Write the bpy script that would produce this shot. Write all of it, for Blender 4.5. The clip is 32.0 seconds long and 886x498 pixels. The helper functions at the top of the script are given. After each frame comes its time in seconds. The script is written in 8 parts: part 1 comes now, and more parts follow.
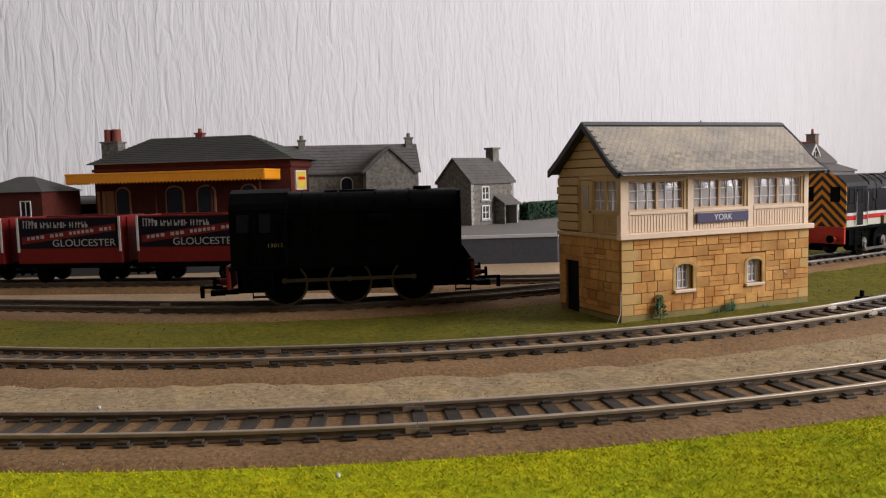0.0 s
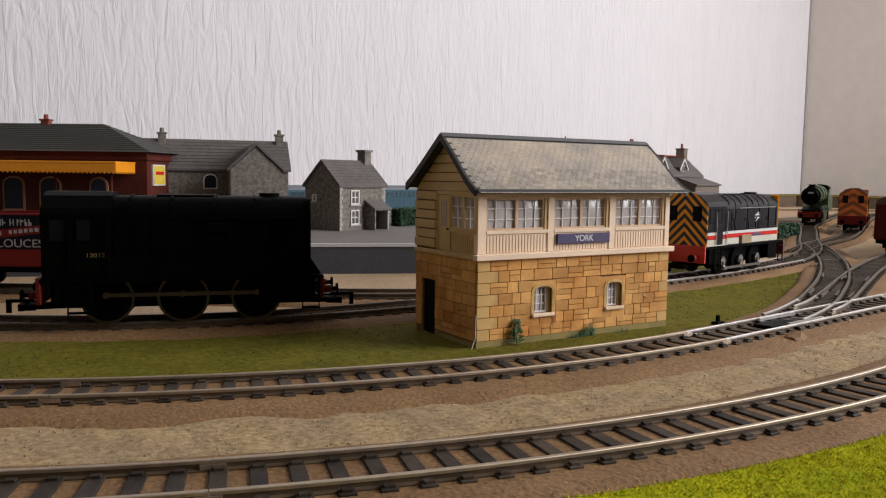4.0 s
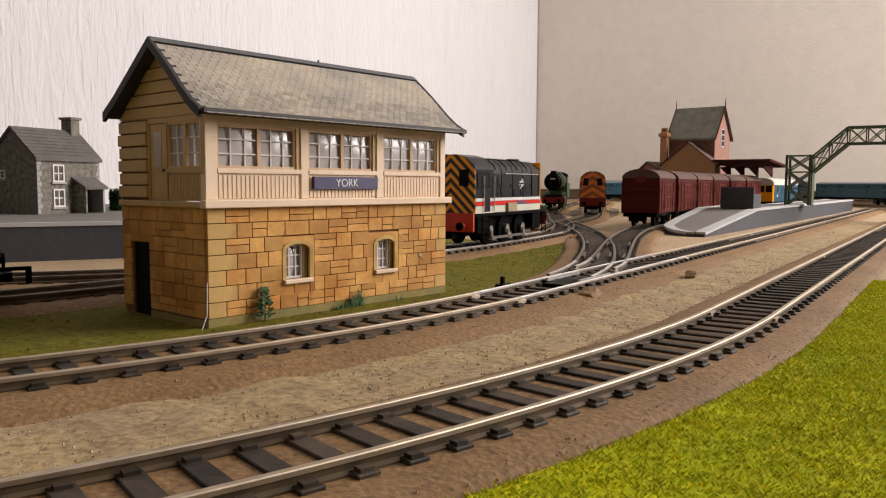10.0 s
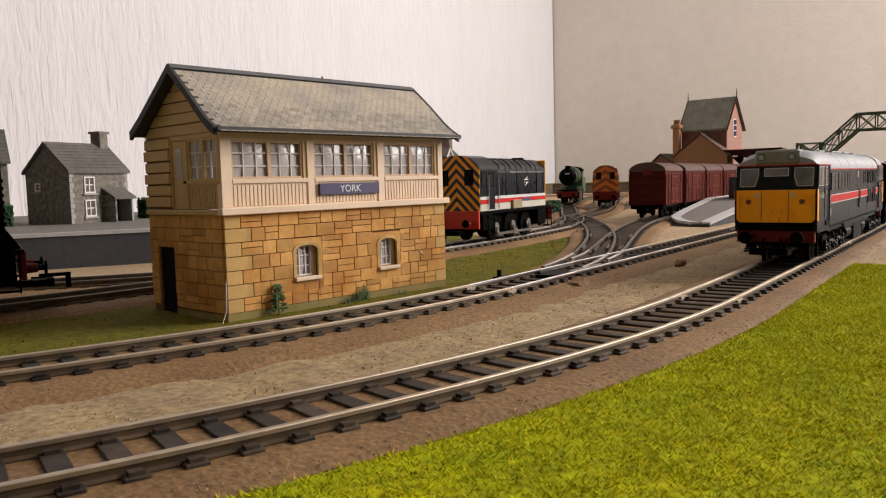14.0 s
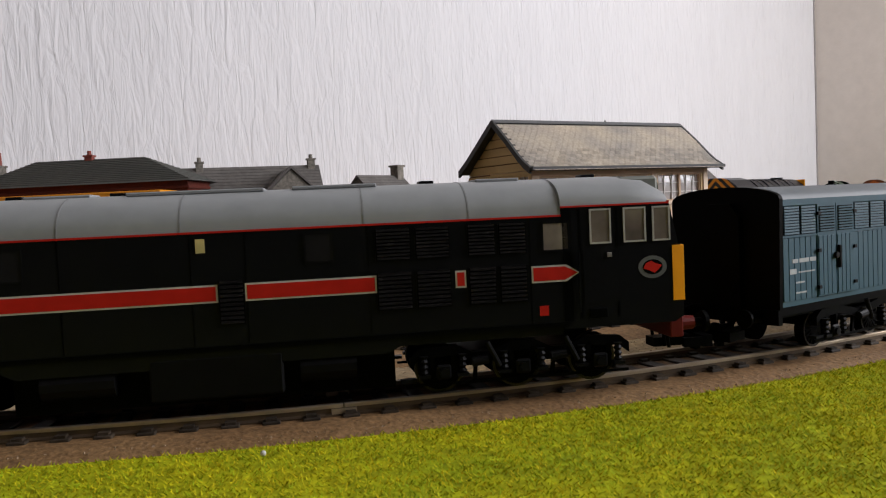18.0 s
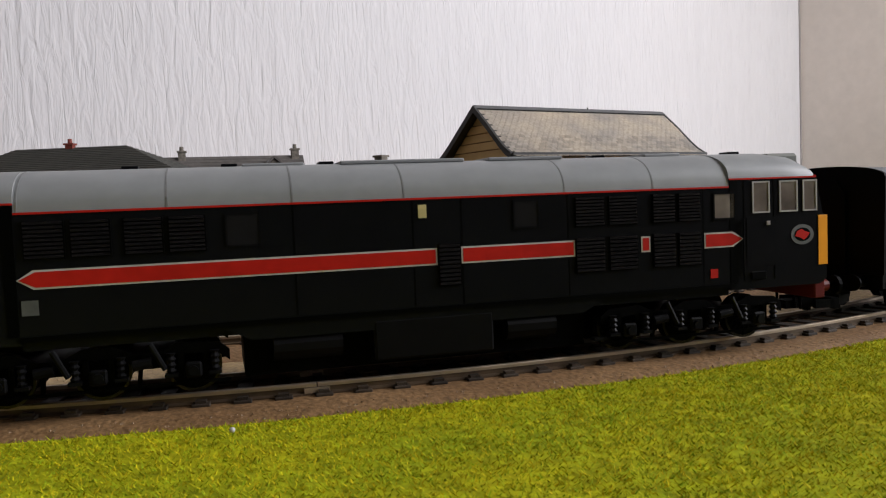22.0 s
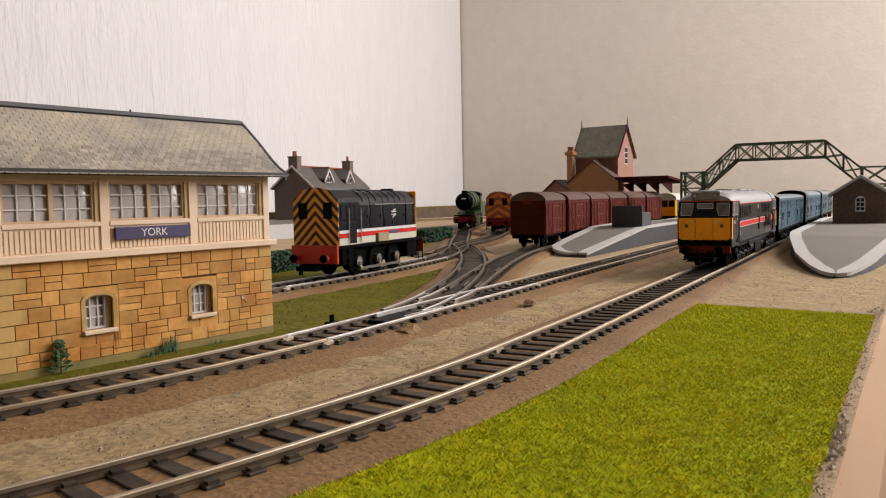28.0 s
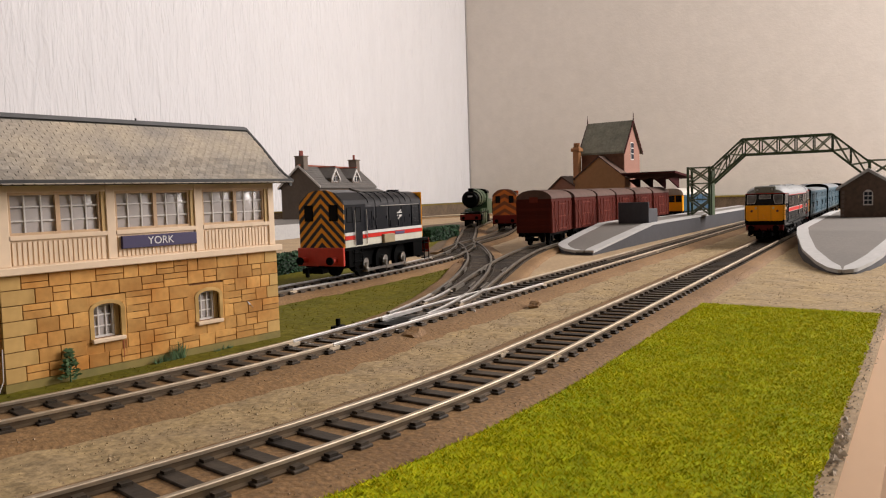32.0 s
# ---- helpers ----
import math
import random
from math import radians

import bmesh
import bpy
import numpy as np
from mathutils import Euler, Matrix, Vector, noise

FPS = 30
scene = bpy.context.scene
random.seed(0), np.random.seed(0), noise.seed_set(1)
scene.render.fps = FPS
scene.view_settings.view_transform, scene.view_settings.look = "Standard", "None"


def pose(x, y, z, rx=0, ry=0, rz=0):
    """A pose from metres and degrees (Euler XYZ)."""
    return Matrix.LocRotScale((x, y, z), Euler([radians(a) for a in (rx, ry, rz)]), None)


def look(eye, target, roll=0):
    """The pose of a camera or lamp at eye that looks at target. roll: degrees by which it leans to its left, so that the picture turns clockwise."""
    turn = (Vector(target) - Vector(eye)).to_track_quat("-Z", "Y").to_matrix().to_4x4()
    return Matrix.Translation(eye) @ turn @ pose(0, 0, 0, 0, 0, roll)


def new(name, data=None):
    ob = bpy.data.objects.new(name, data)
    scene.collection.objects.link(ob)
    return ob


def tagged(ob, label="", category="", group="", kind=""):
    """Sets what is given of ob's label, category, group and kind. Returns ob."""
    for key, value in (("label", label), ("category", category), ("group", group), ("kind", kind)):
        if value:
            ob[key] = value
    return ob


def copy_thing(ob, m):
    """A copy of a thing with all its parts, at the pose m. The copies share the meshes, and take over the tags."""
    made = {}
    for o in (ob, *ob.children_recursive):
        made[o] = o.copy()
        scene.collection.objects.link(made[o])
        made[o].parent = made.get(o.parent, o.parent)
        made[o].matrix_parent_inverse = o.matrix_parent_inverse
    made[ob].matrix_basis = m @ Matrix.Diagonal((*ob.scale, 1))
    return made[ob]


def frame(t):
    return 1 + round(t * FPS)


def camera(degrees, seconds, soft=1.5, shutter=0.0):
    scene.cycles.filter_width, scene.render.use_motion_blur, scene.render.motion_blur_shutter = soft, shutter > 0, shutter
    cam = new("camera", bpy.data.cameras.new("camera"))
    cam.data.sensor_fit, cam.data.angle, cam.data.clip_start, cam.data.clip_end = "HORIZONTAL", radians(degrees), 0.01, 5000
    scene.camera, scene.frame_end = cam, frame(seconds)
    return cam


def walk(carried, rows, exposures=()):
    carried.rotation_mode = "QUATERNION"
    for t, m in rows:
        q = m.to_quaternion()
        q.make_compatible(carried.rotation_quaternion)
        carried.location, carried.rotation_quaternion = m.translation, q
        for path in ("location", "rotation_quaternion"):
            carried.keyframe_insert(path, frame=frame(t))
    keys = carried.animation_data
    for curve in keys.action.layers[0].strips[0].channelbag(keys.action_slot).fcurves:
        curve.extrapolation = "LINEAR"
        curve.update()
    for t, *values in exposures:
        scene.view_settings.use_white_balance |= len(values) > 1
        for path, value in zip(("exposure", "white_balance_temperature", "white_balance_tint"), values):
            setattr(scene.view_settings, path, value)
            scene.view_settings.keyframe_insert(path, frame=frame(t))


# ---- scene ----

SLOPE_ROOM = math.atan(0.133)
U = 0.0084  # one plan unit in metres; all plan numbers below are in these units


def view(eye, yaw, pitch, roll):
    """Camera pose from the eye in plan units and yaw, pitch, roll in degrees."""
    y, p = radians(yaw), radians(pitch)
    e = Vector(eye) * U
    ahead = Vector((-math.sin(y) * math.cos(p), math.cos(y) * math.cos(p), math.sin(p)))
    return look(e, e + ahead, roll)


cam = camera(58.37, 32.0, soft=1.15, shutter=0.0)
PATH = [
    (0, (-22.347, -31.227, 7.148), (-22.912, -5.036, -1.539)),
    (0.5, (-22.071, -31.284, 7.145), (-23.561, -5.316, -1.813)),
    (1, (-21.692, -30.872, 7.117), (-24.159, -5.342, -1.533)),
    (1.5, (-21.287, -30.935, 7.225), (-25.202, -5.315, -1.547)),
    (2, (-21.052, -30.825, 7.429), (-25.570, -5.439, -1.558)),
    (2.5, (-20.851, -30.734, 7.353), (-25.744, -5.417, -1.173)),
    (4.5, (-18.672, -28.254, 7.831), (-34.132, -4.571, 0.848)),
    (5, (-17.522, -26.746, 7.599), (-37.875, -3.072, 0.847)),
    (5.5, (-16.118, -24.388, 6.831), (-43.239, -3.858, 2.366)),
    (6, (-15.667, -23.422, 6.455), (-46.229, -5.052, 0.672)),
    (6.5, (-15.277, -23.043, 5.775), (-47.950, -4.806, 0.776)),
    (7, (-15.296, -22.887, 5.203), (-48.045, -4.627, 1.393)),
    (7.5, (-15.029, -22.635, 5.193), (-48.070, -4.551, 1.582)),
    (8, (-14.919, -22.755, 5.158), (-48.493, -4.775, 1.037)),
    (8.5, (-14.853, -22.817, 5.112), (-48.661, -5.051, 0.634)),
    (9, (-14.620, -22.943, 4.977), (-49.350, -4.768, 0.054)),
    (9.5, (-14.553, -22.922, 4.900), (-49.373, -4.864, 0.009)),
    (10, (-14.574, -22.820, 4.858), (-49.206, -4.671, 0.241)),
    (10.5, (-14.556, -22.909, 4.848), (-49.419, -4.729, 0.058)),
    (11, (-14.539, -22.930, 4.859), (-49.597, -4.598, -0.169)),
    (11.5, (-14.539, -22.981, 4.811), (-49.624, -4.286, -0.393)),
    (12, (-14.575, -23.033, 4.786), (-49.775, -4.252, -0.421)),
    (12.5, (-14.333, -23.207, 4.500), (-49.758, -4.942, -0.667)),
    (13, (-14.943, -23.982, 4.691), (-48.739, -4.590, -0.446)),
    (13.5, (-15.310, -24.866, 4.814), (-48.040, -4.835, -1.212)),
    (14, (-15.982, -25.641, 5.060), (-47.371, -4.852, -1.551)),
    (14.5, (-16.876, -26.369, 5.230), (-46.232, -4.718, -1.754)),
    (16.5, (-21.478, -29.845, 5.541), (-35.307, -3.937, -2.385)),
    (17, (-21.891, -30.256, 5.524), (-33.357, -3.687, -2.890)),
    (17.5, (-22.434, -30.818, 5.600), (-31.422, -3.325, -3.234)),
    (18, (-22.723, -30.456, 5.481), (-30.132, -2.903, -2.604)),
    (18.5, (-23.055, -30.705, 5.498), (-29.404, -2.834, -2.710)),
    (19, (-23.269, -30.658, 5.267), (-29.274, -2.760, -2.638)),
    (19.5, (-23.319, -30.556, 5.083), (-29.030, -3.114, -2.663)),
    (20, (-23.376, -30.195, 4.962), (-28.952, -3.517, -2.416)),
    (20.5, (-23.214, -30.195, 5.058), (-29.178, -3.516, -2.519)),
    (21, (-22.927, -30.374, 5.239), (-29.468, -3.135, -2.582)),
    (21.5, (-22.453, -30.398, 5.257), (-30.424, -3.020, -2.596)),
    (22, (-22.390, -30.434, 5.037), (-31.079, -3.331, -2.263)),
    (22.5, (-21.936, -30.208, 5.073), (-32.008, -3.163, -2.203)),
    (23, (-21.222, -30.168, 5.211), (-33.625, -3.143, -2.154)),
    (23.5, (-19.430, -29.422, 5.326), (-38.258, -3.605, -1.538)),
    (24, (-17.006, -28.545, 5.285), (-44.225, -3.061, -0.894)),
    (24.5, (-15.035, -27.764, 5.221), (-49.346, -3.145, 0.227)),
    (25, (-13.829, -27.671, 5.721), (-51.222, -3.303, 0.017)),
    (25.5, (-12.820, -27.270, 5.616), (-52.062, -3.818, -0.525)),
    (26, (-12.129, -27.212, 5.842), (-52.800, -3.630, -0.857)),
    (26.5, (-11.789, -27.237, 5.781), (-53.024, -3.680, -0.919)),
    (28.5, (-11.915, -27.673, 6.071), (-53.279, -3.574, -1.185)),
    (29, (-11.884, -27.730, 6.145), (-53.276, -3.487, -1.310)),
    (29.5, (-11.939, -27.762, 6.147), (-53.373, -3.469, -1.204)),
    (30, (-11.929, -27.844, 6.153), (-53.328, -3.580, -1.418)),
    (30.5, (-11.941, -27.808, 6.093), (-53.341, -3.606, -1.346)),
    (31, (-11.953, -27.796, 6.112), (-53.162, -3.759, -1.391)),
    (31.5, (-12.032, -27.749, 6.253), (-52.892, -3.688, -1.276)),
    (32, (-11.915, -27.784, 6.307), (-52.632, -3.919, -1.795)),
]
EXPOSURES = [(0.0, -0.2, 6250, 9), (2.5, -0.2, 6250, 9), (6.0, -0.25, 6450, 9), (9.0, -0.1, 6800, 10), (14.0, -0.12, 6800, 10), (16.5, -0.2, 6150, 8), (22.0, -0.2, 6150, 8), (24.0, -0.05, 6250, 8), (26.0, -0.05, 6500, 9), (28.5, -0.2, 6850, 10), (32.0, -0.2, 6850, 10)]
walk(cam, [(t, view(e, *a)) for t, e, a in PATH], EXPOSURES)

# ---- light ----
world = bpy.data.worlds.new("world")
scene.world = world
world.use_nodes = True
wn = world.node_tree
sky = wn.nodes.new("ShaderNodeTexSky")
sky.sky_type = "NISHITA"
sky.sun_disc = False
sky.sun_elevation = radians(35)
sky.sun_rotation = radians(200)
wn.links.new(sky.outputs[0], wn.nodes["Background"].inputs[0])
wn.nodes["Background"].inputs[1].default_value = 0.12


def window_lamp(name, eye, target, w, h, power, color):
    d = bpy.data.lights.new(name, "AREA")
    d.shape, d.size, d.size_y, d.energy, d.color = "RECTANGLE", w, h, power, color
    ob = new(name, d)
    ob.matrix_world = look(eye, target)
    return ob


# daylight that enters by the room's window
RC, RS = math.cos(SLOPE_ROOM), math.sin(SLOPE_ROOM)
window_lamp("window_light", ((168 * RC + 146 * RS) * U, (168 * RS - 146 * RC) * U, 108 * U), (0.1, 0.2, 0.05), 1.05, 1.24, 75, (1.03, 0.975, 0.985))

# ---- materials ----
MATS = {}


def material(name, color, rough=0.6, metal=0.0, var=0.12, scale=300.0, bump=0.0, bump_scale=None, second=None, mix_scale=60.0, spec=0.5, coat=0.0, per_piece=0.0, relief=0.0006, islands=False, axis=(1, 1, 1), whole=False):
    """A surface with grain at two scales: fine noise in the colour, broad noise between two colours, and bump."""
    m = bpy.data.materials.new(name)
    m.use_nodes = True
    nt = m.node_tree
    b = nt.nodes["Principled BSDF"]
    b.inputs["Roughness"].default_value = rough
    b.inputs["Metallic"].default_value = metal
    b.inputs["Specular IOR Level"].default_value = spec
    b.inputs["Coat Weight"].default_value = coat
    tc = nt.nodes.new("ShaderNodeTexCoord")
    mp = nt.nodes.new("ShaderNodeMapping")
    mp.inputs["Scale"].default_value = axis
    if whole:
        # grain that runs on from piece to piece of a thing that stands still
        nt.links.new(nt.nodes.new("ShaderNodeNewGeometry").outputs["Position"], mp.inputs[0])
    else:
        nt.links.new(tc.outputs["Object"], mp.inputs[0])
    fine = nt.nodes.new("ShaderNodeTexNoise")
    fine.inputs["Scale"].default_value = scale
    fine.inputs["Detail"].default_value = 4
    broad = nt.nodes.new("ShaderNodeTexNoise")
    broad.inputs["Scale"].default_value = mix_scale
    broad.inputs["Detail"].default_value = 3
    for n in (fine, broad):
        nt.links.new(mp.outputs[0], n.inputs["Vector"])
    ramp = nt.nodes.new("ShaderNodeMapRange")
    ramp.inputs[1].default_value, ramp.inputs[2].default_value = 0.3, 0.7
    nt.links.new(broad.outputs[0], ramp.inputs[0])
    two = nt.nodes.new("ShaderNodeMix")
    two.data_type = "RGBA"
    sec = second or tuple(c * (1 - var) for c in color)
    two.inputs[6].default_value, two.inputs[7].default_value = (*color, 1), (*sec, 1)
    if islands:
        geo = nt.nodes.new("ShaderNodeNewGeometry")
        nt.links.new(geo.outputs["Random Per Island"], two.inputs[0])
    else:
        nt.links.new(ramp.outputs[0], two.inputs[0])
    val = nt.nodes.new("ShaderNodeMapRange")
    val.inputs[1].default_value, val.inputs[2].default_value = 0.25, 0.75
    val.inputs[3].default_value, val.inputs[4].default_value = 1 - var, 1 + var
    nt.links.new(fine.outputs[0], val.inputs[0])
    hsv = nt.nodes.new("ShaderNodeHueSaturation")
    nt.links.new(two.outputs[2], hsv.inputs["Color"])
    if per_piece:
        oi = nt.nodes.new("ShaderNodeObjectInfo")
        mr = nt.nodes.new("ShaderNodeMapRange")
        mr.inputs[3].default_value, mr.inputs[4].default_value = 1 - per_piece, 1 + per_piece
        nt.links.new(oi.outputs["Random"], mr.inputs[0])
        mul = nt.nodes.new("ShaderNodeMath")
        mul.operation = "MULTIPLY"
        nt.links.new(val.outputs[0], mul.inputs[0])
        nt.links.new(mr.outputs[0], mul.inputs[1])
        nt.links.new(mul.outputs[0], hsv.inputs["Value"])
    else:
        nt.links.new(val.outputs[0], hsv.inputs["Value"])
    nt.links.new(hsv.outputs[0], b.inputs["Base Color"])
    if bump:
        bn = nt.nodes.new("ShaderNodeBump")
        bn.inputs["Strength"].default_value = min(1.0, bump)
        bn.inputs["Distance"].default_value = relief
        src = fine
        if bump_scale:
            src = nt.nodes.new("ShaderNodeTexNoise")
            src.inputs["Scale"].default_value = bump_scale
            src.inputs["Detail"].default_value = 3
            src.inputs["Distortion"].default_value = 0.9 if relief > 0.004 else 0.0
            nt.links.new(mp.outputs[0], src.inputs["Vector"])
        nt.links.new(src.outputs[0], bn.inputs["Height"])
        nt.links.new(bn.outputs[0], b.inputs["Normal"])
    MATS[name] = m
    return m


def glass(name, color=(1, 1, 1), rough=0.03, alpha=0.25, spec=0.55):
    m = bpy.data.materials.new(name)
    m.use_nodes = True
    b = m.node_tree.nodes["Principled BSDF"]
    b.inputs["Base Color"].default_value = (*color, 1)
    b.inputs["Roughness"].default_value = rough
    b.inputs["Alpha"].default_value = alpha
    b.inputs["Specular IOR Level"].default_value = spec
    MATS[name] = m
    return m


# setting
material("wallpaper", (0.63, 0.62, 0.63), 0.85, var=0.03, scale=40, mix_scale=3, bump=1.0, bump_scale=95, axis=(1, 1, 0.17), relief=0.0042)
material("side_wall", (0.66, 0.605, 0.55), 0.85, var=0.04, scale=40, mix_scale=3, bump=1.0, bump_scale=150, relief=0.00045)
material("room_wall", (0.30, 0.27, 0.245), 0.85, var=0.05, scale=40, mix_scale=3, bump=0.4)
material("ceiling_paint", (0.55, 0.54, 0.52), 0.9, var=0.03, scale=30)
material("carpet", (0.09, 0.08, 0.085), 0.95, var=0.2, scale=500, bump=0.5)
material("cork", (0.235, 0.137, 0.06), 0.7, var=0.42, scale=900, bump=0.6, bump_scale=800, second=(0.172, 0.096, 0.041), mix_scale=28, spec=0.25)
material("gravel", (0.35, 0.25, 0.12), 0.75, var=0.4, scale=600, bump=0.8, bump_scale=420, second=(0.28, 0.205, 0.115), mix_scale=45, spec=0.3)
material("sand_board", (0.40, 0.285, 0.165), 0.75, var=0.3, scale=420, bump=0.7, bump_scale=360, second=(0.29, 0.205, 0.12), mix_scale=22, spec=0.3)
material("bright_grass", (0.40, 0.385, 0.004), 0.95, var=0.4, scale=420, bump=0.6, bump_scale=500, second=(0.28, 0.33, 0.006), mix_scale=45, spec=0.1)
material("grass_blade", (0.62, 0.48, 0.004), 0.9, var=0.3, scale=300, second=(0.25, 0.37, 0.005), mix_scale=130, spec=0.2, islands=True)
material("grass_fleck", (0.17, 0.145, 0.015), 0.95, var=0.3, scale=260, second=(0.09, 0.09, 0.01), spec=0.1, islands=True)
material("pebble", (0.42, 0.32, 0.19), 0.8, var=0.25, scale=330, second=(0.32, 0.24, 0.145), spec=0.3, islands=True)
material("plaster", (0.62, 0.54, 0.44), 0.9, var=0.2, scale=300, second=(0.40, 0.33, 0.25), spec=0.2, islands=True)
material("crumb", (0.34, 0.25, 0.16), 0.75, var=0.3, scale=330, second=(0.22, 0.145, 0.085), spec=0.3, islands=True)
material("dark_grass", (0.135, 0.115, 0.012), 0.95, var=0.35, scale=420, bump=0.8, bump_scale=500, second=(0.095, 0.09, 0.01), mix_scale=40, spec=0.1)
material("bank_grass", (0.20, 0.15, 0.03), 0.95, var=0.3, scale=200, second=(0.13, 0.10, 0.03), mix_scale=20, spec=0.1)
material("corner_grey", (0.33, 0.31, 0.29), 0.6, var=0.1)
material("pine_edge", (0.58, 0.37, 0.215), 0.55, var=0.14, scale=60, axis=(0.15, 1, 1), second=(0.46, 0.285, 0.16), mix_scale=30)
material("sleeper_plastic", (0.022, 0.017, 0.013), 0.6, var=0.35, scale=400, second=(0.07, 0.052, 0.035), mix_scale=45, per_piece=0.35, spec=0.2, bump=0.3, whole=True)
material("rail_steel", (0.45, 0.365, 0.265), 0.55, 1.0, var=0.15, scale=200, second=(0.45, 0.385, 0.30), mix_scale=25)
material("rail_web", (0.13, 0.09, 0.052), 0.5, 0.3, var=0.3, scale=260, second=(0.08, 0.055, 0.034), mix_scale=60, spec=0.4)
material("rail_yard", (0.19, 0.168, 0.14), 0.55, 1.0, var=0.2, scale=200)
material("eave_brown", (0.075, 0.038, 0.024), 0.7, var=0.2)
material("rail_silver", (0.85, 0.83, 0.80), 0.35, 1.0, var=0.1, scale=200, second=(0.6, 0.58, 0.55), mix_scale=40)
material("platform_grey", (0.15, 0.134, 0.117), 0.8, var=0.1, scale=350, bump=0.3, second=(0.128, 0.116, 0.103), mix_scale=18)
material("platform_side", (0.042, 0.042, 0.048), 0.75, var=0.12, scale=300, bump=0.3)
material("platform_edge", (0.41, 0.403, 0.39), 0.8, var=0.08, scale=300)
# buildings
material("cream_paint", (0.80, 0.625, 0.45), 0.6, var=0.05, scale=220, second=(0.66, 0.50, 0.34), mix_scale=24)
# cream timber darkened to ochre: shade of west end and reveals in the colour
material("weatherboard_shaded", (0.53, 0.36, 0.15), 0.65, var=0.08, scale=220, second=(0.46, 0.30, 0.115), mix_scale=24)
material("slate", (0.40, 0.335, 0.25), 0.7, var=0.2, scale=900, second=(0.235, 0.215, 0.19), mix_scale=55, bump=0.3, per_piece=0.2, spec=0.3, whole=True)
material("slate_gap", (0.05, 0.046, 0.038), 0.8)
material("sash_tan", (0.55, 0.37, 0.22), 0.6, var=0.1)
material("barge_dark", (0.0225, 0.0215, 0.02), 0.6, var=0.15)
material("sandstone", (0.60, 0.335, 0.105), 0.75, var=0.14, scale=500, second=(0.43, 0.185, 0.042), mix_scale=70, per_piece=0.2, spec=0.2, whole=True)
material("sandstone_dark", (0.19, 0.085, 0.026), 0.8, var=0.15, scale=300)
material("quoin", (0.64, 0.41, 0.155), 0.75, var=0.08, scale=300, second=(0.37, 0.225, 0.07), mix_scale=90, per_piece=0.1, spec=0.2)
material("plinth_olive", (0.252, 0.182, 0.049), 0.8, var=0.15, second=(0.182, 0.154, 0.042), mix_scale=60)
material("ridge_grey", (0.096, 0.096, 0.096), 0.6, var=0.1)
material("white_frame", (0.6068, 0.574, 0.5412), 0.5, var=0.04)
material("door_dark", (0.005, 0.005, 0.006), 0.6, spec=0.1)
material("sign_blue", (0.045, 0.035, 0.10), 0.45, var=0.06)
material("sign_white", (0.7, 0.68, 0.68), 0.5)
# half-opaque pale tint puts the panes' bright reflections into the glass colour
glass("window_glass_lit", (0.62, 0.57, 0.54), 0.2, 0.5, 1.0)
material("inside_grey", (0.42, 0.33, 0.27), 0.8)
material("red_brick", (0.085, 0.018, 0.011), 0.75, var=0.2, scale=300, bump=0.3, spec=0.2)
material("roof_grey", (0.06, 0.0588, 0.0492), 0.75, var=0.15, scale=260, second=(0.048, 0.048, 0.042), mix_scale=30, bump=0.2)
material("canopy_orange", (0.72, 0.27, 0.004), 0.5, var=0.06)
material("stone_grey", (0.20, 0.182, 0.155), 0.85, var=0.35, scale=330, bump=0.8, bump_scale=240, second=(0.115, 0.102, 0.085), mix_scale=300, spec=0.15)
material("stone_roof", (0.125, 0.114, 0.105), 0.8, var=0.2, scale=240, bump=0.3, spec=0.2)
material("chimney_red", (0.204, 0.042, 0.027), 0.7, var=0.12)
material("yellow_poster", (0.6375, 0.4675, 0.051), 0.6)
material("tan_wall", (0.31, 0.165, 0.07), 0.75, var=0.08, scale=200, second=(0.27, 0.14, 0.058), mix_scale=14)
material("brick_tan", (0.19, 0.082, 0.045), 0.8, var=0.2, scale=260, second=(0.14, 0.06, 0.035), mix_scale=90)
material("pink_wall", (0.25, 0.115, 0.078), 0.75, var=0.08)
material("old_slate", (0.21, 0.205, 0.16), 0.8, var=0.2, second=(0.14, 0.14, 0.112), mix_scale=60, spec=0.2)
material("maroon", (0.05, 0.0125, 0.0125), 0.9, spec=0.1)
material("bridge_green", (0.0315, 0.0595, 0.021), 0.5, var=0.2, second=(0.042, 0.07, 0.028), mix_scale=60)
material("hedge_green", (0.006, 0.025, 0.007), 0.9, var=0.5, scale=380, bump=1.0)
material("leaf_green", (0.05, 0.105, 0.03), 0.8, var=0.3)
material("dark_pane", (0.02, 0.025, 0.035), 0.25, spec=0.12)
material("stone_light", (0.3, 0.285, 0.2662), 0.8, var=0.12, scale=260)
material("stone_warm", (0.145, 0.112, 0.088), 0.8, var=0.15, scale=240, bump=0.3)
material("stone_brown", (0.12, 0.078, 0.053), 0.8, var=0.35, scale=240, bump=0.5, bump_scale=200)
material("ridge_red", (0.28, 0.077, 0.0455), 0.7, var=0.1)
# ochre brick; also station orange with the canopy's shade mixed in
material("ochre_and_canopy_shade", (0.36, 0.165, 0.06), 0.6, var=0.1)
material("bridge_cream", (0.15, 0.175, 0.11), 0.55, var=0.15)
material("hedge_leaf", (0.011, 0.07, 0.016), 0.7, var=0.5, scale=500)
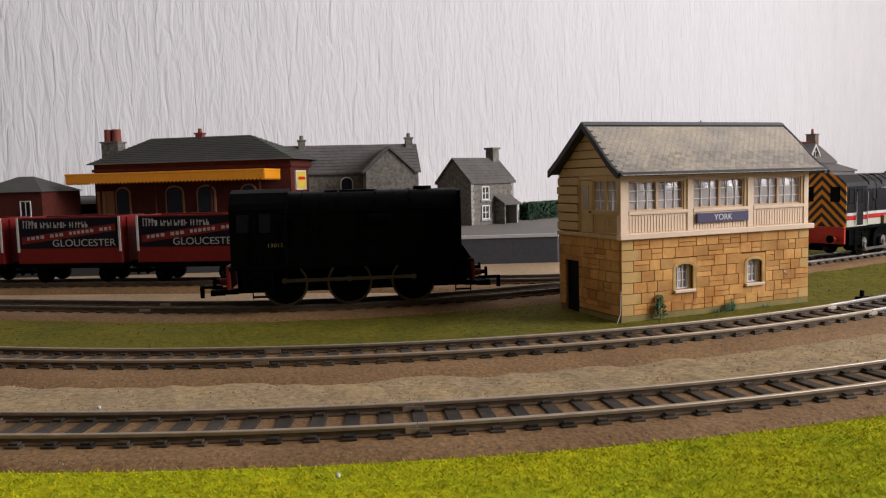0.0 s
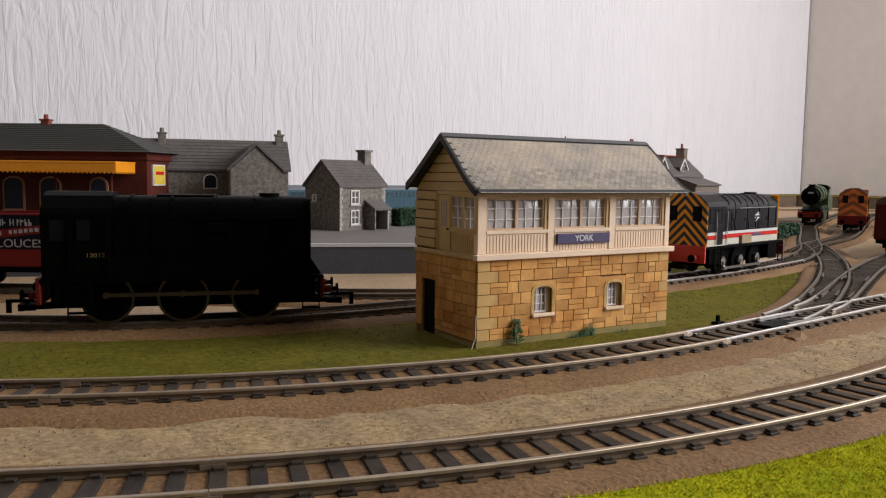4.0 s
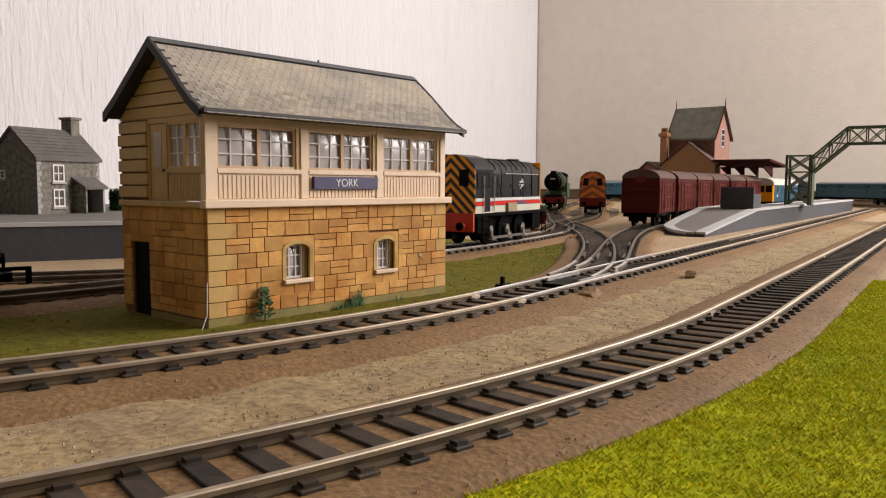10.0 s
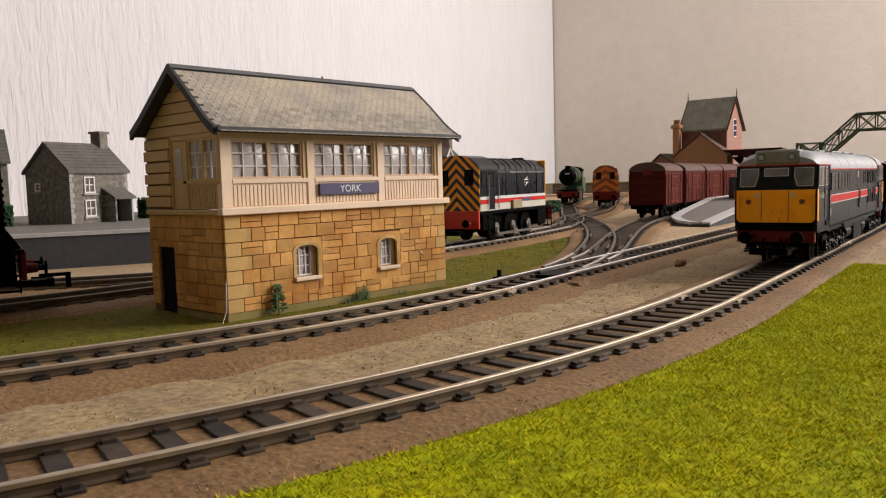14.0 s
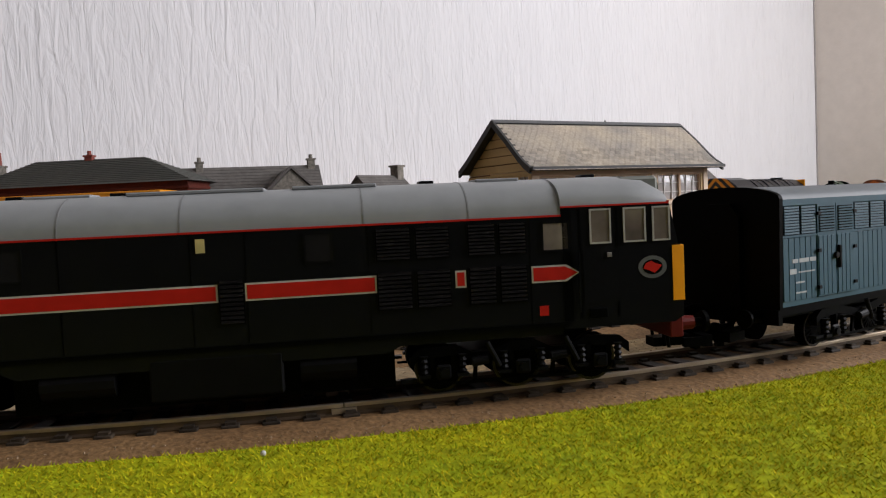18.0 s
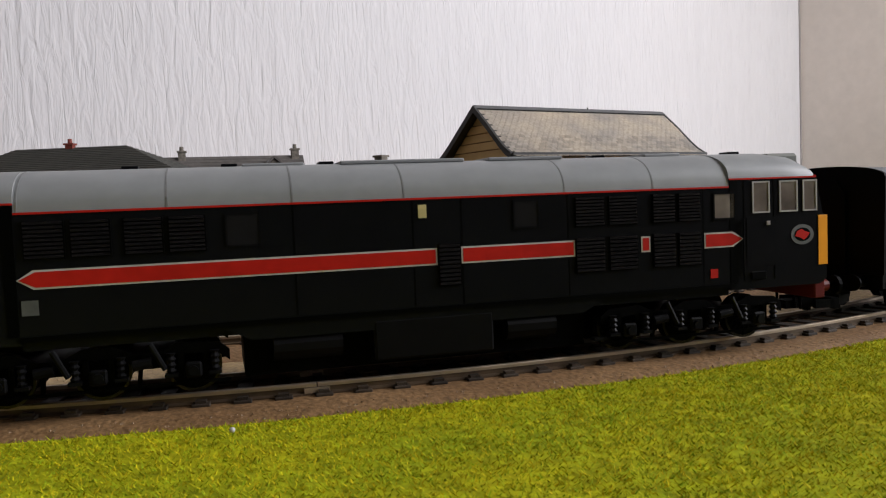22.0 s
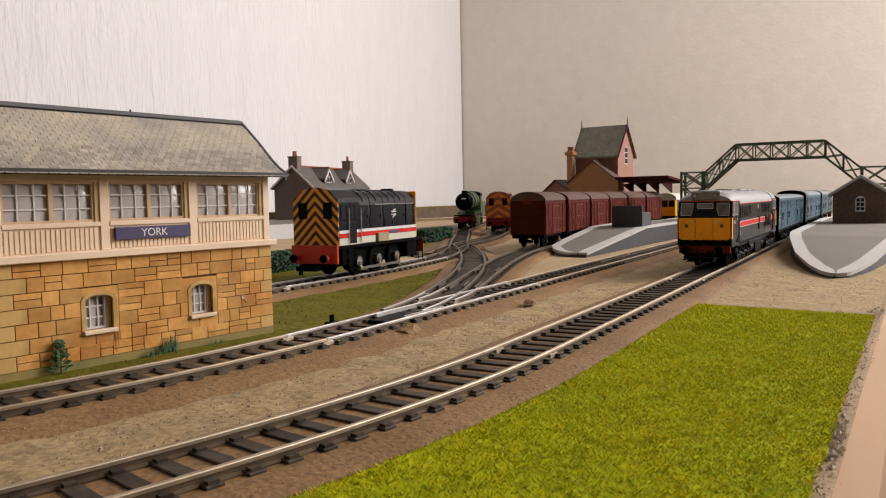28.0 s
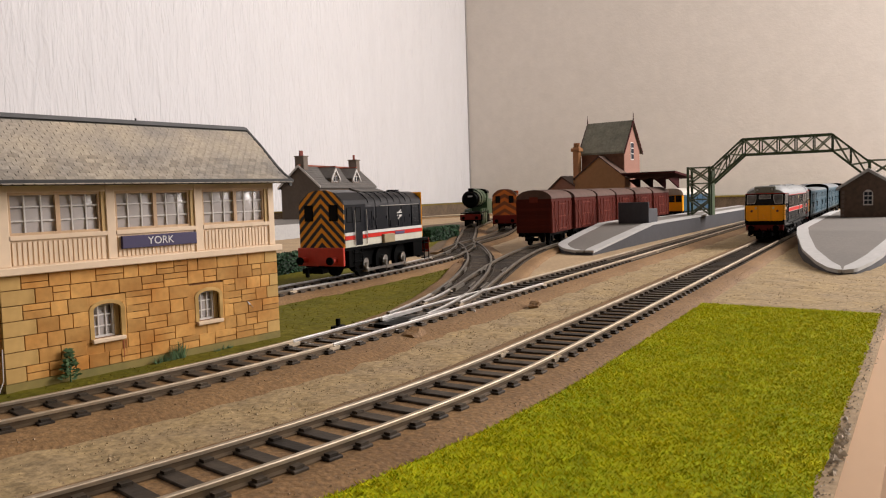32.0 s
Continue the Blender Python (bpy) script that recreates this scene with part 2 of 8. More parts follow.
# vehicles
material("loco_black", (0.0015, 0.0017, 0.0015), 0.45, var=0.2, scale=200, spec=0.03)
material("loco_grey", (0.0055, 0.006, 0.007), 0.27, var=0.12, scale=200, spec=0.12)
material("chassis_black", (0.0015, 0.0015, 0.0015), 0.5, var=0.25, scale=260, spec=0.03)
material("roof_light", (0.245, 0.256, 0.258), 0.5, var=0.07, scale=200)
material("stripe_red", (0.50, 0.018, 0.011), 0.5, spec=0.1)
material("stripe_white", (0.544, 0.528, 0.504), 0.45)
material("panel_yellow", (0.93, 0.37, 0.002), 0.42, var=0.04, spec=0.3)
material("buffer_red", (0.11, 0.009, 0.006), 0.5, spec=0.15)
material("van_blue", (0.026, 0.072, 0.10), 0.5, var=0.08, scale=200, spec=0.25)
material("van_brown", (0.078, 0.0125, 0.0075), 0.75, var=0.18, scale=200, second=(0.058, 0.0095, 0.006), mix_scale=40, per_piece=0.15, spec=0.1)
material("van_roof", (0.10, 0.06, 0.048), 0.7, var=0.15, spec=0.15)
material("wagon_red", (0.15, 0.0105, 0.008), 0.5, var=0.1, spec=0.15)
material("wagon_black", (0.006, 0.006, 0.011), 0.55, spec=0.1)
material("loco_orange", (0.48, 0.115, 0.008), 0.45, var=0.08, spec=0.3)
material("loco_green", (0.03, 0.06, 0.024), 0.4, var=0.08)
material("steel_bright", (0.6, 0.58, 0.55), 0.28, 1.0)
material("chassis_grey", (0.005, 0.005, 0.0055), 0.45, var=0.25, scale=260, spec=0.08)
material("louvre_grey", (0.004, 0.004, 0.0045), 0.15, var=0.1, spec=0.5)
material("roof_seam", (0.19, 0.195, 0.195), 0.6)
material("lamp_brown", (0.12, 0.03, 0.01), 0.5)
material("headcode_grey", (0.17, 0.18, 0.155), 0.5, var=0.06)
material("lens_dark", (0.10, 0.11, 0.09), 0.2)
material("notice_cream", (0.6, 0.5, 0.22), 0.5)
material("data_grey", (0.32, 0.336, 0.336), 0.6, var=0.2, scale=500)
material("number_cream", (0.33, 0.318, 0.252), 0.5)
material("number_gold", (0.16, 0.125, 0.035), 0.6)
material("van_roof_grey", (0.125, 0.14, 0.15), 0.6, var=0.08)
material("rim_dark", (0.05, 0.045, 0.042), 0.35, 1.0)
material("rust_stain", (0.30, 0.07, 0.015), 0.8)
material("rod_dull", (0.112, 0.091, 0.07), 0.4, 1.0)
material("beam_red", (0.56, 0.035, 0.01), 0.45)
material("band_cream", (0.48, 0.456, 0.368), 0.5)
material("locker_tan", (0.27, 0.21, 0.1125), 0.5)
material("van_plate", (0.14, 0.026, 0.016), 0.6, var=0.1, spec=0.1)
material("letter_white", (0.36, 0.345, 0.33), 0.7, var=0.25, scale=500, spec=0.1)
material("diesel_blue", (0.016, 0.06, 0.10), 0.45, spec=0.3)
material("roof_pale", (0.45, 0.42, 0.36), 0.6)
# opaque pane: mottled pale colour stands in for light through the cab
material("cab_pane_lit", (0.24, 0.205, 0.175), 0.2, var=0.4, scale=110, mix_scale=70, second=(0.10, 0.08, 0.07))
material("rim_silver", (0.42, 0.41, 0.40), 0.3, var=0.05, spec=0.7)
material("data_dim", (0.10, 0.105, 0.105), 0.6, var=0.2, scale=500)
material("shunter_grey", (0.007, 0.008, 0.011), 0.3, var=0.12, scale=200, spec=0.2)
material("cab_glass", (0.012, 0.012, 0.013), 0.15, spec=0.22)
# opaque windscreen colour with the light seen through the cab painted in
material("screen_pane_lit", (0.20, 0.19, 0.185), 0.2, var=0.5, scale=60, mix_scale=90, second=(0.06, 0.055, 0.055), spec=0.6)
material("yard_ash", (0.15, 0.108, 0.072), 0.95, var=0.4, scale=420, bump=0.8, bump_scale=420, second=(0.10, 0.075, 0.052), mix_scale=40, spec=0.2)


def striped(name, one, two, k, tilt=1.0, rough=0.45):
    """Painted warning chevrons: bands that rise from the middle to both sides or along one way."""
    m = bpy.data.materials.new(name)
    m.use_nodes = True
    nt = m.node_tree
    b = nt.nodes["Principled BSDF"]
    b.inputs["Roughness"].default_value = rough
    tc = nt.nodes.new("ShaderNodeTexCoord")
    sp = nt.nodes.new("ShaderNodeSeparateXYZ")
    nt.links.new(tc.outputs["Object"], sp.inputs[0])

    def op(kind, a, bb=None):
        n = nt.nodes.new("ShaderNodeMath")
        n.operation = kind
        for i, v in enumerate((a, bb)):
            if v is None:
                continue
            if isinstance(v, (int, float)):
                n.inputs[i].default_value = v
            else:
                nt.links.new(v, n.inputs[i])
        return n.outputs[0]

    v = op("ADD", sp.outputs[2], op("MULTIPLY", op("ABSOLUTE", sp.outputs[1]), tilt))
    g = op("GREATER_THAN", op("FRACT", op("MULTIPLY", v, k / U)), 0.5)
    mx = nt.nodes.new("ShaderNodeMix")
    mx.data_type = "RGBA"
    mx.inputs[6].default_value, mx.inputs[7].default_value = (*one, 1), (*two, 1)
    nt.links.new(g, mx.inputs[0])
    nt.links.new(mx.outputs[2], b.inputs["Base Color"])
    MATS[name] = m
    return m


striped("chevrons", (0.85, 0.33, 0.01), (0.012, 0.012, 0.012), 1.5)
striped("chevrons_orange", (0.48, 0.115, 0.008), (0.17, 0.045, 0.008), 0.9, 0.6)
M = MATS

# ---- mesh helpers, all in plan units ----


def bm_new():
    return bmesh.new()


def box(bm, x0, y0, z0, x1, y1, z1, bevel=0.0):
    vs = [bm.verts.new(c) for c in ((x0, y0, z0), (x1, y0, z0), (x1, y1, z0), (x0, y1, z0), (x0, y0, z1), (x1, y0, z1), (x1, y1, z1), (x0, y1, z1))]
    fs = [bm.faces.new([vs[i] for i in f]) for f in ((3, 2, 1, 0), (4, 5, 6, 7), (0, 1, 5, 4), (1, 2, 6, 5), (2, 3, 7, 6), (3, 0, 4, 7))]
    if bevel:
        es = {e for f in fs for e in f.edges}
        bmesh.ops.bevel(bm, geom=list(es), offset=bevel, segments=1, affect="EDGES")
    return bm


def cyl(bm, p0, p1, r0, r1=None, n=12, caps=True):
    r1 = r0 if r1 is None else r1
    p0, p1 = Vector(p0), Vector(p1)
    d = (p1 - p0).normalized()
    a = d.orthogonal().normalized()
    b = d.cross(a)
    rings = []
    for p, r in ((p0, r0), (p1, r1)):
        rings.append([bm.verts.new(p + r * (math.cos(2 * math.pi * k / n) * a + math.sin(2 * math.pi * k / n) * b)) for k in range(n)])
    for k in range(n):
        bm.faces.new((rings[0][k], rings[0][(k + 1) % n], rings[1][(k + 1) % n], rings[1][k]))
    if caps:
        bm.faces.new(rings[0][::-1])
        bm.faces.new(rings[1])
    return bm


def bar(bm, p0, p1, w, h):
    """A square bar between two points; w across, h up."""
    p0, p1 = Vector(p0), Vector(p1)
    d = (p1 - p0).normalized()
    up = Vector((0, 0, 1)) if abs(d.z) < 0.95 else Vector((1, 0, 0))
    s = d.cross(up).normalized() * w / 2
    u = s.cross(d).normalized() * h / 2
    vs = [bm.verts.new(p + i * s + j * u) for p in (p0, p1) for i, j in ((-1, -1), (1, -1), (1, 1), (-1, 1))]
    for f in ((3, 2, 1, 0), (4, 5, 6, 7), (0, 1, 5, 4), (1, 2, 6, 5), (2, 3, 7, 6), (3, 0, 4, 7)):
        bm.faces.new([vs[i] for i in f])
    return bm


def prism(bm, outline, a0, a1, axis="x"):
    """A solid whose outline (pairs) is swept along one axis. axis x: pairs are (y, z); axis y: (x, z); axis z: (x, y)."""
    def at(u, v, a):
        return {"x": (a, u, v), "y": (u, a, v), "z": (u, v, a)}[axis]
    r0 = [bm.verts.new(at(u, v, a0)) for u, v in outline]
    r1 = [bm.verts.new(at(u, v, a1)) for u, v in outline]
    n = len(outline)
    for k in range(n):
        bm.faces.new((r0[k], r0[(k + 1) % n], r1[(k + 1) % n], r1[k]))
    bm.faces.new(r0[::-1])
    bm.faces.new(r1)
    bmesh.ops.recalc_face_normals(bm, faces=bm.faces)
    return bm


def mesh_of(name, bm, mat, smooth=False):
    me = bpy.data.meshes.new(name)
    bmesh.ops.recalc_face_normals(bm, faces=bm.faces)
    bm.transform(Matrix.Scale(U, 4))
    bm.to_mesh(me)
    bm.free()
    me.materials.append(M[mat] if isinstance(mat, str) else mat)
    if smooth:
        for p in me.polygons:
            p.use_smooth = True
        me.set_sharp_from_angle(angle=radians(35))
    return me


def part(name, bm, mat, parent, label="", smooth=False):
    ob = new(name, mesh_of(name, bm, mat, smooth))
    ob.parent = parent
    if label:
        tagged(ob, label)
    return ob


def text_part(name, words, size, mat, parent, m, label="", width=None):
    """Raised letters in the built-in font; size is the letter height in plan units, m their pose in the parent's space."""
    cu = bpy.data.curves.new(name, "FONT")
    cu.body, cu.align_x, cu.align_y, cu.size, cu.extrude = words, "CENTER", "CENTER", size * U / 0.72, 0.01 * U
    tmp = bpy.data.objects.new(name, cu)
    scene.collection.objects.link(tmp)
    me = bpy.data.meshes.new_from_object(tmp.evaluated_get(bpy.context.evaluated_depsgraph_get()))
    bpy.data.objects.remove(tmp)
    if width:
        xs = [v.co.x for v in me.vertices]
        f = width * U / (max(xs) - min(xs))
        for v in me.vertices:
            v.co.x *= f
    me.materials.clear()
    me.materials.append(M[mat])
    ob = new(name, me)
    ob.parent = parent
    ob.matrix_basis = m
    return tagged(ob, label)


def place(x, y, z=0.0, rz=0.0):
    return pose(x * U, y * U, z * U, 0, 0, rz)


def thing(name, m, label, category, group="", kind=""):
    ob = new(name)
    ob.empty_display_size = 0.01
    ob.matrix_basis = m
    return tagged(ob, label, category, group, kind)


def put(name, bm, mat, label, category, kind="", smooth=False):
    return tagged(new(name, mesh_of(name, bm, mat, smooth)), label, category, "", kind)


# ---- the lines of track: arcs, straights and splines in plan ----


def spline(points, step=0.25):
    """A smooth line through plan points, as points at even steps."""
    ps = [Vector((*p, 0)) for p in points]
    ps = [2 * ps[0] - ps[1]] + ps + [2 * ps[-1] - ps[-2]]
    out = []
    for a, b, c, d in zip(ps, ps[1:], ps[2:], ps[3:]):
        n = max(2, int((c - b).length / step))
        for k in range(n):
            t = k / n
            out.append(0.5 * (2 * b + (c - a) * t + (2 * a - 5 * b + 4 * c - d) * t * t + (3 * b - a - 3 * c + d) * t ** 3))
    out.append(ps[-2])
    return out


CURVE = (4.0, 47.6)
SLOPE = math.atan(0.133)


def main_line(r, left=-75.0, right=190.0, turn=0.0, back=0.0):
    """Concentric curve about CURVE, a straight at the angle SLOPE, and, where turn is given, a half circle of that radius and a straight back."""
    pts = []
    a = radians(left)
    while a < SLOPE:
        pts.append(Vector((CURVE[0] + r * math.sin(a), CURVE[1] - r * math.cos(a), 0)))
        a += 0.4 / r
    x = CURVE[0] + r * math.sin(SLOPE)
    y = CURVE[1] - r * math.cos(SLOPE)
    s = 0.0
    while s < right:
        pts.append(Vector((x + s * math.cos(SLOPE), y + s * math.sin(SLOPE), 0)))
        s += 1.0
    if turn:
        e, n = Vector((math.cos(SLOPE), math.sin(SLOPE), 0)), Vector((-math.sin(SLOPE), math.cos(SLOPE), 0))
        c = Vector((x, y, 0)) + e * right + n * turn
        for k in range(1, 161):
            a = math.pi * k / 160
            pts.append(c + e * turn * math.sin(a) - n * turn * math.cos(a))
        for k in range(1, int(back)):
            pts.append(c + n * turn - e * k)
    return pts


class Line:
    def __init__(self, pts):
        self.p = pts
        self.s = [0.0]
        for a, b in zip(pts, pts[1:]):
            self.s.append(self.s[-1] + (b - a).length)
        self.s = np.array(self.s)
        self.length = self.s[-1]

    def at(self, s):
        k = int(min(max(np.searchsorted(self.s, s) - 1, 0), len(self.p) - 2))
        a, b = self.p[k], self.p[k + 1]
        f = (s - self.s[k]) / (self.s[k + 1] - self.s[k])
        return a + (b - a) * f, (b - a).normalized()

    def near(self, x, y):
        """The distance along the line of its point nearest to a plan point."""
        q = Vector((x, y, 0))
        return float(self.s[min(range(len(self.p)), key=lambda k: (self.p[k] - q).length_squared)])


LINE_A = Line(main_line(61.25, -75.0, 146.3, 50.0, 260.0))
ZERO_A = float(LINE_A.near(CURVE[0] + 61.25 * math.sin(SLOPE), CURVE[1] - 61.25 * math.cos(SLOPE))) - 0.25  # where the curve ends
LINE_B = Line(main_line(52.5, -75.0, 150.0))
LINE_C = Line(spline([(-46, 36), (-36, 27.5), (-28, 21.3), (-18, 14.1), (-11, 10.9), (-4.7, 9.7), (4, 9.6), (14, 10.4), (21, 11.2), (25, 11.7), (31, 12.7), (40, 14.8), (48, 17.4), (58, 22.7), (72, 32.5), (88, 43.3), (101, 52), (125, 65), (160, 82)]))
LINE_D = Line(spline([(-62, 47), (-50, 42.5), (-36, 37), (-24, 30.6), (-10, 22.3), (1, 15.2), (9, 11.8), (17, 10.8)]))
LINE_E = Line(spline([(11, -4.4), (17, -3.2), (23, -1.0), (30, 2.6), (38, 7.2), (48, 13.8), (60, 23), (66, 28.5)]))
LINE_F = Line(spline([(17, -3.2), (23, -1.6), (28, 0.6), (36, 4.5), (46, 9.2), (56, 13.3), (64, 15.8), (75, 17.9), (90, 20.6), (104, 22.4), (120, 24.1), (170, 29.5)]))
LINE_G = Line(spline([(52, 20.5), (64, 26.5), (78, 32), (89.3, 37.6), (100, 43.5), (130, 60), (165, 78)]))
RAIL_TOP = 0.64
BED = 0.34


def ribbon(name, line, s0, s1, half_top, half_bot, z0, z1, mat, label, wobble=0.0, step=0.8, cat="ballast", seed=1):
    """A raised bed that follows a line, with sloped and slightly uneven shoulders."""
    bm = bm_new()
    rows = []
    n = max(2, int((s1 - s0) / step))
    for k in range(n + 1):
        s = s0 + (s1 - s0) * k / n
        p, d = line.at(s)
        nrm = Vector((-d.y, d.x, 0))
        w0 = wobble * noise.noise((s * 0.35, seed, 0))
        w1 = wobble * noise.noise((s * 0.35, seed, 9))
        mid, up = (half_top + half_bot) / 2, z0 + (z1 - z0) * 0.66
        lo = z1 - 0.03 + 0.05 * noise.noise((s * 1.3, seed, 4))
        cs = ((-half_bot + w0, z0), (-mid + 0.7 * w0, up), (-half_top + 0.3 * w0, lo), (-half_top + 0.35, z1), (half_top - 0.35, z1), (half_top + 0.3 * w1, lo), (mid + 0.7 * w1, up), (half_bot + w1, z0))
        rows.append([bm.verts.new(p + nrm * o + Vector((0, 0, z))) for o, z in cs])
    for a, b in zip(rows, rows[1:]):
        for i in range(7):
            bm.faces.new((a[i], a[i + 1], b[i + 1], b[i]))
    for r in (rows[0][::-1], rows[-1]):
        bm.faces.new(r)
    return put(name, bm, mat, label, cat, "structure", True)


def rail_mesh(line, s0, s1, off, step=0.6, head=False):
    """The foot and web of one rail, or its head."""
    prof = ((-0.14, 0.0), (0.14, 0.0), (0.14, 0.04), (0.045, 0.08), (0.045, 0.215), (-0.045, 0.215), (-0.045, 0.08), (-0.14, 0.04))
    if head:
        prof = ((-0.075, 0.2), (0.075, 0.2), (0.08, 0.28), (0.06, 0.3), (-0.06, 0.3), (-0.08, 0.28))
    bm = bm_new()
    rows = []
    n = max(1, int((s1 - s0) / step))
    for k in range(n + 1):
        p, d = line.at(s0 + (s1 - s0) * k / n)
        nrm = Vector((-d.y, d.x, 0))
        rows.append([bm.verts.new(p + nrm * (off + o) + Vector((0, 0, RAIL_TOP - 0.3 + z))) for o, z in prof])
    m = len(prof)
    for a, b in zip(rows, rows[1:]):
        for i in range(m):
            bm.faces.new((a[i], a[(i + 1) % m], b[(i + 1) % m], b[i]))
    bm.faces.new(rows[0])
    bm.faces.new(rows[-1])
    return bm


GAUGE = 2.06
SLEEPERS = []  # (parent, line, s) of the single sleepers, laid last


def track(name, line, s0, s1, label, pitch=0.97, singles=None, length=2.8, joints=(), silver=None, steel="rail_steel"):
    """Two rails and their sleepers; singles: the stretch whose sleepers are laid one by one."""
    root = thing(name, Matrix(), label, "railway track", "tracks of the layout", "structure")
    for off in (-GAUGE / 2, GAUGE / 2):
        cuts = sorted({s0, s1, *[j for j in joints if s0 < j < s1], *(silver or ())})
        for a, b in zip(cuts, cuts[1:]):
            bright = silver and silver[0] <= (a + b) / 2 <= silver[1]
            rail = part("rail", rail_mesh(line, a + 0.012, b - 0.012, off), "rail_web", root)
            part("rail_head", rail_mesh(line, a + 0.012, b - 0.012, off, head=True), "rail_silver" if bright else steel, rail)
        for j in cuts[1:-1]:
            p, d = line.at(j)
            nrm = Vector((-d.y, d.x, 0))
            part("fishplate", bar(bm_new(), p + nrm * off - d * 0.32 + Vector((0, 0, 0.46)), p + nrm * off + d * 0.32 + Vector((0, 0, 0.46)), 0.27, 0.13), "rail_steel", root)
    bm = bm_new()
    s = s0 + 0.4
    while s < s1:
        if singles and singles[0] <= s <= singles[1]:
            SLEEPERS.append((root, line, s, length))
        else:
            p, d = line.at(s)
            nrm = Vector((-d.y, d.x, 0))
            bar(bm, p - nrm * length / 2 + Vector((0, 0, BED)), p + nrm * length / 2 + Vector((0, 0, BED)), 0.42, 0.09)
        s += pitch
    if bm.verts:
        tagged(part("sleepers", bm, "sleeper_plastic", root, "black plastic sleepers laid in a row"), kind="stuff")
    else:
        bm.free()
    return root

# ---- the room ----
ROOM = Matrix.Rotation(SLOPE, 4, "Z")  # room axes: a along the back wall, b towards it
A1, B1 = 242.4, 109.2
A0, B0 = -230.0, -150.0
FLOOR_Z, CEIL_Z = -90.0, 196.0


def room_part(name, bm, mat, label, cat):
    ob = put(name, bm, mat, label, cat, "structure")
    ob.matrix_basis = ROOM
    return ob


def wall_with_opening(name, mat, label, x0, x1, y0, y1, ox0, ox1, oz0, oz1):
    bm = bm_new()
    box(bm, x0, y0, FLOOR_Z, ox0, y1, CEIL_Z)
    box(bm, ox1, y0, FLOOR_Z, x1, y1, CEIL_Z)
    box(bm, ox0, y0, FLOOR_Z, ox1, y1, oz0)
    box(bm, ox0, y0, oz1, ox1, y1, CEIL_Z)
    return room_part(name, bm, mat, label, "wall")


room_part("wall_north", box(bm_new(), A0, B1, FLOOR_Z, A1 + 12, B1 + 12, CEIL_Z), "wallpaper", "white wall with ribbed blown-vinyl wallpaper", "wall")
room_part("wall_east", box(bm_new(), A1, B0, FLOOR_Z, A1 + 12, B1, CEIL_Z), "side_wall", "beige painted wall with faint rough texture", "wall")
room_part("wall_west", box(bm_new(), A0 - 12, B0, FLOOR_Z, A0, B1 + 12, CEIL_Z), "side_wall", "beige painted wall with faint rough texture", "wall")
WIN = (104.0, 232.0, 30.0, 186.0)
wall_with_opening("wall_south", "room_wall", "fawn painted wall with a wide window opening", A0 - 12, A1 + 12, B0 - 12, B0, *WIN)
room_part("floor", box(bm_new(), A0 - 12, B0 - 12, FLOOR_Z - 10, A1 + 12, B1 + 12, FLOOR_Z), "carpet", "dark grey carpeted floor of the room", "floor")
room_part("ceiling", box(bm_new(), A0 - 12, B0 - 12, CEIL_Z, A1 + 12, B1 + 12, CEIL_Z + 10), "ceiling_paint", "plain pale grey painted ceiling", "ceiling")
# narrow grey strip that draws the dark line where the walls meet
room_part("corner_trim", box(bm_new(), A1 - 0.6, B1 - 0.35, FLOOR_Z, A1, B1, CEIL_Z), "corner_grey", "thin grey strip down the corner of the walls", "trim")
win = thing("window_1", ROOM, "white framed window that lets daylight in", "window", kind="structure")
for x in (WIN[0], (WIN[0] + WIN[1]) / 2 - 2, WIN[1] - 4):
    part("window_frame", box(bm_new(), x, B0 - 9, WIN[2], x + 4, B0 - 3, WIN[3]), "white_frame", win)
for z in (WIN[2], WIN[3] - 4):
    part("window_frame", box(bm_new(), WIN[0] + 4, B0 - 8.5, z, WIN[1] - 4, B0 - 3.5, z + 4), "white_frame", win)

# ---- the baseboard and its ground cover ----
EDGE = -25.1
board = thing("baseboard", ROOM, "layout baseboard covered with tan gravel and a pine edge", "baseboard", kind="structure")
edge_y = lambda x: -24.97 + 0.1005 * x  # plan y of the front edge


def in_room(x, y):
    """Plan point in the room's axes."""
    c, n = math.cos(SLOPE), math.sin(SLOPE)
    return x * c + y * n, y * c - x * n


FRONT_L, FRONT_R = in_room(-155, edge_y(-155)), in_room(241, edge_y(241))
part("board_top", prism(bm_new(), (FRONT_L, FRONT_R, (FRONT_R[0], B1 - 0.5), (FRONT_L[0], B1 - 0.5)), -2.0, 0.0, "z"), "sand_board", board)
part("front_edge", prism(bm_new(), ((FRONT_L[0], FRONT_L[1] - 0.8), (FRONT_R[0], FRONT_R[1] - 0.8), FRONT_R, FRONT_L), -1.5, -0.05, "z"), "pine_edge", board, "pale pine lipping along the front")
for x in (-140, -40, 60, 160, 235):
    for y in (EDGE + 4, B1 - 10):
        part("leg", box(bm_new(), x, y, FLOOR_Z, x + 6, y + 6, -2.0), "pine_edge", board)


def y_on(line, x):
    """Plan y of a line at x (lines that run on in x)."""
    ps = line.p
    lo = min(range(len(ps)), key=lambda k: abs(ps[k].x - x))
    a, b = (ps[lo], ps[lo + 1]) if ps[lo].x <= x and lo + 1 < len(ps) else (ps[max(lo - 1, 0)], ps[max(lo, 1)])
    return a.y + (b.y - a.y) * (x - a.x) / (b.x - a.x)


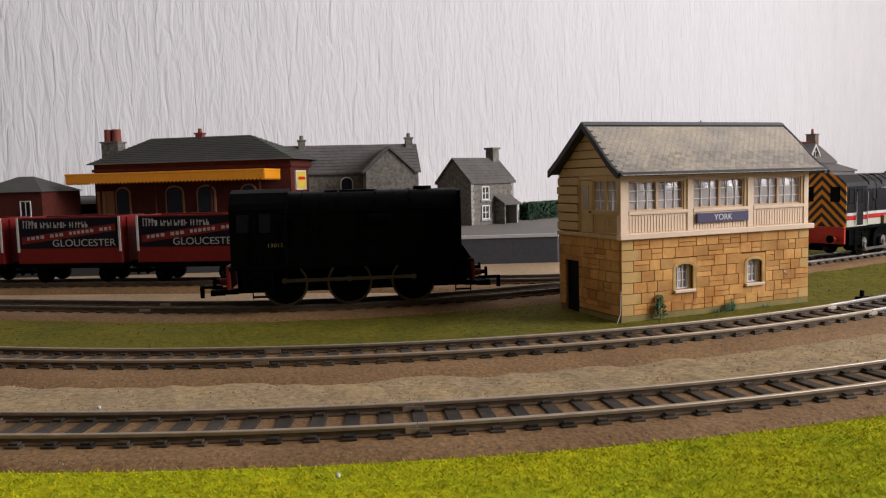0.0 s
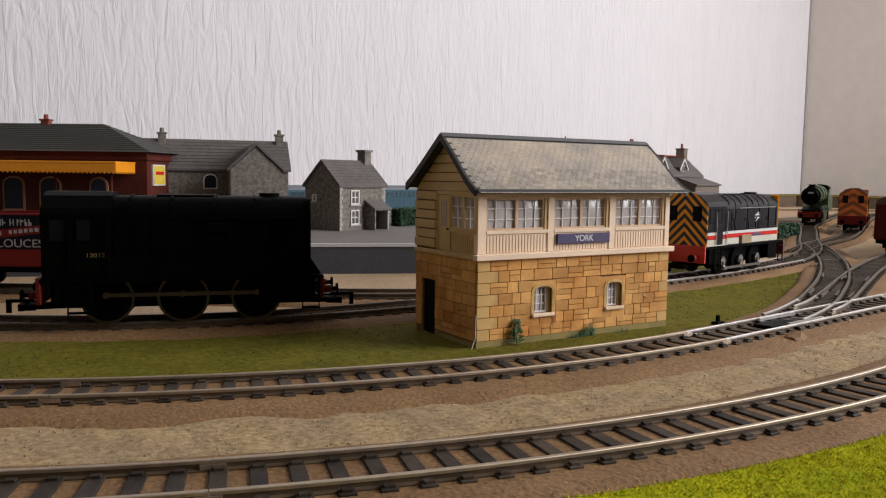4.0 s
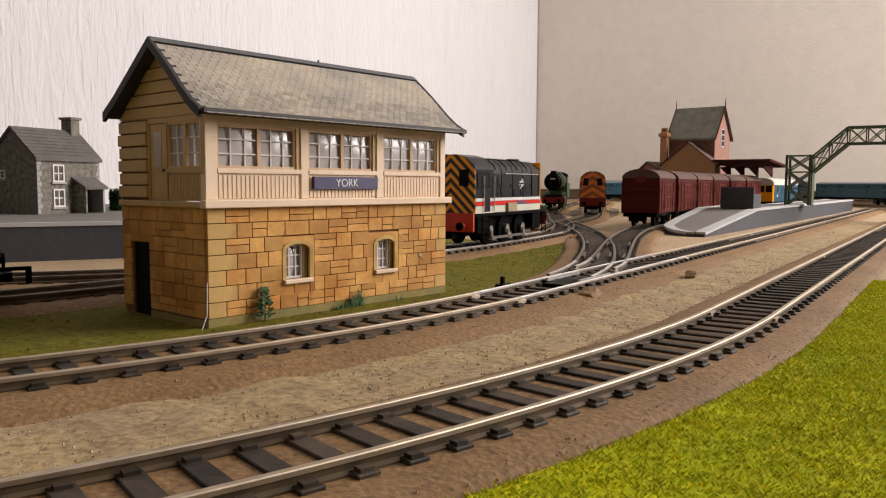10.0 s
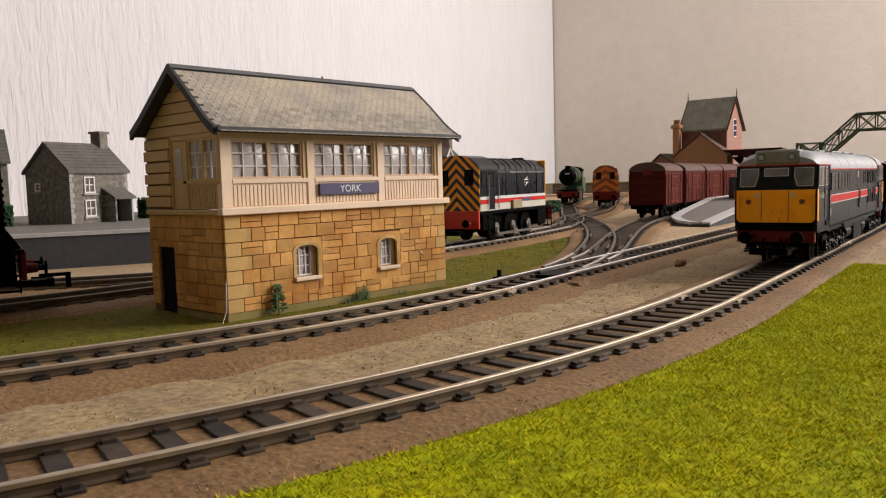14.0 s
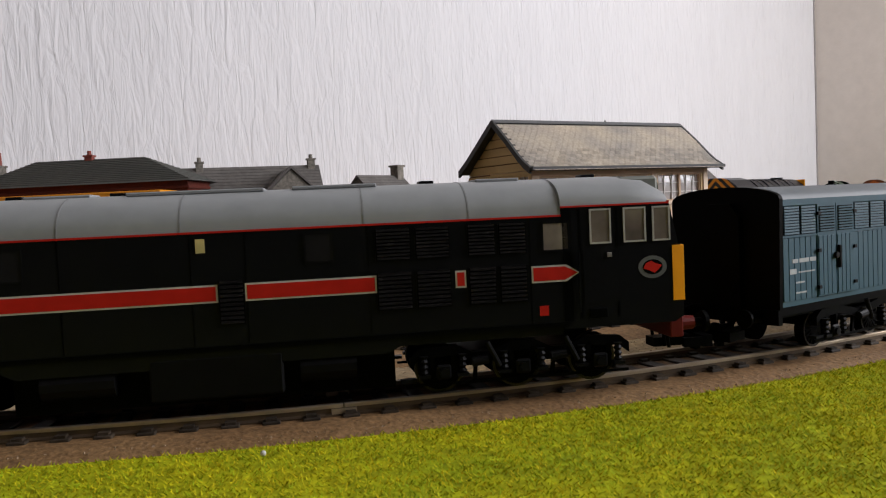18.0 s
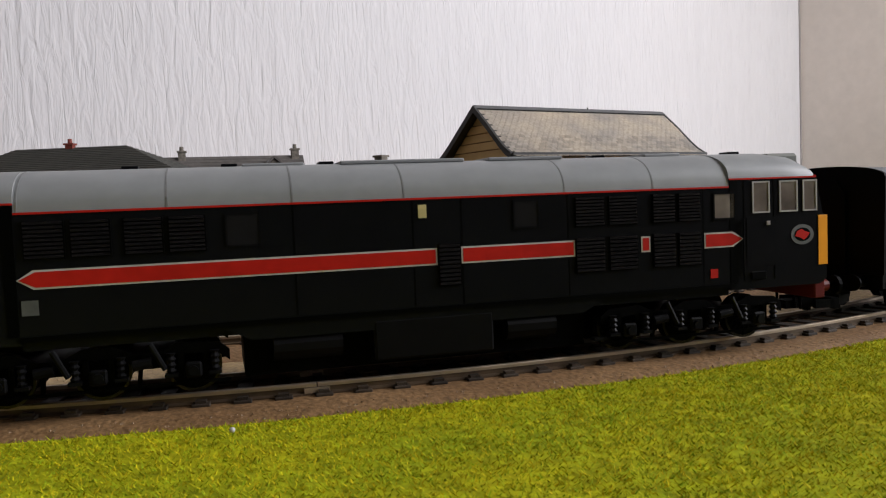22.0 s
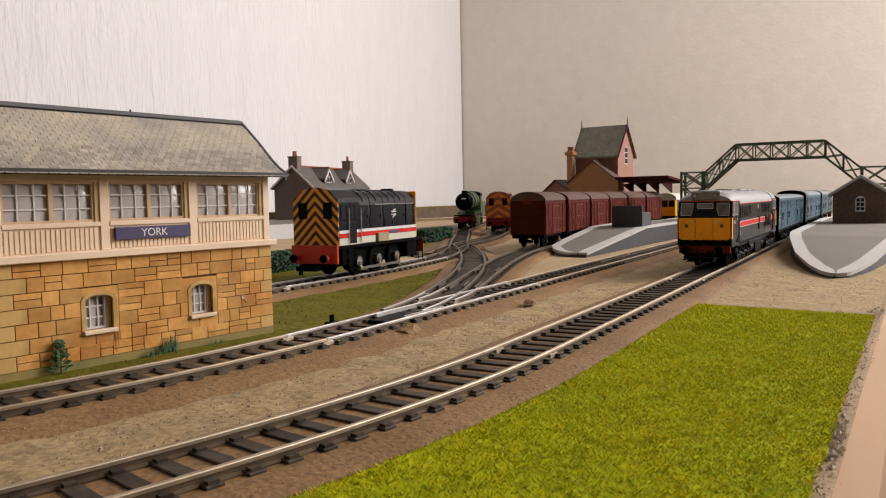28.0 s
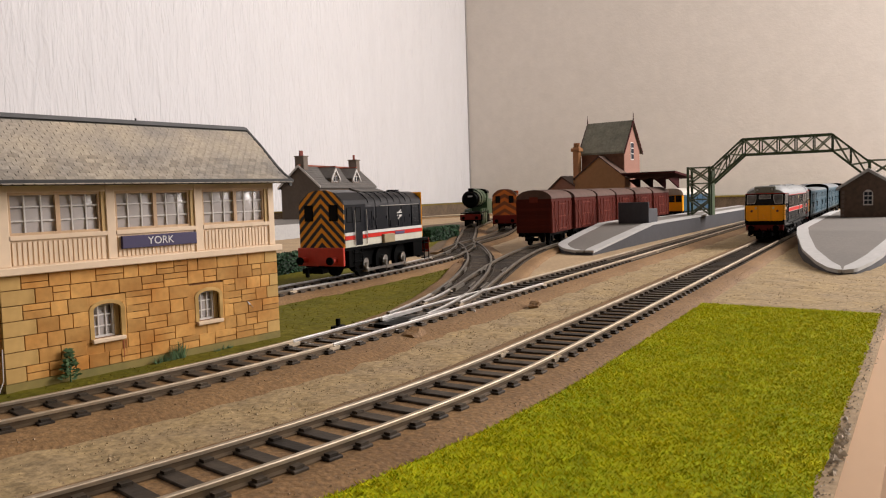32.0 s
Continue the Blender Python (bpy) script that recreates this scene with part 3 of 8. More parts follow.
def between(name, xs, low, high, z, mat, label, cat, rows=6, rough=0.05):
    """A patch of ground between two curves given as functions of x."""
    bm = bm_new()
    grid = []
    for x in xs:
        a, b = low(x), high(x)
        grid.append([bm.verts.new((x, a + (b - a) * k / rows, z + rough * noise.noise((x * 0.9, (a + (b - a) * k / rows) * 0.9, 3.0)))) for k in range(rows + 1)])
    for g, h in zip(grid, grid[1:]):
        for k in range(rows):
            bm.faces.new((g[k], h[k], h[k + 1], g[k + 1]))
    return put(name, bm, mat, label, cat, "structure")


xs = [-44 + 0.7 * k for k in range(107)]
FRONT_A = Line(main_line(61.25, -75.0, 150.0))
between("grass_verge", [x for x in xs if x < 29.6], lambda x: edge_y(x) + 0.35 + 0.25 * noise.noise((x * 0.8, 5, 5)), lambda x: y_on(FRONT_A, x) - 2.55 * math.hypot(1, (y_on(FRONT_A, x + 0.5) - y_on(FRONT_A, x - 0.5))), 0.15, "bright_grass", "bright green flock grass mat beside the track", "grass", rows=24, rough=0.02)
b_or_e = lambda x: max(y_on(LINE_B, x), y_on(LINE_E, x) if x > 12 else -99)
xs2 = [-38 + 0.7 * k for k in range(125)]
between("grass_strip", [x for x in xs2 if x < 47], lambda x: b_or_e(x) + 2.3 * math.hypot(1, (b_or_e(x + 0.5) - b_or_e(x - 0.5))), lambda x: max(y_on(LINE_C, x) - 2.3 * math.hypot(1, (y_on(LINE_C, x + 0.5) - y_on(LINE_C, x - 0.5))), b_or_e(x) + 2.3 * math.hypot(1, (b_or_e(x + 0.5) - b_or_e(x - 0.5))) + 0.02), 0.07, "dark_grass", "olive green grass strip between two tracks", "grass", rows=14, rough=0.06)
between("gravel_strip", [-44 + 0.6 * k for k in range(250)], lambda x: y_on(FRONT_A, x) + 1.6, lambda x: y_on(LINE_B, x) - 1.6, 0.06, "gravel", "tan gravel scattered between the two main tracks", "gravel", rows=12, rough=0.10)
between("gravel_patch", [29.6 + 0.8 * k for k in range(60)], lambda x: edge_y(x) + 0.2, lambda x: y_on(FRONT_A, x) - 2.3, 0.07, "gravel", "grey-tan gravel ground in front of the platform", "gravel", rows=10, rough=0.08)

for nm, pts, mt, z, lb in (
    ("yard_ground", ((50, 21), (62, 23), (80, 31), (100, 39), (130, 55), (150, 80), (110, 74), (84, 62), (60, 40)), "yard_ash", 0.05, "brown ash ground of the goods yard"),
    ("yard_grass", ((50, 24.4), (62, 30.6), (72, 37), (81, 41), (66, 41), (48, 27.5)), "dark_grass", 0.08, "olive grass patch beside the yard hedge"),
    ("loop_grass", ((24, 14.4), (38, 17.4), (41, 24.5), (28, 24)), "dark_grass", 0.06, "olive grass patch behind the loop track"),
):
    put(nm, prism(bm_new(), pts, 0.0, z, "z"), mt, lb, "ground", "structure")

# raised back of the board, along the two walls
for nm, x0, y0, x1, y1 in (("back_bank", A1 - 28, EDGE + 12, A1 - 1.2, B1 - 0.6), ("back_bank", 128, B1 - 13, A1 - 28, B1 - 0.6)):
    bank = thing(nm, ROOM, "raised olive bank along the wall behind the yard", "bank", kind="structure")
    part("bank_face", prism(bm_new(), ((x0, y0), (x1, y0), (x1, y1), (x0, y1)), 0.0, 3.2, "z"), "yard_ash", bank)
    part("bank_top", prism(bm_new(), ((x0 - 0.2, y0 - 0.2), (x1, y0 - 0.2), (x1, y1), (x0 - 0.2, y1)), 3.2, 3.4, "z"), "bank_grass", bank)

# ---- beds and tracks ----
SA, SB = LINE_A.near(-52, 25), LINE_B.near(-44, 27)
ribbon("ballast_main", LINE_A, SA, LINE_A.length, 2.0, 2.75, 0.0, BED, "cork", "brown cork underlay bed under the main track", 0.18, seed=2)
ribbon("ballast_second", LINE_B, SB, LINE_B.length, 2.0, 2.95, 0.0, BED, "cork", "brown cork underlay bed under the second track", 0.45, seed=5)
ribbon("ballast_loop", LINE_C, 0, LINE_C.length, 2.0, 2.8, 0.0, BED - 0.01, "cork", "brown cork underlay bed under the loop track", 0.2, seed=7)
ribbon("ballast_siding", LINE_D, 0, LINE_D.length, 2.3, 2.75, 0.0, BED - 0.02, "cork", "brown cork underlay bed under the siding", 0.2, seed=8)
ribbon("ballast_crossing", LINE_E, 4, LINE_E.length, 2.2, 2.6, 0.0, BED - 0.03, "cork", "brown cork underlay bed under the turnout", 0.2, seed=9)
ribbon("ballast_yard", LINE_F, 3, LINE_F.length, 2.2, 2.6, 0.0, BED - 0.04, "cork", "brown cork underlay bed under the yard track", 0.2, seed=10)
ribbon("ballast_yard_far", LINE_G, 3, LINE_G.length, 2.2, 2.6, 0.0, BED - 0.05, "cork", "brown cork underlay bed under the far yard track", 0.2, seed=11)
def at_x(line, *xs):
    return [line.near(x, y_on(line, x)) for x in xs]


track("track_main", LINE_A, SA, LINE_A.length, "curved model railway track with steel rails and black sleepers", singles=(LINE_A.near(-30, -3), LINE_A.near(72, -5)), joints=at_x(FRONT_A, -14.5, 12.2, 38.0, 66.0))
track("track_second", LINE_B, SB, LINE_B.length, "curved model railway track beside the signal box", singles=(LINE_B.near(-31, 8), LINE_B.near(50, 1)), joints=at_x(LINE_B, -17.0, 58.0, 86.0), silver=at_x(LINE_B, 9.5, 31.0))
track("track_loop", LINE_C, 0, LINE_C.length, "model railway loop track behind the signal box", singles=(LINE_C.near(18, 12.8), LINE_C.near(56, 23)), joints=at_x(LINE_C, -20.0, 8.0), silver=at_x(LINE_C, 22.0, 46.0), steel="rail_yard")
track("track_siding", LINE_D, 0, LINE_D.length - 7, "model railway siding that holds the open wagons", steel="rail_yard")
track("track_crossing", LINE_E, 6.5, LINE_E.length, "model railway turnout track into the yard", singles=(9, 45), silver=(6.6, 14.0), pitch=0.7, steel="rail_yard")
track("track_yard", LINE_F, 4.5, LINE_F.length, "model railway yard track under the brown vans", singles=(9, 45), silver=(4.6, 10.0), pitch=0.7, steel="rail_yard")
track("track_yard_far", LINE_G, 3, LINE_G.length, "model railway yard track under the orange shunter", steel="rail_yard")
# ---- signal box ----
BOX_L, BOX_D = 12.0, 5.5
STONES = []  # (parent, width, height, pose, material) of single wall stones, laid last
SLATES = []


def fbox(bm, face, a0, a1, z0, z1, d0, d1, l=BOX_L, d=BOX_D):
    """A box on one face of a building: a along the face, z up, d inward from the face."""
    if face == "S":
        return box(bm, a0, d0, z0, a1, d1, z1)
    if face == "N":
        return box(bm, a0, d - d1, z0, a1, d - d0, z1)
    if face == "W":
        return box(bm, d0, a0, z0, d1, a1, z1)
    return box(bm, l - d1, a0, z0, l - d0, a1, z1)


def glazing(parent, face, a0, a1, z0, z1, cols, rows, frame=0.09, barw=0.05, depth=0.12, mat="white_frame", framemat=None, l=BOX_L, d=BOX_D, pane="window_glass_lit", back=0.03):
    """A window light: frame, glazing bars and a pane, as one window part with sub-parts."""
    bm = bm_new()
    for p in ((a0, a0 + frame, z0, z1), (a1 - frame, a1, z0, z1), (a0 + frame, a1 - frame, z0, z0 + frame), (a0 + frame, a1 - frame, z1 - frame, z1)):
        fbox(bm, face, *p, back, back + depth, l, d)
    w = part("window", bm, framemat or mat, parent)
    bm = bm_new()
    for k in range(1, cols):
        x = a0 + (a1 - a0) * k / cols
        fbox(bm, face, x - barw / 2, x + barw / 2, z0 + frame, z1 - frame, back + 0.04, back + 0.09, l, d)
    for k in range(1, rows):
        z = z0 + (z1 - z0) * k / rows
        fbox(bm, face, a0 + frame, a1 - frame, z - barw / 2, z + barw / 2, back + 0.045, back + 0.095, l, d)
    if bm.verts:
        part("glazing_bar", bm, mat, w)
    if pane == "window_glass_lit" and face == "S":
        # thin plastic glazing, slightly buckled
        bm = bm_new()
        n, seed = 7, a0 * 1.7 + z0
        for side in (0.0, 0.012):
            g = [[bm.verts.new((a0 + frame + (a1 - a0 - 2 * frame) * u / n, back + 0.13 + side - 0.06 * math.sin(math.pi * u / n) * math.sin(math.pi * v / n) * (1 + 0.4 * noise.noise((seed, u * 0.3, v * 0.3))) + 0.1 * (v / n - 0.5) * (0.4 + noise.noise((seed, 3.1, 1.7))) + 0.1 * (u / n - 0.5) * noise.noise((seed, 1.1, 5.7)), z0 + frame + (z1 - z0 - 2 * frame) * v / n)) for v in range(n + 1)] for u in range(n + 1)]
            for u in range(n):
                for v in range(n):
                    bm.faces.new((g[u][v], g[u + 1][v], g[u + 1][v + 1], g[u][v + 1]))
        p = part("pane", bm, pane, w, "", True)
        p.visible_shadow = False
        return w
    p = part("pane", fbox(bm_new(), face, a0 + frame, a1 - frame, z0 + frame, z1 - frame, back + 0.1, back + 0.115, l, d), pane, w)
    p.visible_shadow = False
    return w


sbox = thing("signal_box", place(0, 0, 0), "cream timber and sandstone model signal box with slate roof", "signal box")
# lower storey: mortar-coloured shell with openings, faced by single stones
LOW = ((3.2, 4.28, 1.42, 2.66), (7.72, 8.76, 1.42, 2.62))
SHELL = []
T = 0.3
xs = [0.03, LOW[0][0], LOW[0][1], LOW[1][0], LOW[1][1], BOX_L - 0.03]
for i in range(5):
    if i % 2 == 0:
        SHELL.append((xs[i], 0.05, 0, xs[i + 1], T, 4.05))
    else:
        o = LOW[i // 2]
        SHELL.append((o[0], 0.05, 0, o[1], T, o[2]))
        SHELL.append((o[0], 0.05, o[3], o[1], T, 4.05))
DOOR = (3.6, 4.82, 2.74)
SHELL.append((0.03, T, 0, T, DOOR[0], 4.05))
SHELL.append((0.03, DOOR[1], 0, T, BOX_D, 4.05))
SHELL.append((0.03, DOOR[0], DOOR[2], T, DOOR[1], 4.05))
SHELL.append((BOX_L - T, T, 0, BOX_L - 0.03, BOX_D, 4.05))
SHELL.append((T, BOX_D - T, 0, BOX_L - T, BOX_D, 4.05))
lower = part("lower_wall", box(bm_new(), *SHELL[0]), "sandstone_dark", sbox, "sandstone block wall with dark joints")
for a in SHELL[1:]:
    part("lower_wall", box(bm_new(), *a), "sandstone_dark", sbox)
part("floor", box(bm_new(), T, T, 3.9, BOX_L - T, BOX_D - T, 4.0), "inside_grey", sbox)
part("plinth", box(bm_new(), -0.02, -0.03, 0, BOX_L + 0.02, 0.05, 0.36, 0.02), "plinth_olive", sbox)
part("plinth", box(bm_new(), -0.03, 0.05, 0, 0.03, DOOR[0], 0.3), "plinth_olive", sbox)
part("door", box(bm_new(), 0.1, DOOR[0], 0.02, 0.16, DOOR[1], DOOR[2]), "door_dark", sbox, "black lower door")
rng = random.Random(4)
COURSE = 0.527


def course_stones(face, z, a0, a1, skip, mat_edge, parity):
    """One course of stones along a face, broken round openings."""
    a = a0
    first = True
    while a < a1 - 0.12:
        w = rng.choice((0.5, 0.62, 0.78, 0.95, 1.1))
        edge = first or a1 - a < 0.9
        if first:
            w = 1.15 if parity else 0.7
        w = min(w, a1 - a)
        if a1 - a - w < 0.3:
            w = a1 - a
        clear = True
        for s in skip:
            if a + w > s[0] - 0.02 and a < s[1] + 0.02 and z + COURSE > s[2] and z < s[3]:
                if a < s[0] - 0.3:
                    w = s[0] - a
                else:
                    clear = False
                    a = max(a + 0.05, s[1])
                break
        if not clear:
            first = False
            continue
        if not edge and rng.random() < 0.3:
            cut = rng.choice((0.22, 0.2635, 0.3))
            STONES.append((lower, face, a, z, w, cut, "sandstone"))
            STONES.append((lower, face, a, z + cut, w, COURSE - cut, "sandstone"))
        else:
            STONES.append((lower, face, a, z, w, COURSE, "quoin" if edge and mat_edge else "sandstone"))
        a += w
        first = False


for k in range(7):
    z = 0.36 + k * COURSE
    course_stones("S", z, 0.0, BOX_L, [(o[0] - 0.17, o[1] + 0.17, o[2] - 0.2, o[3] + 0.13) for o in LOW], True, k % 2)
    course_stones("W", z, 0.06, BOX_D, [(DOOR[0], DOOR[1], 0, DOOR[2] + 0.12)], False, k % 2)
for o in LOW:
    # arched stone surround, sill and sash
    bm = bm_new()
    box(bm, o[0] - 0.16, -0.06, o[2] - 0.02, o[0], 0.2, o[3] - 0.2)
    box(bm, o[1], -0.06, o[2] - 0.02, o[1] + 0.16, 0.2, o[3] - 0.2)
    mid, hw = (o[0] + o[1]) / 2, (o[1] - o[0]) / 2
    arc = [(mid + (hw + 0.16) * math.cos(a), o[3] - 0.2 + 0.36 * math.sin(a)) for a in [math.pi * k / 10 for k in range(11)]]
    inner = [(mid + hw * math.cos(a), o[3] - 0.2 + 0.22 * math.sin(a)) for a in [math.pi * k / 10 for k in range(10, -1, -1)]]
    prism(bm, arc + inner, -0.06, 0.2, "y")
    part("window_surround", bm, "quoin", sbox)
    part("sill", box(bm_new(), o[0] - 0.12, -0.16, o[2] - 0.18, o[1] + 0.12, 0.2, o[2] - 0.02, 0.03), "cream_paint", sbox, "pale cream window sill")
    glazing(sbox, "S", o[0], o[1] - 0.18, o[2], o[3], 3, 3, 0.07, 0.05, back=0.14)
    part("reveal", box(bm_new(), o[1] - 0.18, 0.1, o[2], o[1], 0.24, o[3]), "weatherboard_shaded", sbox)
for o in LOW:
    for x0, x1, z0, z1 in ((o[0] - 0.5, o[0] - 0.1, o[2] - 0.168, o[3] + 0.3), (o[1] + 0.1, o[1] + 0.5, o[2] - 0.168, o[3] + 0.3), (o[0] - 0.1, o[1] + 0.1, o[3], o[3] + 0.3), (o[0] - 0.5, o[0] + 0.35, o[2] - 0.7, o[2] - 0.17), (o[0] + 0.38, o[1] + 0.5, o[2] - 0.7, o[2] - 0.17)):
        part("backing_stone", box(bm_new(), x0, -0.03, z0, x1, 0.055, z1), "sandstone", lower)
part("lintel", box(bm_new(), -0.03, DOOR[0] - 0.2, DOOR[2], 0.05, DOOR[1] + 0.2, DOOR[2] + 0.42), "sandstone", lower)
part("room_back", box(bm_new(), T, 2.2, 0.02, BOX_L - T, 2.3, 3.88), "inside_grey", sbox)
# fascia band
bm = bm_new()
box(bm, -0.18, -0.24, 4.03, BOX_L + 0.2, 0.1, 4.3, 0.03)
part("fascia", bm, "cream_paint", sbox)
part("fascia", box(bm_new(), -0.17, 0.1, 4.03, 0.1, BOX_D, 4.24, 0.03), "weatherboard_shaded", sbox)
# upper storey
for x0, x1 in ((0.0, 0.47), (3.96, 4.33), (7.8, 8.2), (11.66, 12.0)):
    part("post", box(bm_new(), x0, 0.0, 4.3, x1, 0.3, 7.1, 0.02), "cream_paint", sbox)
for x0, x1 in ((0.47, 3.96), (4.33, 7.8), (8.2, 11.66)):
    part("head_rail", box(bm_new(), x0, 0.02, 6.82, x1, 0.3, 7.1), "cream_paint", sbox)
    part("sill_rail", box(bm_new(), x0, -0.02, 5.2, x1, 0.3, 5.36), "cream_paint", sbox)
    panel = part("panel", box(bm_new(), x0, 0.06, 4.3, x1, 0.3, 5.2), "cream_paint", sbox, "vertical boarded cream panel")
    n = 19
    for k in range(n):
        xa = x0 + 0.06 + (x1 - x0 - 0.12) * k / n
        part("board", box(bm_new(), xa, 0.02, 4.36, xa + (x1 - x0 - 0.12) / n - 0.055, 0.06, 5.12), "cream_paint", panel)
    mid = (x0 + x1) / 2 - 0.02
    glazing(sbox, "S", x0, mid, 5.36, 6.82, 3, 3, 0.09, 0.05, mat="white_frame", framemat="sash_tan", back=0.06)
    glazing(sbox, "S", mid, x1 - 0.16, 5.36, 6.82, 3, 3, 0.09, 0.05, mat="white_frame", framemat="sash_tan", back=0.1)
    part("side_sash", box(bm_new(), x1 - 0.16, 0.05, 5.36, x1, 0.25, 6.82), "weatherboard_shaded", sbox)
part("rear_wall", box(bm_new(), 0, BOX_D - 0.25, 4.3, BOX_L, BOX_D, 7.1), "inside_grey", sbox)
part("side_wall", box(bm_new(), BOX_L - 0.25, 0.3, 4.3, BOX_L, BOX_D - 0.25, 5.36), "cream_paint", sbox)
part("side_wall", box(bm_new(), BOX_L - 0.25, 2.4, 5.36, BOX_L, BOX_D - 0.25, 7.1), "cream_paint", sbox)
glazing(sbox, "E", 0.3, 2.4, 5.36, 7.0, 4, 3, 0.1, 0.05)
part("ceiling_board", box(bm_new(), 0.05, 0.05, 7.1, BOX_L - 0.05, BOX_D - 0.05, 7.16), "cream_paint", sbox)
sg = part("sign_board", box(bm_new(), 4.48, -0.1, 4.64, 7.78, 0.03, 5.12, 0.02), "sign_blue", sbox, "dark blue nameboard with white letters")
text_part("letters", "YORK", 0.3, "sign_white", sg, Matrix.Translation(Vector((6.12, -0.105, 4.88)) * U) @ pose(0, 0, 0, 90, 0, 0), "white letters reading YORK", 1.15)
# west end: boards, door, window; its shade is put into the board colour
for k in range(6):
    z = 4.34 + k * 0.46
    part("board", box(bm_new(), -0.07 - 0.05 * (k % 2 == 0), 3.55, z, 0.15, BOX_D + 0.03, z + 0.4, 0.02), "weatherboard_shaded", sbox)
# dark sheet that paints the shadow between the overlapping boards
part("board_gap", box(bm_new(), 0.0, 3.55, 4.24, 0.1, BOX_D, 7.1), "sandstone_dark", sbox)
part("board", box(bm_new(), -0.005, 0.03, 6.92, 0.16, 3.55, 7.09), "weatherboard_shaded", sbox)
dr = part("upper_door", box(bm_new(), 0.03, 2.42, 4.26, 0.14, 3.5, 6.9, 0.02), "weatherboard_shaded", sbox, "panelled door in shaded ochre")
part("pane", box(bm_new(), 0.01, 2.7, 5.42, 0.04, 3.22, 6.62), "window_glass_lit", dr)
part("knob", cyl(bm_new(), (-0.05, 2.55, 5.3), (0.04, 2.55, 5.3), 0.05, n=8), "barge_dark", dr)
part("door_frame", box(bm_new(), -0.02, 2.3, 4.26, 0.15, 2.42, 6.92), "weatherboard_shaded", sbox)
part("door_frame", box(bm_new(), -0.02, 3.46, 4.26, 0.15, 3.56, 6.92), "weatherboard_shaded", sbox)
panel = part("panel", box(bm_new(), 0.04, 0.03, 4.26, 0.16, 2.3, 5.2), "weatherboard_shaded", sbox)
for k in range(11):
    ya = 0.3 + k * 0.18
    part("board", box(bm_new(), 0.01, ya, 4.36, 0.04, ya + 0.13, 5.1), "weatherboard_shaded", panel)
part("sill_rail", box(bm_new(), -0.03, 0.03, 5.2, 0.16, 2.3, 5.34), "weatherboard_shaded", sbox)
part("post", box(bm_new(), -0.01, 0.03, 5.34, 0.16, 0.24, 6.92), "weatherboard_shaded", sbox)
glazing(sbox, "W", 0.24, 1.24, 5.34, 6.92, 2, 3, 0.09, 0.05, mat="white_frame", framemat="weatherboard_shaded", back=0.02)
glazing(sbox, "W", 1.24, 2.3, 5.34, 6.92, 2, 3, 0.09, 0.05, mat="white_frame", framemat="weatherboard_shaded", back=0.02)
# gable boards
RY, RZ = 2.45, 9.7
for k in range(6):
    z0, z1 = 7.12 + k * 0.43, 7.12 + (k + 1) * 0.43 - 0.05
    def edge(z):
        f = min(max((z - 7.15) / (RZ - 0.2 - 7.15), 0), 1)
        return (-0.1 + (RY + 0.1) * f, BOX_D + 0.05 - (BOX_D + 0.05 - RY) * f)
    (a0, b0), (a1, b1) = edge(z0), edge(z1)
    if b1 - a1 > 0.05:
        part("gable_board", prism(bm_new(), ((a0, z0), (b0, z0), (b1, z1), (a1, z1)), -0.02 - 0.03 * (k % 2), 0.15, "x"), "weatherboard_shaded", sbox)
# dark west sheet paints the shadow gaps of the gable boards
part("gable_back", prism(bm_new(), ((0.1, 7.12), (BOX_D - 0.1, 7.12), (RY, 9.4)), 0.1, 0.16, "x"), "sandstone_dark", sbox)
part("gable_back", prism(bm_new(), ((0.0, 7.12), (BOX_D, 7.12), (RY, 9.45)), BOX_L - 0.2, BOX_L, "x"), "cream_paint", sbox)
# roof: deck with bell-cast eaves, slates laid on it later
ROOF_S = [(RY, RZ), (1.3, 8.72), (0.35, 7.83), (-0.1, 7.47), (-0.55, 7.2)]
ROOF_N = [(RY, RZ), (3.6, 8.85), (4.9, 7.9), (5.75, 7.36)]
deck = list(reversed(ROOF_S)) + ROOF_N[1:]
roof = part("roof", prism(bm_new(), deck + [(y, z - 0.16) for y, z in reversed(deck)], -0.42, BOX_L + 0.5), "slate_gap", sbox, "grey slate roof with bell-cast eaves")
for x in (-0.55, BOX_L + 0.5):
    for line in (ROOF_S, ROOF_N):
        bm = bm_new()
        for (ya, za), (yb, zb) in zip(line, line[1:]):
            prism(bm, ((ya, za + 0.06), (yb, zb + 0.06), (yb, zb - 0.28), (ya, za - 0.28)), x, x + 0.14, "x")
        part("bargeboard", bm, "barge_dark", sbox, "dark grey bargeboard")
part("gutter", box(bm_new(), -0.5, -0.74, 7.06, BOX_L + 0.6, -0.58, 7.24, 0.03), "barge_dark", sbox)
part("ridge_cap", prism(bm_new(), ((RY - 0.2, RZ - 0.09), (RY, RZ + 0.09), (RY + 0.2, RZ - 0.09)), -0.5, BOX_L + 0.55), "ridge_grey", sbox)
part("vent", cyl(bm_new(), (6.9, RY, RZ), (6.9, RY, RZ + 0.17), 0.04, n=6), "barge_dark", sbox)
# slate rows on the south slope
acc = [0.0]
for (ya, za), (yb, zb) in zip(ROOF_S, ROOF_S[1:]):
    acc.append(acc[-1] + math.hypot(yb - ya, zb - za))


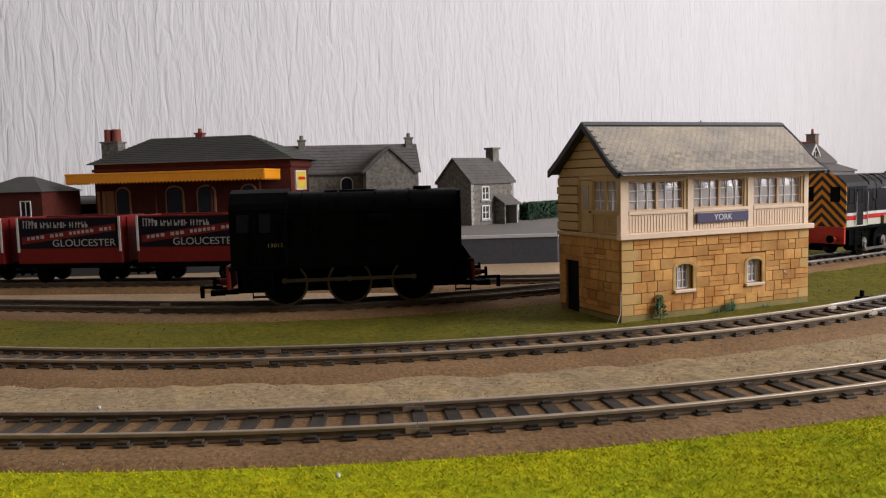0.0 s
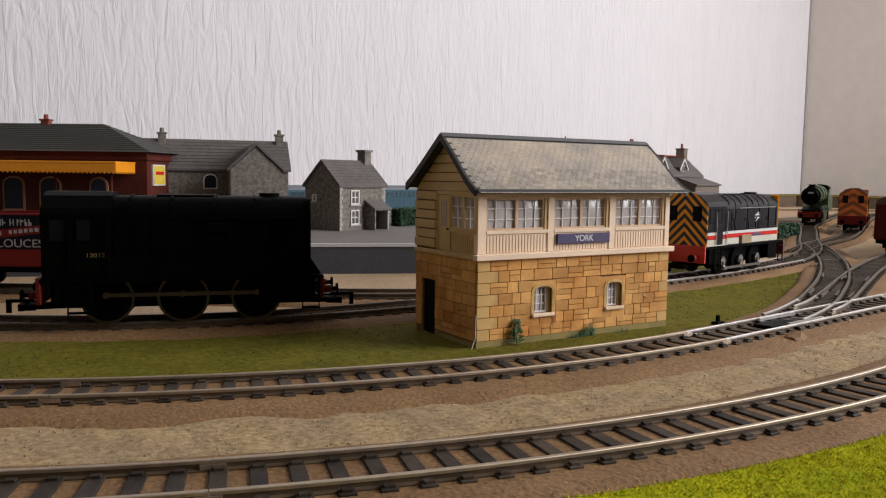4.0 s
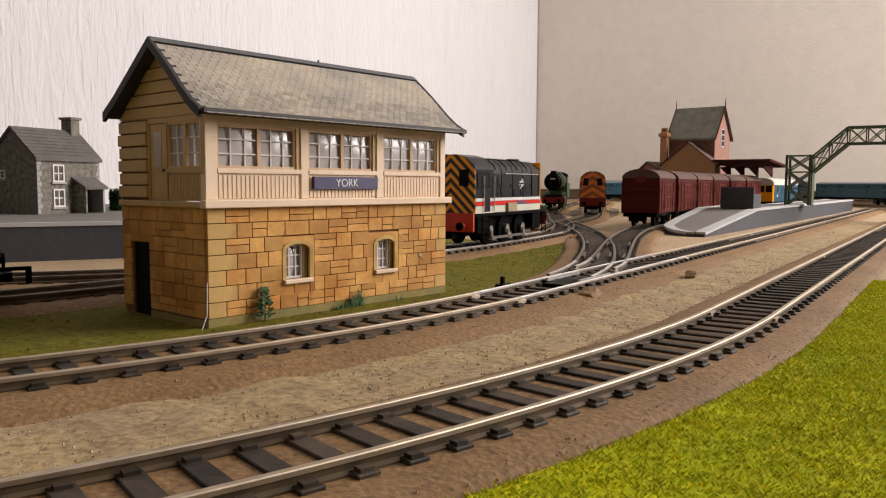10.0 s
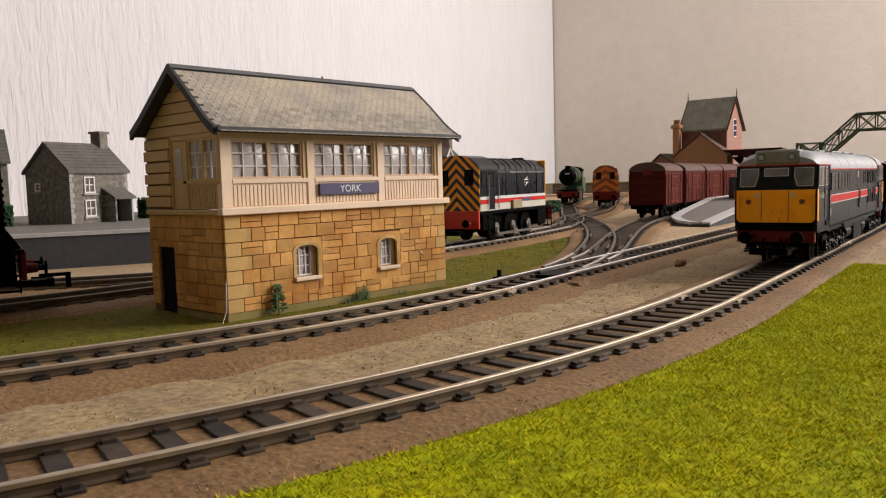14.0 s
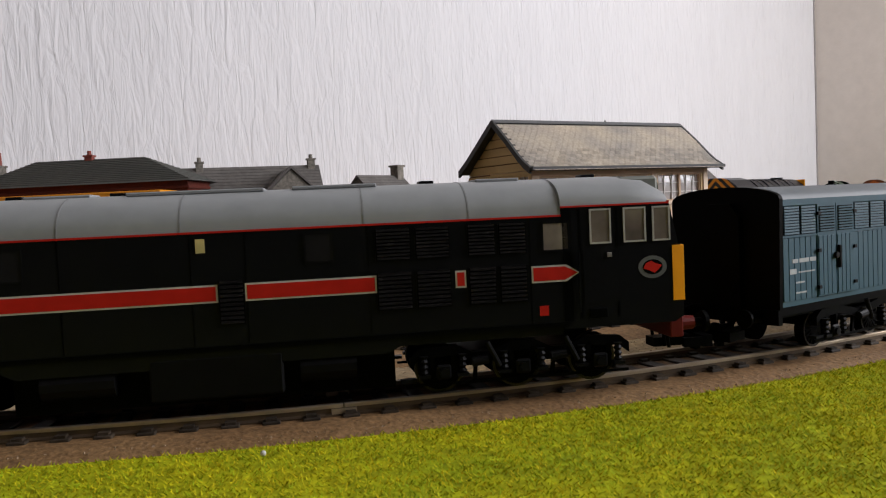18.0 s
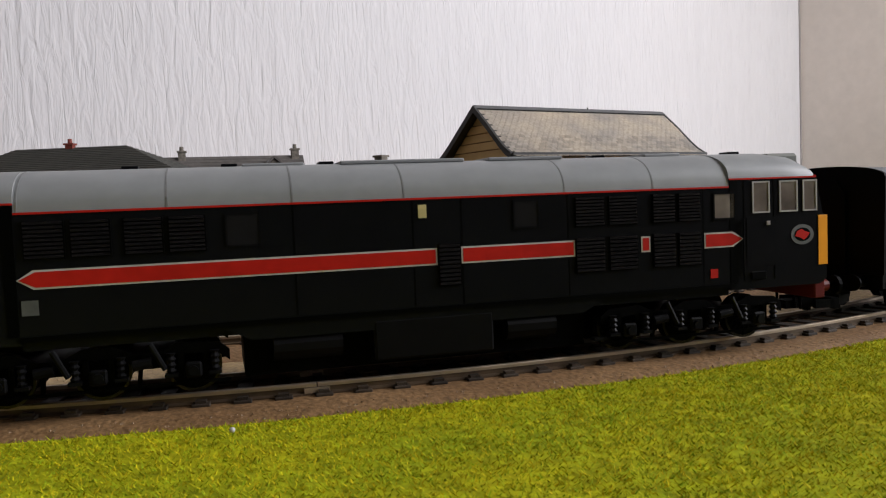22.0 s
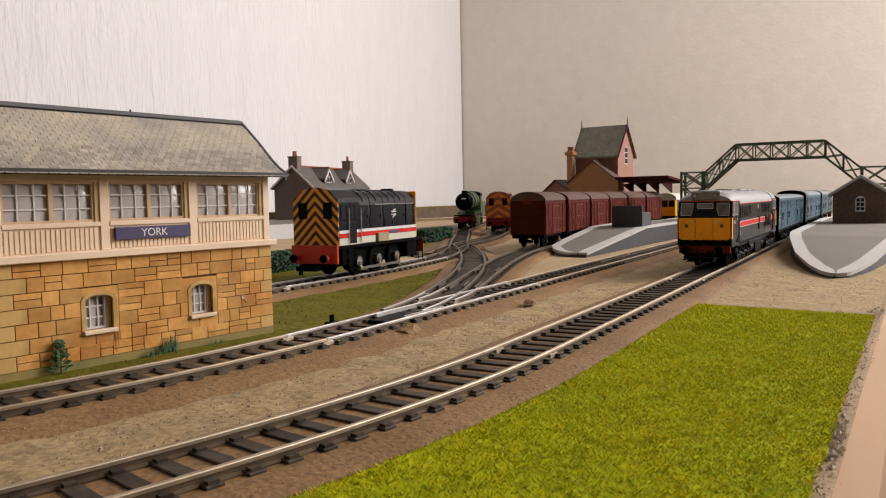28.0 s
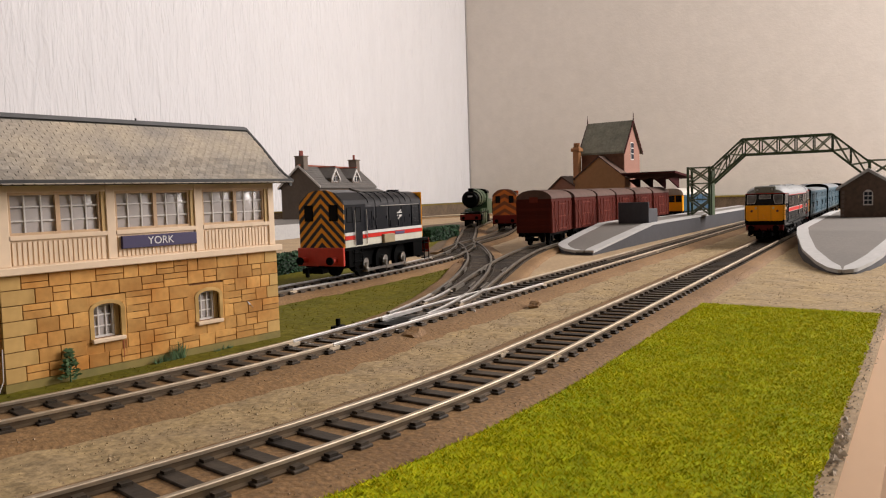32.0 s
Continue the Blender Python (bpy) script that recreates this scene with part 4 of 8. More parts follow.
def slope_at(s):
    k = min(max(int(np.searchsorted(acc, s)) - 1, 0), len(acc) - 2)
    f = (s - acc[k]) / (acc[k + 1] - acc[k])
    (ya, za), (yb, zb) = ROOF_S[k], ROOF_S[k + 1]
    return ya + (yb - ya) * f, za + (zb - za) * f, math.degrees(math.atan2(za - zb, ya - yb))


ROWS, COLS = 17, 36
for r in range(ROWS):
    s = 0.1 + (acc[-1] - 0.12) * (r + 1) / ROWS
    for c in range(COLS):
        x = -0.4 + 12.88 * (c + 0.5 * (r % 2)) / COLS
        SLATES.append((roof, x, *slope_at(s), r >= 9))
# loose thread of glue on the corner, weeds at the foot of the wall


def weeds(name, x, y, h, n, seed, label, spread=0.35, spiky=False):
    r = random.Random(seed)
    t = thing(name, place(x, y, 0.0), label, "plant")
    bm = bm_new()
    bm2 = bm_new()
    cyl(bm2, (0, 0, 0), (0.02, 0, h * 0.9), 0.035, 0.015, n=6)
    for k in range(n):
        z = h * (0.05 if spiky else r.uniform(0.12, 1.0))
        w = spread * (1.15 - z / h)
        a = r.uniform(0, 2 * math.pi)
        if spiky:
            p = Vector((r.uniform(-spread, spread), r.uniform(-0.05, 0.05), 0))
            q = p + Vector((r.uniform(-0.25, 0.25), r.uniform(-0.06, 0.02), h * r.uniform(0.5, 1)))
            sd = Vector((0.035, 0.01, 0))
            bm.faces.new([bm.verts.new(v) for v in (p - sd, p + sd, q)])
        else:
            c = Vector((w * math.cos(a) * r.uniform(0.2, 1), 0.18 * math.sin(a) * r.uniform(0.2, 1), z))
            d = Vector((math.cos(a), 0.5 * math.sin(a), r.uniform(-0.2, 0.5))) * 0.1
            e = Vector((-math.sin(a), r.uniform(-0.5, 0.5), math.cos(a))) * 0.055
            bm.faces.new([bm.verts.new(v) for v in (c - d, c + e, c + d * 1.3, c - e)])
    part("stem", bm2, "leaf_green", t)
    part("leaves", bm, "leaf_green", t)
    return t


weeds("weed", 2.1, -0.25, 1.25, 150, 1, "tall dark green weed against the signal box wall", 0.42)
weeds("grass_tuft", 6.55, -0.2, 0.85, 60, 2, "tuft of green grass against the signal box wall", 0.3, True)
weeds("grass_tuft", 5.9, -0.2, 0.4, 40, 3, "low tuft of green grass against the signal box wall", 0.4, True)
weeds("grass_tuft", 8.7, -0.2, 0.28, 40, 5, "low tuft of green grass against the signal box wall", 0.45, True)
part("chipped_mark", prism(bm_new(), ((10.2, 1.95), (10.32, 1.85), (10.5, 1.62), (10.36, 1.78), (10.28, 1.78)), -0.075, -0.05, "y"), "white_frame", sbox, "white chip in the stone")
for xa, za, xb, zb in ((-0.06, 1.6, -0.1, 0.5), (-0.1, 0.5, -0.3, 0.06)):
    part("glue_thread", bar(bm_new(), (xa, -0.08, za), (xb, -0.1, zb), 0.025, 0.025), "white_frame", sbox, "pale thread of dried glue")
for x, w, h in ((4.3, 0.05, 0.75), (4.42, 0.03, 0.5)):
    part("rust_streak", prism(bm_new(), ((x, 1.2), (x + w, 1.2), (x + w * 0.6, 1.2 - h), (x + w * 0.3, 1.2 - h)), -0.052, -0.047, "y"), "rust_stain", sbox, "thin rust streak below a sill")
# ---- platforms ----


def slab(name, outline, z0, z1, topmat, sidemat, label, edge=None, kind="structure"):
    """A flat-topped platform from its plan outline, with a coping strip along the named sides."""
    t = thing(name, Matrix(), label, "platform", kind=kind)
    part("platform_body", prism(bm_new(), outline, z0, z1 - 0.12, "z"), sidemat, t)
    part("platform_top", prism(bm_new(), outline, z1 - 0.12, z1, "z"), topmat, t)
    for i in edge or ():
        a, b = Vector((*outline[i], 0)), Vector((*outline[(i + 1) % len(outline)], 0))
        d = (b - a).normalized()
        n = Vector((-d.y, d.x, 0))
        bm = bm_new()
        vs = [bm.verts.new(p + o * n + Vector((0, 0, z))) for z in (z1 - 0.2, z1 + 0.04) for p, o in ((a, -0.08), (b, -0.08), (b, 0.55), (a, 0.55))]
        for f in ((3, 2, 1, 0), (4, 5, 6, 7), (0, 1, 5, 4), (1, 2, 6, 5), (2, 3, 7, 6), (3, 0, 4, 7)):
            bm.faces.new([vs[k] for k in f])
        part("coping", bm, "platform_edge", t, "pale grey coping edge")
    return t


PLAT_Z = 2.35
slab("platform_north", [(-70, 66), (-40, 47), (-20, 38), (3, 29.2), (12, 25.6), (20, 31), (33, 50), (34, 66), (10, 80), (-60, 92)], 0.0, PLAT_Z, "platform_grey", "platform_side", "long grey station platform with dark slate-coloured sides", edge=(1, 2, 3, 4))
slab("platform_yard", [(58, 66), (84, 70), (124, 82), (124, 98.4), (92, 94.5), (62, 88)], 0.0, 2.45, "platform_grey", "platform_edge", "pale grey slab under the stone house")


def ramp_platform(name, label, xs, low, high, height, strip=1.0, inner="platform_grey"):
    """A platform that follows two edge curves and ramps down to a tip."""
    t = thing(name, Matrix(), label, "platform", kind="structure")
    bodies = {"platform_body": bm_new(), "platform_top": bm_new(), "coping": bm_new()}
    prev = None
    for x in xs:
        a, b, h = low(x), high(x), height(x)
        w = min(strip, (b - a) * 0.45)
        ring = {
            "platform_body": [(a, 0.0), (a, h - 0.15), (b, h - 0.15), (b, 0.0)],
            "platform_top": [(a + w, h - 0.2), (a + w, h), (b - w, h), (b - w, h - 0.2)],
            "coping": [(a - 0.1, h - 0.22), (a - 0.1, h + 0.03), (a + w, h + 0.03), (a + w, h - 0.2), (b - w, h - 0.2), (b - w, h + 0.03), (b + 0.1, h + 0.03), (b + 0.1, h - 0.22)],
        }
        cur = {k: [bodies[k].verts.new((x, y, z)) for y, z in v] for k, v in ring.items()}
        if prev:
            for k in cur:
                n = len(cur[k])
                for i in range(n - (0 if k == "platform_top" else 1)):
                    bodies[k].faces.new((prev[k][i], prev[k][(i + 1) % n], cur[k][(i + 1) % n], cur[k][i]))
        else:
            for k in ("platform_body", "platform_top"):
                bodies[k].faces.new(cur[k])
            bodies["coping"].faces.new(cur["coping"][:4])
            bodies["coping"].faces.new(cur["coping"][4:])
        prev = cur
    part("platform_body", bodies["platform_body"], "platform_side", t, "dark grey side walls")
    part("platform_top", bodies["platform_top"], inner, t)
    part("coping", bodies["coping"], "platform_edge", t, "white painted coping")
    return t


def ease(v):
    v = min(max(v, 0.0), 1.0)
    return v * v * (3 - 2 * v)


ISL0 = 57.4
isl_low = lambda x: 7.2 + 0.11 * (x - 59)
isl_high = lambda x: min(y_on(LINE_F, x) - 2.2, isl_low(x) + 1.6 + 7.4 * math.sin(min((x - ISL0) / 20.0, 1.0) * math.pi / 2) ** 0.55 + 0.02 * max(x - 82, 0), isl_low(x) + 10.5 - 5.6 * ease((x - 84) / 14))
ramp_platform("platform_island", "grey island platform with white edges and a ramped tip", [ISL0 + 0.02 + 0.9 * k for k in range(30)] + [ISL0 + 27 + 3 * k for k in range(24)], isl_low, isl_high, lambda x: 0.45 + 1.75 * min((x - ISL0) / 20.0, 1.0), 1.0)
RP0 = 46.6


def along(x, *knots):
    """Straight-line interpolation through (x, y) knots."""
    return float(np.interp(x, [k[0] for k in knots], [k[1] for k in knots]))


rp_high = lambda x: min(along(x, (46.6, -16.7), (47.4, -15.9), (50, -14.6), (56.3, -12.2), (66, -9.5), (76, -7.2), (120, -1.4)), y_on(FRONT_A, x) - 2.7)
rp_low = lambda x: max(along(x, (46.6, -16.9), (47.2, -17.5), (50, -17.9), (53.5, -18.1), (63, -18.1)), edge_y(x) + 0.1)
ramp_platform("platform_south", "grey platform with white edges and a ramped end", [RP0 + 0.02 + 0.45 * k for k in range(20)] + [RP0 + 9.1 + 0.9 * k for k in range(20)] + [RP0 + 27.4 + 3 * k for k in range(22)], rp_low, rp_high, lambda x: 0.4 + 1.45 * min((x - RP0) / 22.0, 1.0), 0.95)
kiosk = thing("platform_block", place(77.2, 9.6, 2.18, 7), "grey card shelter with a tall end panel on the island platform", "shelter")
part("end_panel", box(bm_new(), 0, 0, 0, 0.3, 3.7, 2.5, 0.04), "platform_side", kiosk)
part("block_body", box(bm_new(), 0.3, 0.05, 0, 4.0, 3.6, 1.65, 0.04), "platform_side", kiosk)

# ---- houses ----


def chimney(parent, x, y, z0, z1, w=0.8, d=0.8, mat="stone_grey", pots=1, potmat="chimney_red", poth=0.9):
    c = part("chimney", box(bm_new(), x - w / 2, y - d / 2, z0, x + w / 2, y + d / 2, z1, 0.03), mat, parent)
    part("chimney_cap", box(bm_new(), x - w / 2 - 0.12, y - d / 2 - 0.12, z1 - 0.12, x + w / 2 + 0.12, y + d / 2 + 0.12, z1 + 0.08), mat, c)
    for k in range(pots):
        px = x + (k - (pots - 1) / 2) * 0.62
        part("chimney_pot", cyl(bm_new(), (px, y, z1 + 0.08), (px, y, z1 + poth), 0.27, 0.23, n=10), potmat, c)
    return c


def gabled(name, m, w, d, h, rise, wall, roofmat, label, over=0.3, cat="house", thick=0.25):
    """House with gables at both ends of a ridge that runs along x."""
    t = thing(name, m, label, cat)
    part("wall", prism(bm_new(), ((0, 0), (d, 0), (d, h), (d / 2, h + rise), (0, h)), 0, w, "x"), wall, t)
    k = rise / (d / 2)
    rf = part("roof", prism(bm_new(), ((-over, h - over * k + thick), (d / 2, h + rise + thick), (d + over, h - over * k + thick), (d + over, h - over * k), (d / 2, h + rise), (-over, h - over * k)), -over, w + over, "x"), roofmat, t)
    # roof courses on the front slope
    n = 9
    for q in range(1, n):
        bm = bm_new()
        f = q / n
        y, z = -over + (d / 2 + over) * f, h - over * k + thick + (rise + over * k) * f
        bar(bm, (-over + 0.02, y, z + 0.02), (w + over - 0.02, y, z + 0.02), 0.1, 0.05)
        part("roof_course", bm, roofmat, rf)
    return t


def house_window(t, face, a0, a1, z0, z1, l, d, cols=2, rows=2, sill=True):
    w = glazing(t, face, a0, a1, z0, z1, cols, rows, 0.12, 0.09, 0.12, l=l, d=d, back=-0.1, pane="dark_pane")
    if sill:
        part("sill", fbox(bm_new(), face, a0 - 0.15, a1 + 0.15, z0 - 0.16, z0, -0.16, 0.0, l, d), "stone_light", w)
    return w


cot = gabled("stone_cottage", place(11.7, 41.7, PLAT_Z, 20.6), 6.5, 4.9, 4.4, 2.3, "stone_grey", "stone_roof", "small grey stone cottage with two white sash windows", 0.2)
house_window(cot, "S", 1.5, 2.65, 2.55, 3.95, 6.5, 4.9)
house_window(cot, "S", 1.5, 2.65, 0.55, 2.0, 6.5, 4.9)
house_window(cot, "W", 3.2, 3.8, 2.8, 3.5, 6.5, 4.9, 1, 2)
chimney(cot, 5.95, 2.45, 6.2, 7.95, 0.95, 1.1, "stone_grey", 0)
porch = part("porch", box(bm_new(), 3.6, -1.3, 0, 3.78, 0, 2.3), "stone_grey", cot, "lean-to porch with dark doorway")
part("porch_wall", box(bm_new(), 5.5, -1.3, 0, 5.68, 0, 2.05), "stone_light", porch)
part("porch_roof", prism(bm_new(), ((-1.5, 2.15), (0.0, 3.0), (0.0, 2.8), (-1.5, 1.95)), 3.4, 5.9, "x"), "stone_roof", porch)
part("door", box(bm_new(), 4.0, -0.12, 0.02, 5.2, -0.02, 2.05), "door_dark", porch)
for k in range(10):
    for x, sg in ((0.0, 1), (6.5, -1)):
        w = 0.45 if k % 2 else 0.28
        part("quoin", box(bm_new(), min(x, x + sg * w), -0.035, 0.04 + 0.43 * k, max(x, x + sg * w), 0.0, 0.42 + 0.43 * k), "stone_light", cot)

ter = gabled("stone_terrace", place(-3.5, 66.2, PLAT_Z, -13), 18.0, 6.5, 6.0, 3.2, "stone_grey", "stone_roof", "long grey stone cottage row with a gabled wing", 0.3)
wg_part = part("wing_wall", prism(bm_new(), ((11.0, 0), (16.6, 0), (16.6, 5.9), (13.8, 8.5), (11.0, 5.9)), -5.2, 0.2, "y"), "stone_grey", ter, "gabled wing wall")
part("wing_roof", prism(bm_new(), ((10.7, 5.7), (13.8, 8.6), (16.9, 5.7), (16.9, 5.95), (13.8, 8.88), (10.7, 5.95)), -5.4, 2.2, "y"), "stone_roof", ter)
aw = part("arched_window", prism(bm_new(), [(8.2, 3.6), (9.8, 3.6)] + [(9.0 + 0.8 * math.cos(a), 4.7 + 0.7 * math.sin(a)) for a in [math.pi * k / 8 for k in range(9)]], -0.12, -0.02, "y"), "white_frame", ter)
part("pane", prism(bm_new(), [(8.35, 3.75), (9.65, 3.75)] + [(9.0 + 0.65 * math.cos(a), 4.7 + 0.55 * math.sin(a)) for a in [math.pi * k / 8 for k in range(9)]], -0.15, -0.11, "y"), "dark_pane", aw)
chimney(ter, 17.3, 3.2, 8.6, 10.2, 0.9, 1.0, "stone_grey", 1, "stone_grey", 0.6)
chimney(ter, 3.7, 3.2, 8.6, 10.1, 0.9, 1.0, "stone_grey", 1, "stone_grey", 0.6)

# station: brick walls, hipped roof, orange canopy
ST_W, ST_D, ST_H = 25.5, 10.0, 7.6
st = thing("station_building", place(-2.44 - 0.839 * ST_W, 59.7 + 0.545 * ST_W, PLAT_Z, -33), "red brick station building with grey hipped roof and orange canopy", "station")
part("wall", box(bm_new(), 0.3, 0.3, 0, ST_W - 0.3, ST_D - 0.3, ST_H), "red_brick", st)
part("cornice", box(bm_new(), 0.1, 0.1, ST_H - 0.9, ST_W - 0.1, ST_D - 0.1, ST_H - 0.55, 0.05), "red_brick", st)
bm = bm_new()
ev = [bm.verts.new(v) for v in ((-0.4, -0.4, ST_H), (ST_W + 0.4, -0.4, ST_H), (ST_W + 0.4, ST_D + 0.4, ST_H), (-0.4, ST_D + 0.4, ST_H))]
rv = [bm.verts.new(v) for v in ((5.4, ST_D / 2, ST_H + 3.2), (ST_W - 7.0, ST_D / 2, ST_H + 3.2))]
for f in ((ev[0], ev[1], rv[1], rv[0]), (ev[1], ev[2], rv[1]), (ev[2], ev[3], rv[0], rv[1]), (ev[3], ev[0], rv[0]), (ev[3], ev[2], ev[1], ev[0])):
    bm.faces.new(f)
rf = part("roof", bm, "roof_grey", st, "dark grey hipped roof")
for q in range(1, 14):
    f = q / 14
    y, z = -0.4 + (ST_D / 2 + 0.4) * f, ST_H + 3.2 * f + 0.03
    xa, xb = -0.4 + 5.8 * f, ST_W + 0.4 - 7.4 * f
    part("roof_course", bar(bm_new(), (xa, y, z), (xb, y, z), 0.12, 0.07), "roof_grey", rf)
    part("roof_course", bar(bm_new(), (xb, y, z), (xb, ST_D - y, z), 0.12, 0.07), "roof_grey", rf)
chimney(st, 0.1, ST_D / 2, ST_H - 0.5, ST_H + 2.9, 2.3, 1.7, "stone_grey", 0)
for x in (-0.45, 0.65):
    part("chimney_pot", cyl(bm_new(), (x, ST_D / 2, ST_H + 2.9), (x, ST_D / 2, ST_H + 4.5), 0.56, 0.52, n=14), "chimney_red", st)
chimney(st, 11.9, ST_D / 2, ST_H + 2.9, ST_H + 3.6, 0.9, 0.8, "chimney_red", 1, "chimney_red", 0.6)
can = part("canopy", box(bm_new(), -0.3, -4.5, 6.25, ST_W - 1.5, 0.3, 6.5, 0.04), "canopy_orange", st, "orange platform canopy")
for (xa, ya), (xb, yb) in (((-0.2, -4.4), (ST_W - 1.6, -4.4)), ((ST_W - 1.6, -4.4), (ST_W - 1.6, 0.2)), ((-0.2, -4.4), (-0.2, 0.2))):
    part("valance", bar(bm_new(), (xa, ya, 5.88), (xb, yb, 5.88), 0.14, 0.95), "canopy_orange", can)
    n = int(math.hypot(xb - xa, yb - ya) / 0.45)
    tooth = mesh_of("valance_tooth", cyl(bm_new(), (0, 0, 5.24), (0, 0, 5.42), 0.05, 0.2, n=6), "canopy_orange")
    for k in range(n):
        f = (k + 0.5) / n
        ob = new("valance_tooth", tooth)
        ob.parent = can
        ob.matrix_basis = Matrix.Translation(Vector((xa + (xb - xa) * f, ya + (yb - ya) * f, 0)) * U)
# posts take the dark brick colour to paint the shade below the canopy
for x in (2.0, 9.0, 16.0, 22.0):
    part("canopy_post", cyl(bm_new(), (x, -1.2, 0), (x, -1.2, 6.25), 0.14, n=8), "red_brick", can)
# frames and doors dimmed in colour for the shade below the canopy
for x, w in ((3.0, 2.0), (9.5, 2.4), (13.5, 2.4), (19.0, 2.0)):
    o = part("arched_window", prism(bm_new(), [(x, 1.2), (x + w, 1.2)] + [(x + w / 2 + w / 2 * math.cos(a), 4.0 + 0.9 * math.sin(a)) for a in [math.pi * k / 8 for k in range(9)]], 0.12, 0.32, "y"), "ochre_and_canopy_shade", st)
    part("pane", prism(bm_new(), [(x + 0.2, 1.4), (x + w - 0.2, 1.4)] + [(x + w / 2 + (w / 2 - 0.2) * math.cos(a), 4.0 + 0.7 * math.sin(a)) for a in [math.pi * k / 8 for k in range(9)]], 0.06, 0.14, "y"), "dark_pane", o)
for k in range(2):
    part("station_door", box(bm_new(), 0.6 + 1.15 * k, 0.12, 0.05, 1.65 + 1.15 * k, 0.34, 4.4, 0.03), "ochre_and_canopy_shade", st, "orange panelled door in a shaded tone")
po = part("poster", box(bm_new(), ST_W - 0.3, 1.6, 4.0, ST_W - 0.12, 5.0, 6.3), "white_frame", st, "yellow and red poster in a white frame")
part("poster_sheet", box(bm_new(), ST_W - 0.14, 1.85, 4.15, ST_W - 0.08, 4.75, 6.15), "yellow_poster", po)
part("poster_mark", box(bm_new(), ST_W - 0.1, 2.2, 5.2, ST_W - 0.05, 4.4, 5.55), "stripe_red", po)

low = thing("brick_outbuilding", place(-36.5, 74, PLAT_Z, -33), "low red brick outbuilding with a grey hipped roof", "building")
part("wall", box(bm_new(), 0, 0, 0, 9.0, 7, 4.6), "red_brick", low)
bm = bm_new()
ev = [bm.verts.new(v) for v in ((-0.3, -0.3, 4.6), (9.3, -0.3, 4.6), (9.3, 7.3, 4.6), (-0.3, 7.3, 4.6))]
rv = [bm.verts.new(v) for v in ((3.5, 3.5, 6.4), (5.5, 3.5, 6.4))]
for f in ((ev[0], ev[1], rv[1], rv[0]), (ev[1], ev[2], rv[1]), (ev[2], ev[3], rv[0], rv[1]), (ev[3], ev[0], rv[0]), (ev[3], ev[2], ev[1], ev[0])):
    bm.faces.new(f)
part("roof", bm, "roof_grey", low)
house_window(low, "S", 6.2, 7.6, 1.5, 3.6, 9.0, 7.0, 2, 1)

# stone house with dormers beyond the yard
BW, BD, BH, BR = 25.3, 8.3, 6.25, 3.8
bg = gabled("dormer_house", place(94.4, 82.5, 2.45, 18.2), BW, BD, BH, BR, "stone_warm", "stone_roof", "grey stone house with white-edged gables and red chimney pots", 0.5)
part("ridge_tiles", box(bm_new(), -0.4, BD / 2 - 0.25, BH + BR + 0.15, BW + 0.4, BD / 2 + 0.25, BH + BR + 0.42), "ridge_red", bg, "red ridge tiles")
for x in (-0.55, BW + 0.45):
    bm = bm_new()
    for s in (0, 1):
        y0, z0, y1, z1 = (-0.5, BH - 0.35, BD / 2, BH + BR + 0.1) if s == 0 else (BD + 0.5, BH - 0.35, BD / 2, BH + BR + 0.1)
        prism(bm, ((y0, z0 + 0.3), (y1, z1 + 0.3), (y1, z1 - 0.15), (y0, z0 - 0.15)), x, x + 0.12, "x")
    part("bargeboard", bm, "white_frame", bg, "white bargeboard")
for x in (7.2, 16.8):
    d = part("dormer", prism(bm_new(), ((x - 1.6, BH + 0.6), (x + 1.6, BH + 0.6), (x + 1.6, BH + 1.7), (x, BH + 3.4), (x - 1.6, BH + 1.7)), 0.3, 3.8, "y"), "stone_warm", bg, "gabled dormer with white trim")
    part("dormer_roof", prism(bm_new(), ((x - 2.0, BH + 1.4), (x, BH + 3.6), (x + 2.0, BH + 1.4), (x + 2.0, BH + 1.65), (x, BH + 3.9), (x - 2.0, BH + 1.65)), 0.05, 4.4, "y"), "stone_roof", d)
    part("dormer_ridge", bar(bm_new(), (x, 0.0, BH + 3.85), (x, 4.2, BH + 3.85), 0.4, 0.25), "ridge_red", d)
    bm = bm_new()
    prism(bm, ((x - 2.0, BH + 1.3), (x, BH + 3.5), (x, BH + 3.05), (x - 2.0, BH + 0.85)), -0.05, 0.08, "y")
    prism(bm, ((x + 2.0, BH + 1.3), (x, BH + 3.5), (x, BH + 3.05), (x + 2.0, BH + 0.85)), -0.05, 0.08, "y")
    part("dormer_trim", bm, "white_frame", d)
    for o in (-0.85, 0.1):
        part("dormer_window", box(bm_new(), x + o, 0.16, BH + 0.8, x + o + 0.75, 0.3, BH + 2.0), "white_frame", d)
        part("pane", box(bm_new(), x + o + 0.12, 0.1, BH + 0.92, x + o + 0.63, 0.18, BH + 1.88), "dark_pane", d)
chimney(bg, 0.9, BD / 2, BH + 2.6, BH + 5.8, 1.7, 1.9, "stone_warm", 2, "chimney_red", 1.1)
chimney(bg, BW - 0.9, BD / 2, BH + 2.6, BH + 5.8, 1.7, 1.9, "stone_warm", 1, "chimney_red", 1.1)
part("lean_to", prism(bm_new(), ((-4.2, 0), (0.1, 0), (0.1, 5.6), (-4.2, 4.2)), 13.0, BW, "x"), "stone_warm", bg, "lean-to extension")
part("lean_to_roof", prism(bm_new(), ((-4.6, 4.1), (0.1, 5.65), (0.1, 5.9), (-4.6, 4.35)), 12.7, BW + 0.3, "x"), "stone_roof", bg)

